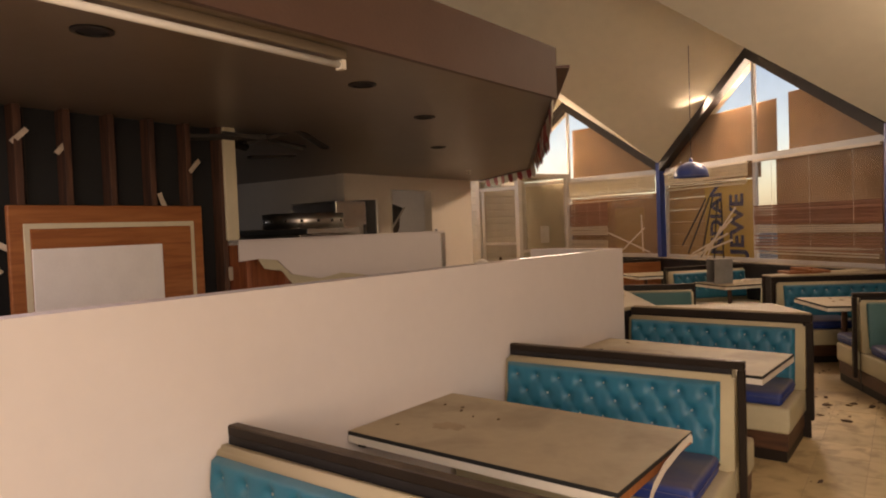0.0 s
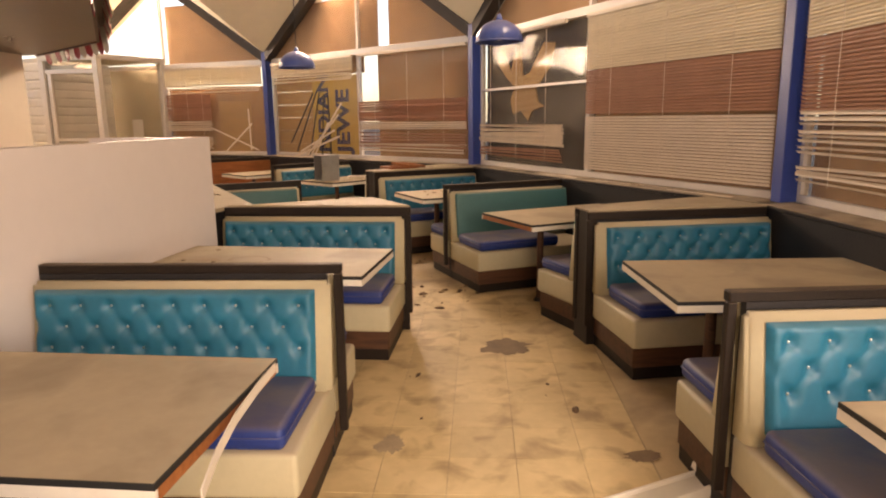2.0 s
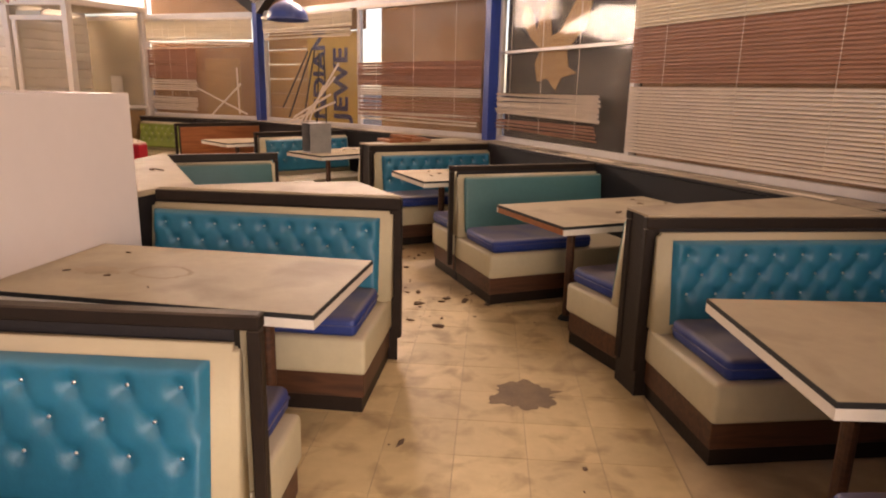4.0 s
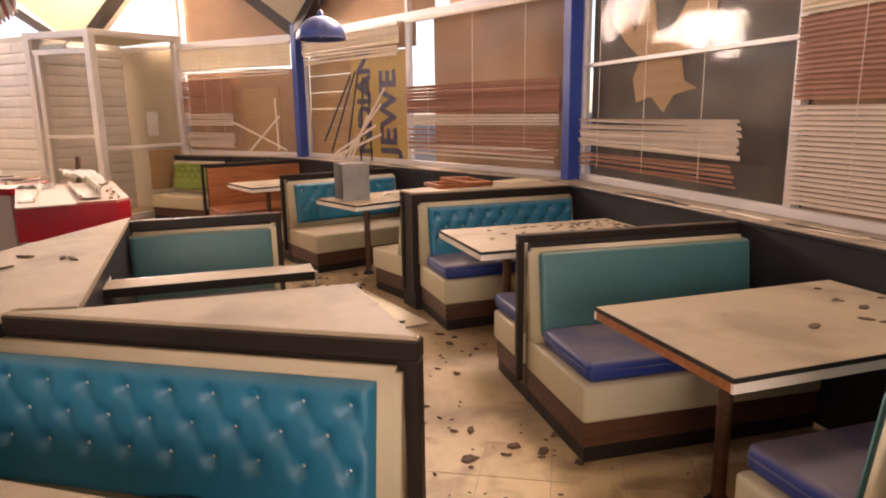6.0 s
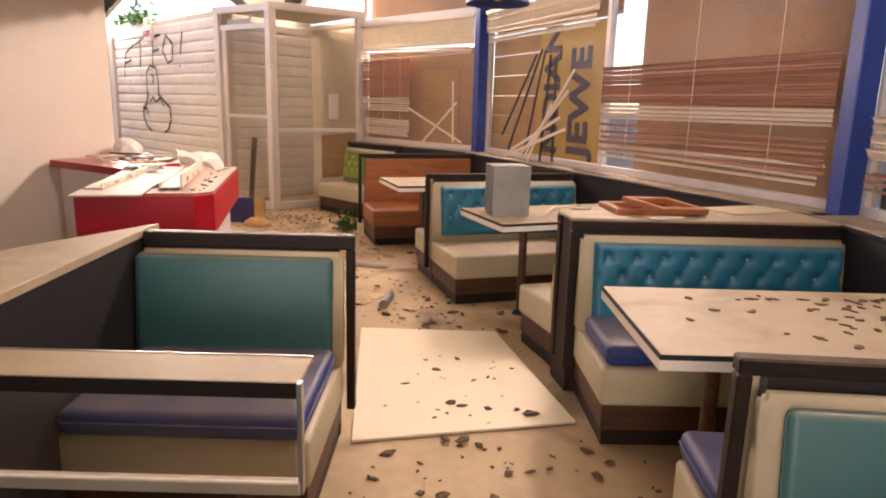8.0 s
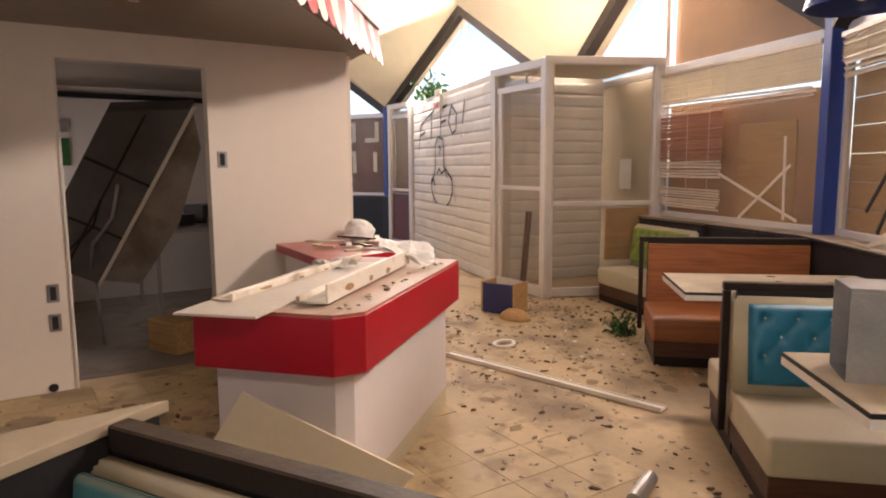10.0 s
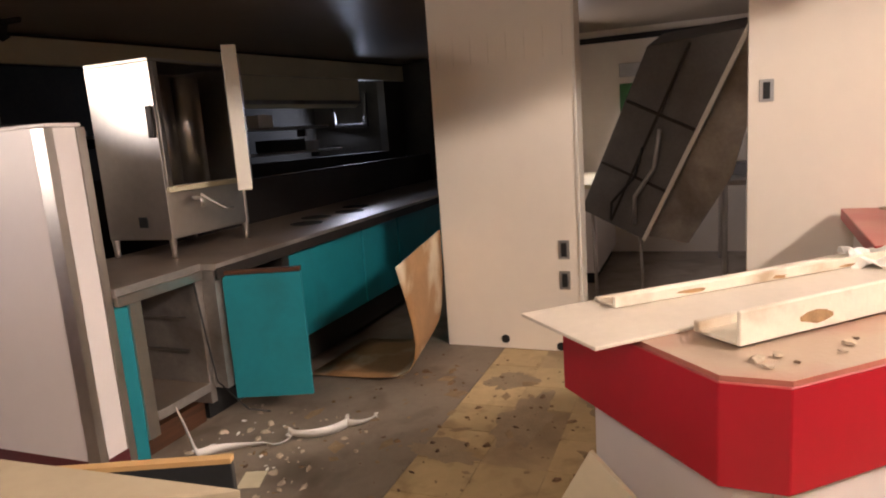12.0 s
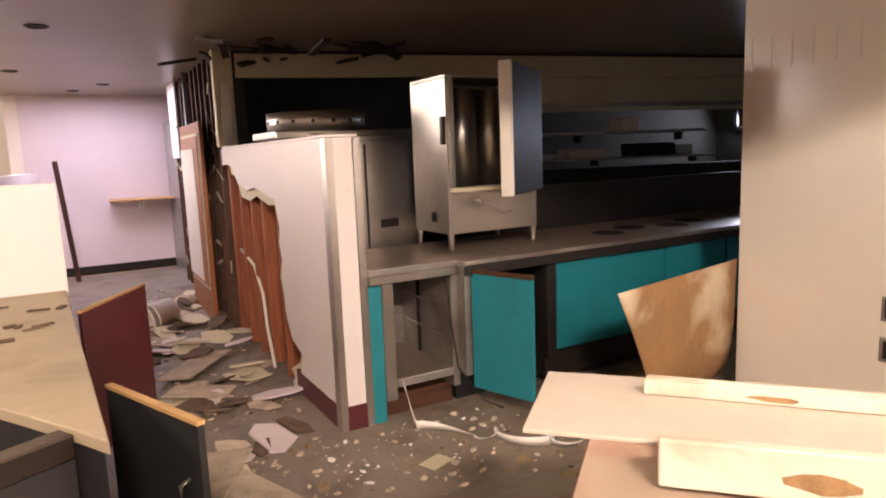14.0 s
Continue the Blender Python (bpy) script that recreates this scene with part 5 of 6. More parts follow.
# tall dispenser with its doors open
ur = thing("steel_dispenser", pose(0, 0, 0), "stainless steel dispenser on legs with doors open", "dispenser")
X0, X1, Y0, Y1 = -5.14, -4.46, 3.56, 4.02
part("side", box(X1 - 0.02, X1, Y0, Y1, 0.99, 1.95, 0.003, 1), M_STEEL, ur)
part("side", box(X0, X0 + 0.02, Y0, Y1, 0.99, 1.95, 0.003, 1), M_STEEL, ur)
part("back", box(X0 + 0.02, X1 - 0.02, Y0, Y0 + 0.02, 0.99, 1.95), M_STEEL, ur)
part("top", box(X0, X1, Y0, Y1, 1.951, 1.97, 0.003, 1), M_STEEL, ur)
part("base", box(X0 + 0.021, X1 - 0.021, Y0 + 0.021, Y1 - 0.005, 0.99, 1.25, 0.004, 1), M_STEEL, ur)
part("ledge", box(X0 + 0.02, X1 - 0.01, Y1 - 0.06, Y1 + 0.02, 1.25, 1.28, 0.006, 2), M_CARD, ur)
part("face_frame", box(X1 - 0.06, X1 - 0.02, Y1 - 0.02, Y1 + 0.002, 1.28, 1.95, 0.003, 1), M_STEEL, ur)
for x in (-4.70, -4.93):
    part("tank", lathe([(0.0, 1.28), (0.10, 1.28), (0.10, 1.90), (0.0, 1.90)], 24, m=Matrix.Translation((x, 3.80, 0))), M_STEEL, ur, "polished inner cylinder", True)
for x, y in ((X1 - 0.02, Y1 - 0.02), (X0 + 0.02, Y1 - 0.02), (X1 - 0.02, Y0 + 0.02), (X0 + 0.02, Y0 + 0.02)):
    part("leg", lathe([(0.0, 0.886), (0.018, 0.886), (0.016, 0.92), (0.022, 0.99)], 12, m=Matrix.Translation((x, y, 0))), M_STEEL, ur, "", True)
part("tap", rod([(-4.66, 4.02, 1.20), (-4.66, 4.08, 1.20), (-4.66, 4.09, 1.15)], 0.014, 10), M_STEEL, ur, "chrome tap", True)
part("tap_lever", rod([(-4.66, 4.08, 1.22), (-4.78, 4.14, 1.12), (-4.84, 4.15, 1.12)], 0.008, 8), M_STEEL, ur, "", True)
part("vent_plate", box(X1, X1 + 0.004, 3.80, 3.86, 1.06, 1.12), M_BLACK, ur)
part("latch", box(X1, X1 + 0.02, 3.97, 4.01, 1.55, 1.72, 0.004, 1), M_DARKMETAL, ur)
dd = part("door", box(0.0, 0.60, -0.035, 0.035, 1.24, 2.0, 0.006, 2), M_DARKMETAL, ur, "thick white-edged door standing open")
dd.matrix_world = along((-5.13, 4.05), (-4.62, 4.42))[0]
part("door_edge", box(0.601, 0.622, -0.038, 0.038, 1.235, 2.005, 0.004, 1), M_EDGEWHITE, dd, "white door edge")

# curled floor sheet leaning at the panel wall
bm = bmesh.new()
prof_ = [(0.0, 0.80), (0.0, 0.62), (-0.01, 0.44), (-0.03, 0.30), (-0.07, 0.18), (-0.14, 0.09), (-0.24, 0.04), (-0.40, 0.02), (-0.62, 0.012), (-0.85, 0.010)]
cols = []
for k in range(9):
    t = k / 8
    col_ = []
    for q, (y, z) in enumerate(prof_):
        drop = min(1.0, (0.80 - z) / 0.8)
        xs = -4.66 - 0.34 * drop - 0.05 * min(q, 6) / 6
        x = xs + (-5.77 - xs) * t
        col_.append((x, 5.27 - 0.18 * t + y * (1 - 0.25 * t), z + (0.02 * t if z > 0.5 else 0)))
    cols.append(col_)
vv = [[bm.verts.new(c) for c in col_] for col_ in cols]
for a, b in zip(vv, vv[1:]):
    for q in range(len(prof_) - 1):
        bm.faces.new((a[q], b[q], b[q + 1], a[q + 1]))
M_SHEET = material("stained_sheet", (0.36, 0.20, 0.085), 0.6, var=0.25, scale=3, stain=(0.64, 0.54, 0.38), stain_amount=1.0, stain_scale=2.6)
ls = part("curled_sheet", bm, M_SHEET, None, "", True)
sol = ls.modifiers.new("thickness", "SOLIDIFY")
sol.thickness = 0.008
tagged(ls, "stained floor sheet curling up against the wall", "sheet")

# outlets and switch on the panel wall
mp_, Lp = along(PW0, PW1)
for x, z, lab in ((0.84, 0.68, "open metal outlet box in the panel wall"), (0.84, 0.48, "open metal outlet box in the panel wall"), (1.99, 1.57, "open metal switch box in the panel wall")):
    w = thing("wall_outlet", mp_ @ pose(x, -0.003, z), lab, "outlet", "wall boxes")
    part("plate", box(-0.036, 0.036, -0.004, 0.0, -0.06, 0.06, 0.002, 1), M_GALV, w)
    part("socket", box(-0.018, 0.018, -0.009, -0.0045, -0.045, 0.045, 0.002, 1), M_BLACK, w)
# short ribs added so the strip of highlights on the pillar is in the shape
for k in range(8):
    gr = part("reflection_rib", box(-0.003, 0.003, -0.004, 0.0, 1.88, 2.06, 0.0015, 1), M_PANEL)
    gr.matrix_world = mp_ @ pose(0.05 + 0.118 * k, 0, 0)
    tagged(gr, "raised glossy rib shaped as a strip reflection on the wall panel", "trim", "", "structure")
# black discs on the panel give the darkness of small holes by colour
for x, z in ((0.42, 0.065), (0.80, 0.02)):
    o = part("foot_hole_disc", lathe([(0.0, -0.001), (0.022, -0.001), (0.027, -0.003), (0.030, 0.004)], 14), M_BLACK)
    o.matrix_world = mp_ @ pose(x, -0.003, max(z, 0.033), 90, 0, 0)
    tagged(o, "small black disc painted as the dark of a hole in the panel foot", "hole", "panel holes", "structure")
jm = part("trim", box(0.935, 0.955, -0.012, 0.15, 0.0, 2.23, 0.003, 1), M_EDGEWHITE)
jm.matrix_world = mp_
tagged(jm, "white metal jamb of the kitchen doorway", "trim", "", "structure")

# room behind the doorway
wall_piece("wall_backroom", (-9.2, 5.3), (-9.2, 8.6), 0, 2.43, 0.12, M_PLASTER, "cream wall of the back room")
wall_piece("wall_backroom_side", (-5.95, 5.16), (-9.2, 5.16), 0, 2.43, -0.10, M_PLASTER, "cream side wall of the back room")
wall_piece("wall_backroom_north", (-9.2, 8.55), (-5.86, 8.10), 0, 2.43, 0.10, M_PLASTER, "cream side wall of the back room")
for a, b in (((-9.19, 5.3), (-9.19, 8.5)), ((-5.95, 5.27), (-9.18, 5.27))):
    m, L = along(a, b)
    ob = part("trim", box(0, L, -0.02, 0.0, 2.30, 2.36), M_DARKPANEL)
    ob.matrix_world = m
    tagged(ob, "dark picture rail in the back room", "trim", "", "structure")
gs = part("wall_sign", box(-9.185, -9.17, 5.95, 6.35, 1.55, 1.85, 0.003, 1), M_GREENLEAF)
tagged(gs, "green sign on the cream wall", "sign")
gs = part("wall_sign", box(-9.185, -9.17, 5.95, 6.35, 1.92, 2.06, 0.003, 1), M_GALV)
tagged(gs, "grey sign on the cream wall", "sign")
window_light("window_light", (-8.45, 5.33, 1.62), (-7.2, 7.0, 0.9), 0.34, 0.85, 9, (1.0, 0.95, 0.9))
bw = thing("window_8", pose(-8.45, 5.262, 1.62), "narrow bright window in a brown wooden frame", "window", "", "structure")
for x0_, x1_, z0_, z1_ in ((-0.24, -0.18, -0.5, 0.5), (0.18, 0.24, -0.5, 0.5), (-0.18, 0.18, 0.44, 0.5), (-0.18, 0.18, -0.5, -0.44)):
    part("frame_bar", box(x0_, x1_, 0.0, 0.04, z0_, z1_, 0.004, 1), W_BROWN, bw)
wc = thing("white_cabinet", pose(-8.55, 5.62, 0), "white kitchen cabinet against the back room wall", "cabinet")
part("body", box(-0.55, 0.9, -0.30, 0.26, 0.10, 0.88, 0.006, 1), M_WHITE, wc)
part("plinth", box(-0.53, 0.88, -0.28, 0.22, 0.0, 0.10), M_BLACK, wc)
part("worktop", box(-0.58, 0.93, -0.30, 0.29, 0.88, 0.92, 0.005, 1), M_CARD, wc, "dusty beige worktop")
hq_x, hq_y = Vector((0.63, 0.70, 1.46)).normalized(), Vector((-0.02, -0.42, 0.27))
hq_y = (hq_y - hq_x * hq_y.dot(hq_x)).normalized()
hq_z = hq_x.cross(hq_y)
HQ = Matrix.Translation((-6.96, 6.335, 0.523)) @ Matrix((hq_x, hq_y, hq_z)).transposed().to_4x4()
hq = thing("range_hood", HQ, "dark exhaust hood fallen and leaning in the back room", "hood")
part("body", prism([(0.0, 0.0), (1.74, 0.0), (1.40, 0.55), (0.0, 0.55)], -0.36, 0.0, 0.006), M_HOOD, hq)
for x in (0.46, 0.98):
    part("rib", box(x, x + 0.018, 0.01, 0.54, 0.0, 0.012), M_DARKMETAL, hq)
part("rib", box(0.04, 1.52, 0.285, 0.305, 0.001, 0.014), M_DARKMETAL, hq)
part("edge_strip", box(0.0, 1.76, -0.012, 0.02, -0.02, 0.015, 0.004, 1), M_EDGEWHITE, hq, "pale metal edge")
part("flange", prism([(0.0, -0.01), (1.70, -0.01), (1.45, -0.20), (0.75, -0.34), (0.10, -0.30)], -0.10, -0.085, 0.002), M_DULLSTEEL, hq, "dusty grey side flange")
part("hose", rod([(0.12, 0.12, 0.03), (0.35, 0.20, 0.06), (0.62, 0.16, 0.05), (0.9, 0.24, 0.03)], 0.016, 8), M_GALV, hq, "grey hose", True)
part("hose", rod([(0.05, 0.30, 0.02), (0.22, 0.34, 0.07), (0.5, 0.26, 0.06), (0.72, 0.30, 0.03)], 0.010, 8), M_BLACK, hq, "black hose", True)
for y in (0.06, 0.48):
    top_ = HQ @ Vector((0.02, y, -0.05))
    part("leg", rod([(0.02, y, -0.05), HQ.inverted() @ Vector((top_.x + 0.05, top_.y + 0.03, 0.0))], 0.014, 8), M_DULLSTEEL, hq, "bent steel leg", True)
sk = thing("steel_bench", pose(-8.3, 7.4, 0), "steel bench with dark clutter in the back room", "bench")
part("top", box(-0.6, 0.6, -0.5, 0.8, 0.86, 0.90, 0.004, 1), M_STEEL, sk)
for x, y in ((-0.55, -0.45), (0.55, -0.45), (-0.55, 0.75), (0.55, 0.75)):
    part("leg", rod([(x, y, 0), (x, y, 0.86)], 0.02, 8), M_STEEL, sk)
for x, y, h_ in ((0.1, -0.2, 0.12), (-0.2, 0.2, 0.2), (0.3, 0.3, 0.08)):
    ob = part("pan", box(-0.18, 0.18, -0.14, 0.14, 0, h_, 0.01, 2), M_DARKMETAL)
    ob.matrix_world = pose(-8.3 + x, 7.4 + y, 0.901, 0, 0, 30 * x * 9)
    tagged(ob, "dark metal pan on the steel bench", "pan", "pans on the bench")
bx = part("cardboard_box", box(-0.2, 0.2, -0.16, 0.16, 0, 0.26, 0.006, 1), W_PLY)
bx.matrix_world = pose(-6.45, 6.85, 0, 0, 0, 22)
tagged(bx, "brown box on the dark floor by the doorway", "box")

# ceiling fittings over the kitchen
for x, y in ((-2.05, -0.13), (-1.96, 1.24), (-2.35, 2.31), (-2.9, -1.2), (-2.6, -2.0), (-3.3, 3.8)):
    w = thing("recessed_light", pose(x, y, 2.43), "unlit round recessed ceiling light", "light", "recessed lights")
    part("trim_ring", lathe([(0.055, 0.0), (0.075, 0.0), (0.075, -0.006), (0.055, -0.010), (0.055, 0.0)], 28), M_DARKMETAL, w)
    # flat black disc paints the shade up inside the fitting
    part("well_shade_disc", lathe([(0.0, -0.003), (0.056, -0.003)], 28), M_BLACK, w)
fl = thing("tube_light", along((-1.66, -1.0), (-1.575, 0.70))[0], "white fluorescent tube batten under the low ceiling", "light")
part("batten", box(0.0, 1.70, -0.02, 0.02, 2.39, 2.43, 0.004, 1), M_SOFFIT, fl)
part("tube", rod([(0.03, 0, 2.365), (1.67, 0, 2.365)], 0.014, 10), M_PAPER, fl, "unlit white tube", True)
for x in (0.02, 1.68):
    part("holder", box(x - 0.012, x + 0.012, -0.02, 0.02, 2.345, 2.386), M_EDGEWHITE, fl)
sd = part("sprinkler", lathe([(0.0, -0.05), (0.03, -0.045), (0.012, -0.03), (0.02, -0.006), (0.045, 0.0)], 14), M_EDGEWHITE)
sd.matrix_world = pose(-4.6, 6.35, 2.43)
tagged(sd, "small white sprinkler head in the low ceiling", "sprinkler")
bm = bmesh.new()
rr = random.Random(21)
for k in range(26):
    x, y = rr.uniform(-4.9, -3.2), rr.uniform(1.3, 2.6)
    box(-rr.uniform(.05, .3), rr.uniform(.05, .3), -0.03, 0.03, -0.012, 0.012, bm=bm, m=Matrix.Translation((x, y, 2.43 - rr.uniform(0.0, 0.10))) @ Euler((rr.uniform(-.5, .5), rr.uniform(-.3, .3), rr.uniform(0, 6))).to_matrix().to_4x4())
ob = part("torn_ceiling", bm, M_KDARK)
tagged(ob, "torn dark laths hanging from the ceiling", "debris", "", "stuff")

# passage beyond the studs
sh = thing("corner_shelf", pose(-3.3, -2.56, 1.0), "small wooden wall shelf in the passage", "shelf")
part("board", box(-0.44, 0.40, -0.15, 0.25, 0.0, 0.025, 0.004, 1), W_PLY, sh)
part("bracket", box(-0.02, 0.02, -0.14, 0.15, -0.12, 0.0), M_EDGEWHITE, sh)
ob = part("passage_door", box(-0.02, 0.02, 0.0, 0.75, 0.02, 2.05, 0.004, 1), M_GALV)
ob.matrix_world = pose(-3.70, -2.62, 0, 0, 0, 6)
tagged(ob, "grey metal door standing in the passage corner", "door")
ob = part("baseboard", box(-3.7, -1.85, -2.72, -2.70, 0.0, 0.12), M_BLACKTRIM)
tagged(ob, "dark baseboard along the pink wall", "baseboard", "", "structure")
ob = part("broken_lath", box(-0.03, 0.03, -0.012, 0.012, 0.0, 1.62, 0.003, 1), W_STUD)
ob.matrix_world = pose(-2.42, -2.2, 0.0, -14, 4, 0)
tagged(ob, "grey wooden lath leaning on the wall", "lath")

letters("12", 0.075, along((-1.375, 4.24), (-2.375, 5.90))[0] @ Matrix.Translation((0.80, -0.006, 0.80)) @ Euler((radians(90), 0, 0)).to_matrix().to_4x4(), M_PAPER, sc, 0.001)

# doors and clutter of the service counter
for p_, q_, mat, lab in (((-2.405, 4.12), (-2.73, 3.55), M_MAROON, "maroon laminate door standing open"), ((-2.465, 5.34), (-2.655, 5.82), M_BLACK, "black laminate door standing open")):
    o = part("door", box(0.0, Vector((q_[0] - p_[0], q_[1] - p_[1])).length, -0.01, 0.01, 0.12, 0.83, 0.002, 1), mat, sc, lab)
    o.matrix_world = along(p_, q_)[0]
    L_ = Vector((q_[0] - p_[0], q_[1] - p_[1])).length
    part("door_edge", box(0.0, L_, -0.012, 0.012, 0.831, 0.842), W_PLY, o, "raw wood door edge")
    if mat is M_BLACK:
        part("handle", rod([(L_ - 0.06, -0.012, 0.56), (L_ - 0.06, -0.04, 0.57), (L_ - 0.06, -0.04, 0.66), (L_ - 0.06, -0.012, 0.67)], 0.006, 8), M_STEEL, o, "chrome pull handle", True)
        part("handle", rod([(L_ - 0.06, 0.012, 0.56), (L_ - 0.06, 0.04, 0.57), (L_ - 0.06, 0.04, 0.66), (L_ - 0.06, 0.012, 0.67)], 0.006, 8), M_STEEL, o, "chrome pull handle", True)
rr = random.Random(31)
for k in range(14):
    bm = box(-rr.uniform(.02, .05), rr.uniform(.02, .05), -0.012, 0.012, 0.0, 0.006)
    ob = part("dark_flake", bm, M_DEBRIS)
    ob.matrix_world = pose(rr.uniform(-2.36, -1.9), rr.uniform(4.15, 4.9), 0.9195, rr.uniform(-12, 12), 0, rr.uniform(0, 180))
    tagged(ob, "dark flake lying on the service counter", "flake", "flakes on the service counter")

# ---- red counter: boards, troughs and paper on top ----
mr = Matrix.Translation((C0.x, C0.y, 0)) @ Matrix.Rotation(math.atan2(u.y, u.x), 4, "Z")
ob = part("laminate_board", box(-0.22, 1.28, 0.35, 0.72, 0.0, 0.010, 0.002, 1), M_PALEBOARD)
ob.matrix_world = mr @ pose(0.0, 0.02, 0.919, 0, 0, 2)
tagged(ob, "pale laminate board lying on the counter", "board", "boards on the counter")


M_RUST = material("rust", (0.34, 0.20, 0.09), 0.85, var=0.4, scale=25)


def trough(m, L, w, h, label):
    ob = thing("metal_trough", m, label, "trough", "light troughs on the counter")
    part("bottom", box(0.0, L, -w / 2 + 0.012, w / 2 - 0.02, 0.0, 0.008, 0.002, 1), M_YELLOWED, ob)
    part("back_side", box(0.0, L, -w / 2, -w / 2 + 0.012, 0.0, h, 0.003, 1), M_YELLOWED, ob)
    part("front_lip", box(0.0, L, w / 2 - 0.02, w / 2, 0.0, h * 0.35, 0.003, 1), M_YELLOWED, ob)
    for x, a, z in ((L * 0.16, 0.06, 0.4), (L * 0.40, 0.035, 0.3), (L * 0.62, 0.05, 0.25)):
        bm = bmesh.new()
        r = random.Random(int(x * 1000))
        ring_ = [(x + a * math.cos(q * 0.524) * r.uniform(0.6, 1.2), h * (z + 0.2 * math.sin(q * 0.524) * r.uniform(0.5, 1.2))) for q in range(12)]
        bm.faces.new([bm.verts.new((u, -w / 2 + 0.0135, v)) for u, v in ring_][::-1])
        bm.faces.new([bm.verts.new((u + 0.05, -w / 2 - 0.0015, v)) for u, v in ring_])
        part("rust_patch", bm, M_RUST, ob, "brown rust stain")
    return ob


trough(mr @ pose(0.0, 0.67, 0.931, 0, 0, -1), 1.4, 0.11, 0.035, "yellowed light trough lying on the counter")
trough(mr @ pose(0.04, 0.26, 0.931, 0, 0, 2), 1.22, 0.15, 0.085, "yellowed rusty light trough lying on the counter")


def crumpled(name, m, w, d, h, mat, label, category, seed, n=9, group=""):
    bm = bmesh.new()
    g = [[bm.verts.new((w * (i / n - .5), d * (j / n - .5), max(0.002, h * (0.5 + noise.noise(Vector((i * .30 + seed * 7, j * .30, seed))))))) for i in range(n + 1)] for j in range(n + 1)]
    for j in range(n):
        for i in range(n):
            bm.faces.new((g[j][i], g[j][i + 1], g[j + 1][i + 1], g[j + 1][i]))
    ob = part(name, bm, mat, None, "", False)
    ob.matrix_world = m
    s_ = ob.modifiers.new("thickness", "SOLIDIFY")
    s_.thickness = 0.002
    return tagged(ob, label, category, group)


crumpled("crumpled_paper", mr @ pose(1.28, 0.26, 0.97, 14, -10, 20), 0.22, 0.34, 0.09, M_PAPER, "crumpled white paper on the counter end", "paper", 2)
crumpled("crumpled_paper", mr @ pose(1.05, 0.62, 0.921, 0, 0, 50), 0.24, 0.18, 0.06, M_PAPER, "torn white paper on the counter", "paper", 5)
bm = bmesh.new()
bmesh.ops.create_icosphere(bm, subdivisions=4, radius=0.11)
for v_ in bm.verts:
    k_ = 1 + 0.28 * noise.noise(v_.co * 9) + 0.12 * noise.noise(v_.co * 26)
    v_.co = Vector((v_.co.x * k_ * 1.15, v_.co.y * k_, max(-0.10, v_.co.z * k_ * 0.8)))
ob = part("plastic_bag", bm, M_PAPER, None, "", True)
ob.matrix_world = pose(-5.50, 8.08, 0.998)
tagged(ob, "white crumpled plastic bag on the red ledge", "bag")
rc2 = thing("red_ledge", pose(0, 0, 0), "red-topped ledge strewn with broken strips", "counter")
RL = [(-5.66, 7.44), (-4.56, 7.36), (-4.72, 8.02), (-5.1, 8.30), (-5.66, 8.30)]
part("countertop", prism(RL, 0.86, 0.92, 0.004), M_RED, rc2)
part("body", prism(inset(RL, 0.08), 0.0, 0.86), M_WHITE, rc2)
rr = random.Random(11)
for k in range(16):
    ob = part("broken_strip", box(-rr.uniform(.06, .3), rr.uniform(.06, .3), -0.02, 0.02, 0.0, 0.012, 0.002, 1), (M_CARD, M_PAPER, M_DARKPANEL, M_YELLOWED)[k % 4])
    ob.matrix_world = pose(rr.uniform(-5.4, -4.85), rr.uniform(7.6, 8.1), 0.921 + 0.013 * (k // 4), 0, 0, rr.uniform(0, 180))
    tagged(ob, "broken strip lying on the red ledge", "strip", "strips on the red ledge")
for k in range(22):
    bm = bmesh.new()
    bmesh.ops.create_icosphere(bm, subdivisions=1, radius=rr.uniform(0.008, 0.026))
    for v_ in bm.verts:
        v_.co = Vector((v_.co.x, v_.co.y * 0.7, v_.co.z * 0.35 + 0.006)) * rr.uniform(0.8, 1.2)
    ob = part("rubble_crumb", bm, M_CHIP if k % 3 else M_DEBRIS)
    ob.matrix_world = mr @ pose(rr.uniform(0.0, 1.4), rr.uniform(0.05, 0.14), 0.919, 0, 0, rr.uniform(0, 180))
    tagged(ob, "crumb of plaster on the counter", "crumb", "crumbs on the counter")

# cream board leaning at the counter
bm = bmesh.new()
qa = [bm.verts.new(c) for c in ((-3.294, 6.449, 0.602), (-2.90, 7.02, 0.25), (-3.02, 6.86, 0.002), (-3.53, 6.15, 0.002))]
bm.faces.new(qa)
ob = part("leaning_board", bm, M_BOARD)
sol = ob.modifiers.new("thickness", "SOLIDIFY")
sol.thickness = 0.012
tagged(ob, "cream board leaning against the counter", "board")

# ---- loose things in the dining room ----
db = part("duct_box", box(-0.13, 0.13, -0.12, 0.12, 0.0, 0.34), M_GALV)
bmx = bmesh.new()
bmx.from_mesh(db.data)
top_faces = [f_ for f_ in bmx.faces if f_.normal.x < -0.9]
bmesh.ops.delete(bmx, geom=top_faces, context="FACES")
bmx.to_mesh(db.data)
bmx.free()
db.matrix_world = TR5[1] @ pose(0.22, 0.05, 0.731, 0, 0, -12)
sol = db.modifiers.new("thickness", "SOLIDIFY")
sol.thickness = 0.004
tagged(db, "open galvanised duct box standing on a table", "duct")
for y_ in (-0.126, 0.1205):
    part("seam", box(-0.13, 0.13, y_, y_ + 0.0055, 0.30, 0.325), M_GALV, db, "folded steel seam")
    part("seam", box(0.10, 0.125, y_, y_ + 0.0055, 0.0, 0.30), M_GALV, db, "folded steel seam")
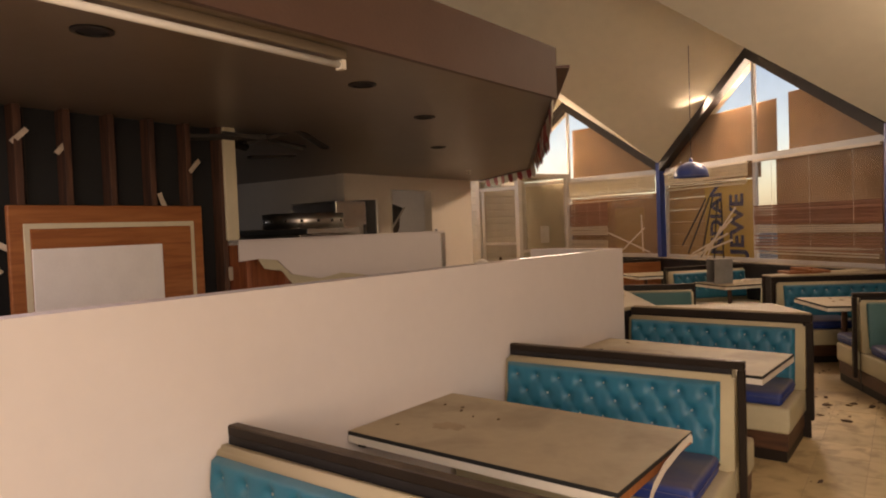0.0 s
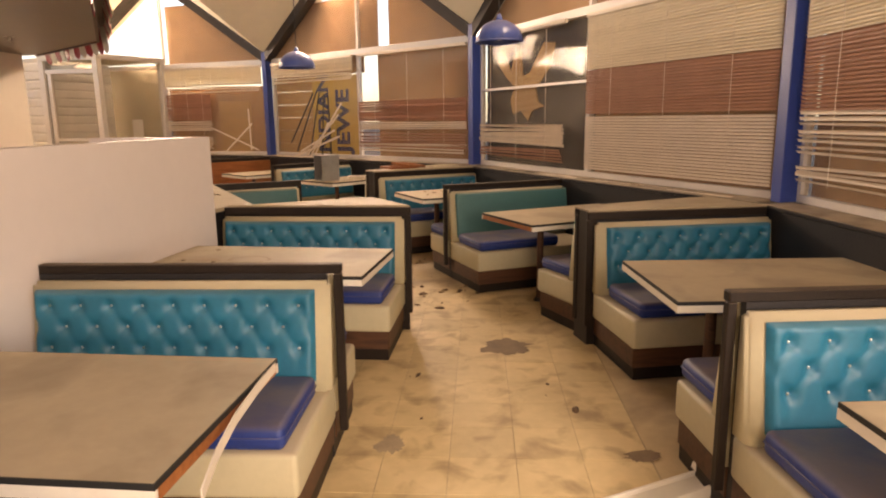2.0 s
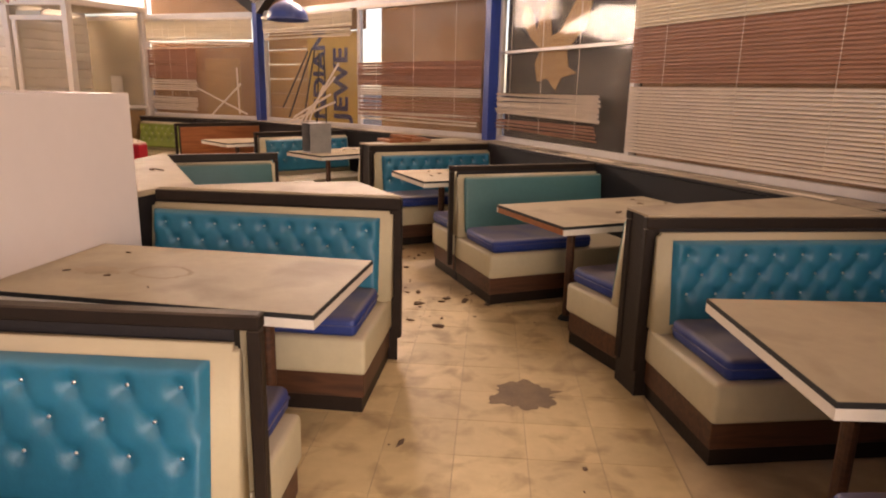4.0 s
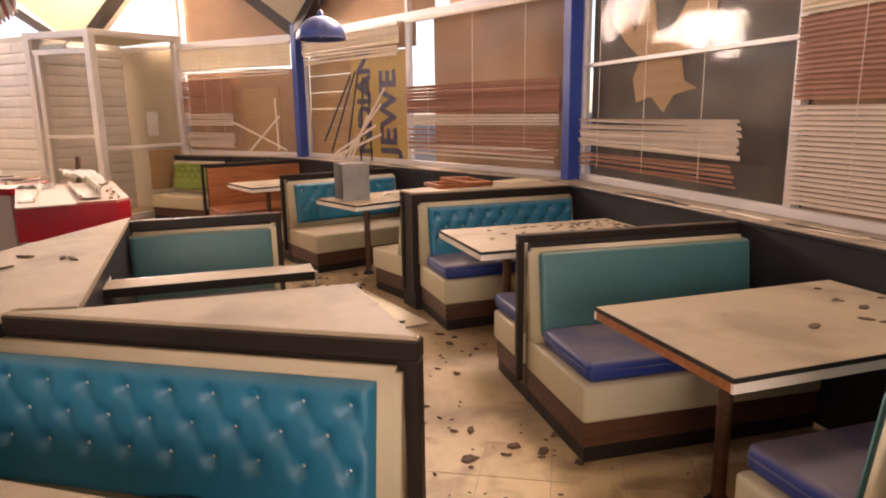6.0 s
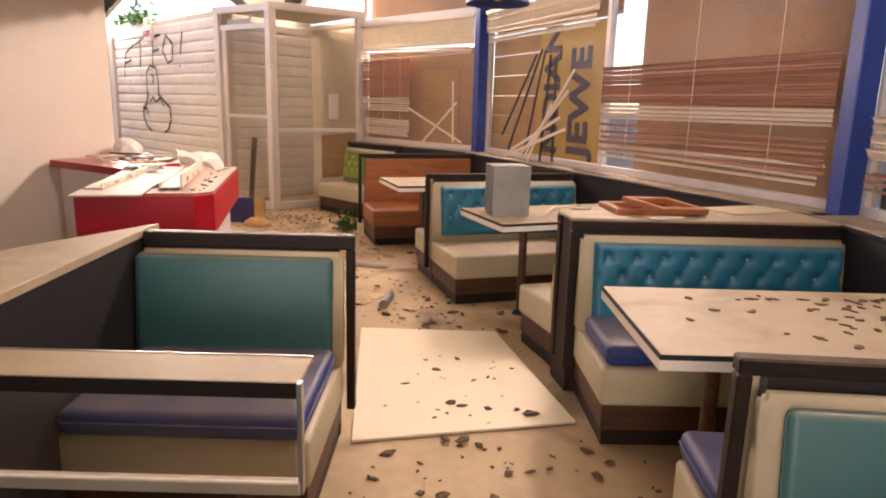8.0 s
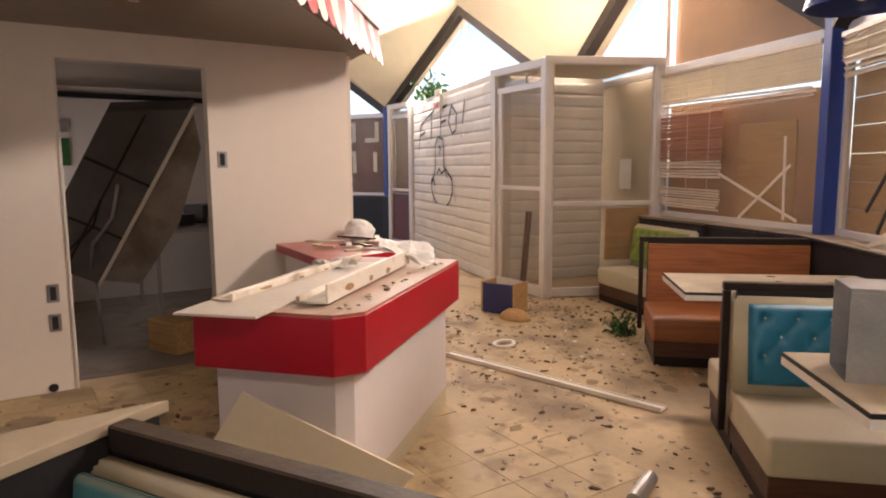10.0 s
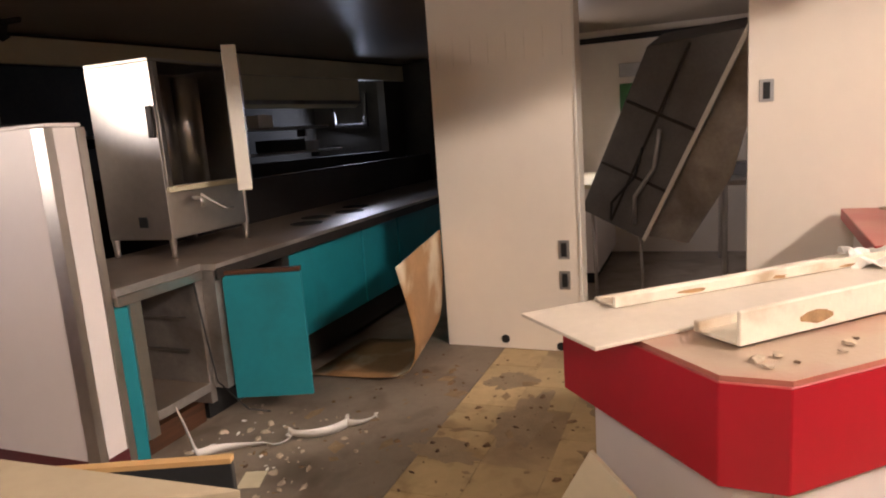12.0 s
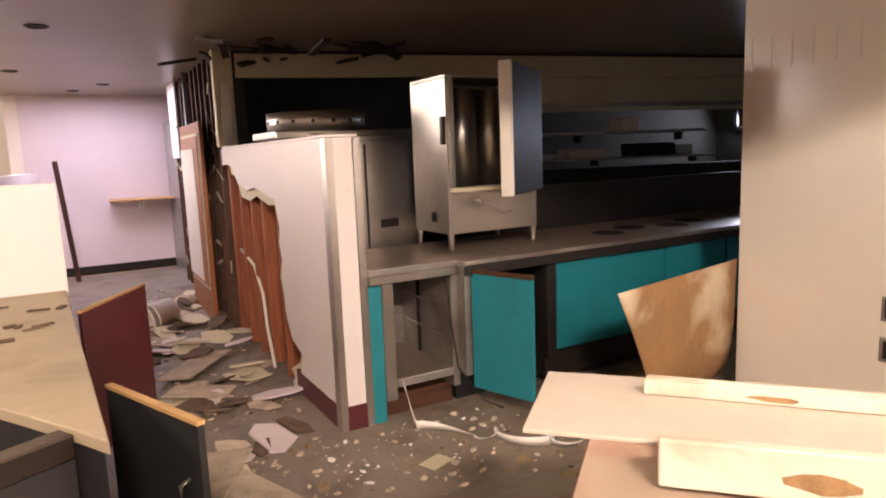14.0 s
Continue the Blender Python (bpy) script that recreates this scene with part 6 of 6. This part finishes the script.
hz = part("loose_hose", rod([(0.45, -0.1, 0.745), (0.6, 0.05, 0.76), (0.75, 0.12, 0.75), (0.9, 0.02, 0.74)], 0.010, 8), M_EDGEWHITE, None, "", True)
hz.matrix_world = TR5[1]
tagged(hz, "white loose hose lying on a table", "hose")


def picture_frame(m, w, d, label):
    f_ = thing("picture_frame", m, label, "frame", "frames on the divider")
    for a, b, c, e in ((-w / 2, w / 2, -d / 2, -d / 2 + 0.045), (-w / 2, w / 2, d / 2 - 0.045, d / 2), (-w / 2, -w / 2 + 0.045, -d / 2 + 0.045, d / 2 - 0.045), (w / 2 - 0.045, w / 2, -d / 2 + 0.045, d / 2 - 0.045)):
        part("frame_side", box(a, b, c, e, 0.0, 0.03, 0.004, 1), W_ORANGE, f_)
    return f_


picture_frame(pose(-0.70, 7.72, 0.931, 0, 0, 35), 0.40, 0.30, "orange wooden picture frame lying on the divider")
picture_frame(pose(-0.58, 7.66, 0.964, 6, 4, 62), 0.36, 0.28, "orange wooden picture frame lying on another")
ob = part("thin_board", box(-0.2, 0.2, -0.12, 0.12, 0, 0.008), M_CARD)
ob.matrix_world = pose(-0.22, 8.10, 0.931, 0, 0, 50)
tagged(ob, "thin cream board lying on the divider", "board")

# what is left of the small booth's table: a ledge with a clear front hanging from it
tb = thing("broken_table", along((-0.97, 5.285), (-1.80, 4.83))[0], "broken booth table with a clear front sheet and white rail", "table")
part("tabletop", box(0.0, 0.90, -0.085, 0.08, 0.800, 0.812, 0.002, 1), M_GLOSSTOP, tb, "glossy tan laminate strip")
part("back_edge", box(0.0, 0.90, -0.091, -0.0855, 0.796, 0.814), M_STEEL, tb)
part("front_edge", box(0.0, 0.90, 0.0805, 0.088, 0.775, 0.814), M_BLACKTRIM, tb, "dark front edge")
g = part("clear_sheet", box(0.012, 0.89, 0.080, 0.084, 0.558, 0.774), G_WINDOW, tb, "clear plastic sheet")
g.visible_shadow = False
part("rail", box(0.0, 0.90, 0.066, 0.098, 0.525, 0.558, 0.003, 1), M_EDGEWHITE, tb, "white bottom rail")
part("end_bar", box(-0.008, 0.004, 0.066, 0.094, 0.525, 0.814, 0.002, 1), M_STEEL, tb, "steel end bar")
part("leg", rod([(0.14, 0.082, 0.0), (0.14, 0.082, 0.525)], 0.022, 12), W_BROWN, tb, "round brown pedestal")
part("wall_bracket", box(0.86, 0.90, -0.06, 0.078, 0.60, 0.799), M_BLACK, tb)

# board lying on the aisle floor
ob = part("floor_board", prism([(-0.76, 6.945), (-1.55, 6.24), (-2.40, 7.48), (-1.62, 7.90)], 0.001, 0.013, 0.001), M_BOARD)
tagged(ob, "large cream hardboard sheet lying on the floor", "board")
for p_, q_, w_, h_, lab in (((0.45, 1.58), (1.28, 2.02), 0.15, 0.05, "cream light trough lying on the floor"), ((-4.98, 8.60), (-3.20, 9.00), 0.10, 0.03, "long cream trim strip lying on the floor")):
    m, L = along(p_, q_)
    bm = profile([(-w_ / 2, 0.001), (w_ / 2, 0.001), (w_ / 2, h_ * 0.6), (w_ / 2 - 0.012, h_ * 0.6), (w_ / 2 - 0.012, 0.012), (-w_ / 2 + 0.012, 0.012), (-w_ / 2 + 0.012, h_), (-w_ / 2, h_)], 0, L)
    ob = part("trim_strip", bm, M_EDGEWHITE)
    ob.matrix_world = m
    tagged(ob, lab, "strip", "strips on the floor")
ob = part("broken_end", box(-0.02, 0.02, -0.12, 0.12, 0.0, 0.20, 0.003, 1), M_EDGEWHITE)
ob.matrix_world = pose(1.29, 2.00, 0.0, 20, 0, 30)
tagged(ob, "broken cream end piece of a light trough", "strip")

# loose edge band hanging off a table
bm = bmesh.new()
pts = [(0.0, -0.38, 0.690), (-0.006, -0.20, 0.686), (-0.020, 0.0, 0.680), (-0.045, 0.18, 0.668), (-0.080, 0.34, 0.650)]
for (a, b) in zip(pts, pts[1:]):
    bm.faces.new([bm.verts.new(c) for c in (a, b, (b[0], b[1], b[2] + 0.034), (a[0], a[1], a[2] + 0.034))])
bmesh.ops.remove_doubles(bm, verts=bm.verts, dist=1e-4)
eb = part("loose_band", bm, M_EDGEWHITE, TL1[0], "white edge band hanging loose")
sol = eb.modifiers.new("thickness", "SOLIDIFY")
sol.thickness = 0.004


# thin grey rod added in place of the crack line down the half wall
ob = part("wall_crack_rod", rod([(-1.690, 3.30, 1.44), (-1.684, 3.36, 1.30), (-1.680, 3.46, 1.18), (-1.682, 3.52, 1.02), (-1.678, 3.62, 0.86), (-1.676, 3.66, 0.74)], 0.0014, 5), M_GALV, None, "", True)
tagged(ob, "thin grey rod standing in for a crack line in the half wall", "wire")

# stains with their own shape on tables and floor
def blot(name, m, rx, ry, mat, label, category, seed, ring=False, n=72, lift=0.0008):
    bm = bmesh.new()
    o_ = []
    for k in range(n):
        a = 2 * math.pi * k / n
        w_ = 0.35 if ring else 1.0
        q = 1 + w_ * 0.6 * noise.noise(Vector((math.cos(a) * 1.3 + seed * 9, math.sin(a) * 1.3, seed))) + w_ * 0.35 * noise.noise(Vector((math.cos(a) * 5 + seed * 9, math.sin(a) * 5, seed)))
        o_.append((rx * q * math.cos(a), ry * q * math.sin(a)))
    if ring:
        a_ = [bm.verts.new((x, y, lift)) for x, y in o_]
        b_ = [bm.verts.new((x * 0.84, y * 0.84, lift)) for x, y in o_]
        for k in range(n):
            j = (k + 1) % n
            bm.faces.new((a_[k], a_[j], b_[j], b_[k]))
    else:
        bm.faces.new([bm.verts.new((x, y, lift)) for x, y in o_])
    ob = part(name, bm, mat)
    ob.matrix_world = m
    return tagged(ob, label, category, "", "stuff")


M_STAIN = material("brown_stain", (0.17, 0.11, 0.06), 0.7, var=0.35, scale=9)
M_FAINT = material("faint_stain", (0.31, 0.235, 0.15), 0.65, var=0.25, scale=9)
blot("table_stain", on(TL2[1], 0.78, 0.02, 0.731), 0.13, 0.09, M_FAINT, "dried ring stain on the table", "stain", 1, True)
blot("table_stain", on(TL2[1], 1.05, 0.05, 0.731), 0.10, 0.05, M_FAINT, "faint dried stain on the table", "stain", 2)
blot("table_stain", on(TL1[1], 0.95, 0.1, 0.731), 0.09, 0.05, M_FAINT, "faint dried stain on the table", "stain", 3)
blot("floor_stain", pose(0.49, 3.72, 0.0012, 0, 0, 20), 0.16, 0.13, M_STAIN, "dark dried spill on the floor", "stain", 4)
blot("floor_stain", pose(1.05, 2.25, 0.0012, 0, 0, 20), 0.10, 0.05, M_STAIN, "dark dried spill on the floor", "stain", 5)
blot("floor_stain", pose(-0.12, 2.32, 0.0012), 0.06, 0.10, M_FAINT, "faint brown spill on the floor", "stain", 6)
blot("floor_stain", pose(-0.86, 5.98, 0.0012), 0.10, 0.07, M_FAINT, "faint brown spill on the floor", "stain", 7)
for k, (x, y, a, b) in enumerate(((-4.7, 5.9, 0.30, 0.12), (-4.95, 6.3, 0.2, 0.12), (-4.3, 5.6, 0.16, 0.1), (-5.2, 5.7, 0.15, 0.12))):
    blot("floor_stain", pose(x, y, 0.0012, 0, 0, 40 * k), a, b, M_FAINT, "dark dried spill on the tiles", "stain", 8 + k)

# upturned chair seat by the entrance
ch = thing("drawer_box", pose(-5.98, 9.98, 0, 0, 0, 20), "broken blue and orange wooden drawer box", "box")
part("side", box(-0.20, -0.18, -0.14, 0.14, 0, 0.32, 0.004, 1), W_PLY, ch)
part("side", box(0.18, 0.20, -0.14, 0.14, 0, 0.32, 0.004, 1), W_PLY, ch)
part("front", box(-0.18, 0.18, -0.14, -0.12, 0, 0.31, 0.004, 1), M_BLUELETTER, ch, "dark blue front")
part("bottom", box(-0.18, 0.18, -0.12, 0.13, 0, 0.02), W_PLY, ch)
bm = lathe([(0.0, 0.10), (0.10, 0.085), (0.17, 0.04), (0.19, 0.0), (0.0, 0.0)], 20)
ob = part("orange_shell", bm, W_PLY, None, "", True)
ob.matrix_world = pose(-5.66, 9.86, 0, 0, 0, 0) @ Matrix.Diagonal((1.0, 0.7, 1.0, 1))
tagged(ob, "orange rounded wooden shell on the floor", "shell")
rgf = part("white_ring", lathe([(0.07, 0.0), (0.10, 0.0), (0.10, 0.02), (0.07, 0.02), (0.07, 0.0)], 24), M_EDGEWHITE)
rgf.matrix_world = pose(-4.95, 9.15, 0.001, 6, 0, 0)
tagged(rgf, "white plastic ring on the floor", "ring")
cyl = part("metal_tube", rod([(0, 0, 0.035), (0.03, 0.26, 0.035)], 0.035, 14), M_GALV)
cyl.matrix_world = pose(-2.52, 7.92, 0, 0, 0, 30)
tagged(cyl, "short grey metal tube on the floor", "tube")
mpst = part("dark_post", box(-0.03, 0.03, -0.03, 0.03, 0, 0.95, 0.003, 1), W_BROWN)
mpst.matrix_world = pose(-7.0, 11.1, 0, 0, 5, 20)
tagged(mpst, "dark wooden post leaning behind the glass door", "post")

# paper ribbon on the kitchen floor
bm = bmesh.new()
prev = None
for k in range(121):
    q = k / 120
    curl = 0.0 if q < 0.3 else min(1.0, (q - 0.3) * 4)
    a_ = q * 30
    cx_, cy_ = -3.90 - 0.66 * q, 4.40 + 0.80 * q
    z_ = 0.26 * max(0.0, 1 - q * 9) + 0.002 + 0.03 * curl * (0.5 + 0.5 * math.sin(a_ * 0.5))
    x_ = cx_ + 0.055 * curl * math.cos(a_) + 0.03 * math.sin(q * 14)
    y_ = cy_ + 0.050 * curl * math.sin(a_) + 0.03 * math.cos(q * 17)
    tip_ = 0.6 + 0.5 * math.sin(q * 11)
    a = bm.verts.new((x_, y_, z_))
    b = bm.verts.new((x_ + 0.035 * (1 - tip_ * 0.6), y_ + 0.035 * (1 - tip_ * 0.6), z_ + 0.045 * tip_ + 0.010))
    if prev:
        bm.faces.new((prev[0], a, b, prev[1]))
    prev = (a, b)
ob = part("paper_ribbon", bm, M_PAPER, None, "", True)
sol = ob.modifiers.new("thickness", "SOLIDIFY")
sol.thickness = 0.002
tagged(ob, "white paper ribbon curling over the kitchen floor", "paper")
ob = part("printed_card", box(-0.07, 0.07, -0.05, 0.05, 0.001, 0.004), M_CARD)
ob.matrix_world = pose(-3.85, 4.86, 0, 0, 0, 20)
tagged(ob, "small pinkish card on the kitchen floor", "card")

# bucket and rubble in the passage
bk = thing("bucket", pose(-3.15, 0.95, 0.12, 0, 96, 35), "white plastic bucket lying on its side", "bucket")
part("body", lathe([(0.0, 0.0), (0.115, 0.0), (0.145, 0.34), (0.152, 0.34), (0.152, 0.31), (0.14, 0.31), (0.11, 0.005), (0.0, 0.005)], 28), M_EDGEWHITE, bk, "", True)
part("band", lathe([(0.142, 0.25), (0.150, 0.25), (0.152, 0.27), (0.144, 0.27)], 28), M_EDGEWHITE, bk, "", True)
rr = random.Random(77)
for k in range(64):
    w_, d_ = rr.uniform(0.06, 0.24), rr.uniform(0.05, 0.16)
    n_ = rr.randint(5, 8)
    pts = [(w_ * rr.uniform(0.6, 1.0) * math.cos(2 * math.pi * q / n_), d_ * rr.uniform(0.6, 1.0) * math.sin(2 * math.pi * q / n_)) for q in range(n_)]
    bm = prism(pts, 0.0, rr.uniform(0.008, 0.016))
    y = rr.uniform(-0.2, 4.4)
    x = rr.uniform(-3.55, -2.75) if y < 2.9 else rr.uniform(-3.45, -2.85)
    near_wall = max(0, (-x - 2.9)) * 0.22 * (1 if y < 2.6 else 0.2)
    ob = part("plaster_slab", bm, (M_CHIP, M_PINKWALL, M_CARD, M_DEBRIS)[k % 4])
    ob.matrix_world = pose(x, y, 0.002 + near_wall * rr.random(), rr.uniform(-14, 14), rr.uniform(-14, 14) if near_wall else 0, rr.uniform(0, 180))
    tagged(ob, "broken piece of wall plaster on the floor", "rubble", "plaster pieces")
for p_, q_ in (((-3.3, 2.3), (-2.9, 2.9)), ((-3.2, 3.3), (-2.85, 3.1)), ((-2.9, 4.5), (-3.1, 5.1)), ((-3.0, 4.2), (-2.75, 4.7))):
    m, L = along(p_, q_)
    ob = part("plaster_slab", box(0, L, -0.12, 0.12, 0.0, 0.012, 0.002, 1), M_CHIP)
    ob.matrix_world = m @ pose(0, 0, 0.02, 3, -2, 0)
    tagged(ob, "broken piece of wall plaster on the floor", "rubble", "plaster pieces")


def scatter(name, count, region, size, mat, label, seed, flat=0.25, z=0.0):
    """one mesh of small uneven flakes over plan boxes (x0, x1, y0, y1, weight)"""
    r = random.Random(seed)
    bm = bmesh.new()
    tot = sum(g[4] for g in region)
    for k in range(count):
        t = r.uniform(0, tot)
        for g in region:
            t -= g[4]
            if t <= 0:
                break
        c = Vector((r.uniform(g[0], g[1]), r.uniform(g[2], g[3]), z + 0.0015))
        s_ = size * (0.35 + 1.5 * r.random() ** 3)
        a0 = r.uniform(0, 6.28)
        n_ = r.randint(4, 6)
        st_ = r.uniform(0.35, 0.8)
        lo, hi = [], []
        for q in range(n_):
            a = 2 * math.pi * q / n_
            x, y = s_ * r.uniform(0.6, 1) * math.cos(a), s_ * st_ * r.uniform(0.6, 1) * math.sin(a)
            x, y = x * math.cos(a0) - y * math.sin(a0), x * math.sin(a0) + y * math.cos(a0)
            lo.append(bm.verts.new(c + Vector((x, y, 0))))
            hi.append(bm.verts.new(c + Vector((x * 0.7, y * 0.7, s_ * flat * r.uniform(0.3, 1)))))
        bm.faces.new(hi)
        for q in range(n_):
            j = (q + 1) % n_
            bm.faces.new((lo[q], lo[j], hi[j], hi[q]))
    ob = part(name, bm, mat)
    return tagged(ob, label, "debris", "", "stuff")


AISLE = [(-0.15, 0.95, -0.5, 4.2, 0.8), (-0.5, 0.3, 4.6, 5.4, 1.0), (-1.4, -0.3, 5.3, 6.9, 3.6), (-2.3, -1.0, 7.6, 8.4, 2.2), (-3.4, -2.0, 7.6, 8.6, 2.0), (-6.0, -3.0, 8.2, 10.6, 2.5)]
scatter("leaf_debris", 330, AISLE, 0.034, M_DEBRIS, "dark dry leaves and flakes on the floor", 1)
scatter("board_flakes", 34, [(-1.75, -1.15, 6.55, 7.55, 1), (-1.45, -0.95, 6.45, 6.95, 1)], 0.03, M_DEBRIS, "dark flakes on the fallen hardboard sheet", 21, z=0.013)
scatter("pale_rubble", 900, [(-6.6, -3.4, 8.2, 10.7, 5), (-3.4, -2.0, 7.7, 8.8, 2), (-3.5, -2.7, -1.0, 4.4, 5), (-4.6, -3.0, 4.3, 5.2, 2)], 0.022, M_CHIP, "pale plaster crumbs on the floor", 2, 0.4)
scatter("dark_crumbs", 480, [(-6.4, -3.4, 8.2, 10.7, 5), (-5.6, -3.2, 4.7, 7.6, 5), (-3.5, -2.6, -1.0, 4.4, 4), (-1.0, 0.8, 4.6, 6.0, 0.6)], 0.013, M_DEBRIS, "dark crumbs of dirt on the floor", 3, 0.4)
M_SOIL = material("brown_rubble", (0.20, 0.13, 0.07), 0.9, var=0.4, scale=20)
scatter("brown_rubble", 1400, [(-6.6, -3.4, 8.0, 10.8, 5), (-6.4, -5.0, 10.0, 11.9, 3), (-3.5, -2.7, -1.0, 4.4, 2), (-5.6, -3.2, 4.7, 7.6, 2)], 0.02, M_SOIL, "brown splinters and dirt on the floor", 11, 0.45)
M_DIRT = material("floor_dirt", (0.30, 0.215, 0.125), 0.9, var=0.35, scale=12)
scatter("floor_dirt", 500, [(-6.4, -3.4, 8.0, 10.7, 5), (-5.4, -3.0, 4.7, 7.4, 3)], 0.055, M_DIRT, "thin brown dirt patches on the floor", 12, 0.02)
scatter("paper_scraps", 110, [(-4.4, -3.4, 4.3, 4.9, 3), (-5.6, -3.8, 8.4, 10.2, 2)], 0.024, M_PAPER, "white paper scraps on the floor", 4, 0.15)


def table_flakes(tbl, count, x0, x1, seed, size=0.03):
    r = random.Random(seed)
    for k in range(count):
        n_ = r.randint(4, 6)
        s_ = size * r.uniform(0.4, 1.3)
        pts = [(s_ * r.uniform(.6, 1) * math.cos(2 * math.pi * q / n_), s_ * 0.5 * r.uniform(.6, 1) * math.sin(2 * math.pi * q / n_)) for q in range(n_)]
        ob = part("dark_flake", prism(pts, 0.0, 0.004), M_DEBRIS)
        ob.matrix_world = on(tbl[1], min(tbl[2] - 0.06, x0 + (x1 - x0) * math.sqrt(r.random())), r.uniform(-0.3, 0.3), 0.7305, r.uniform(0, 180))
        tagged(ob, "dark flake lying on a dusty table", "flake", "flakes on the tables")


table_flakes(TR4, 70, 0.1, 1.3, 1)
table_flakes(TR3, 16, 0.5, 1.3, 2, 0.04)
table_flakes(TR5, 10, 0.3, 1.2, 3)
table_flakes(TL1, 6, 0.3, 1.2, 4, 0.02)
table_flakes(TR6, 12, 0.2, 1.2, 5)
table_flakes(TL2, 4, 0.3, 1.2, 6, 0.015)

# ---- floor tiles ----
gr_ = part("floor_bedding", box(-1.06, 1.09, -1.46, 5.26, -0.0038, -0.0030), M_FLOOR_JOINT)
tagged(gr_, "dark joints between the floor tiles", "floor", "", "structure")
tile_bm = box(-0.1512, 0.1512, -0.1512, 0.1512, -0.0028, 0.0, 0.0006, 1)
tile_me = bpy.data.meshes.new("tile")
tile_bm.to_mesh(tile_me)
tile_bm.free()
tile_me.materials.append(M_TILE)
tr_ = random.Random(9)
for i in range(7):
    for j in range(22):
        o = new("tile", tile_me)
        o.parent = floor
        o.location = (-0.90 + 0.305 * i, -1.3 + 0.305 * j, tr_.uniform(-0.0006, 0.0006))
for i in range(10):
    for j in range(12):
        x, y = -5.6 + 0.305 * i, 5.655 + 0.305 * j
        if y > 7.3 + (x + 5.6) * 0.4 or tr_.random() < 0.06:
            continue
        o = new("tile", tile_me)
        o.parent = floor
        o.location = (x, y, tr_.uniform(-0.0006, 0.0006))

# ---- blocks of the painted walls ----
bl_bm = profile([(0.02, -0.074), (-0.008, -0.074), (-0.018, -0.066), (-0.023, -0.045), (-0.024, 0.03), (-0.020, 0.056), (-0.010, 0.070), (0.02, 0.072)], -0.202, 0.202)
bl_me = bpy.data.meshes.new("brick")
bl_bm.to_mesh(bl_me)
bl_bm.free()
bl_me.materials.append(M_WHITEBRICK)
for host, L, sx in ((wbrick, Lbrick, 1), (wret, Lret, 1)):
    for r_ in range(17):
        z = 0.078 + 0.152 * r_
        n_ = max(1, round(L / 0.405))
        step = L / n_
        for k in range(n_):
            o = new("brick", bl_me)
            o.parent = host
            o.matrix_local = Matrix.Translation((step * (k + 0.5), 0.006 * (0.5 - tr_.random()), z + 0.006 * (0.5 - tr_.random()))) @ Matrix.Rotation(radians(tr_.uniform(-0.8, 0.8)), 4, "Y") @ Matrix.Diagonal((step / 0.404, 1, 1, 1))
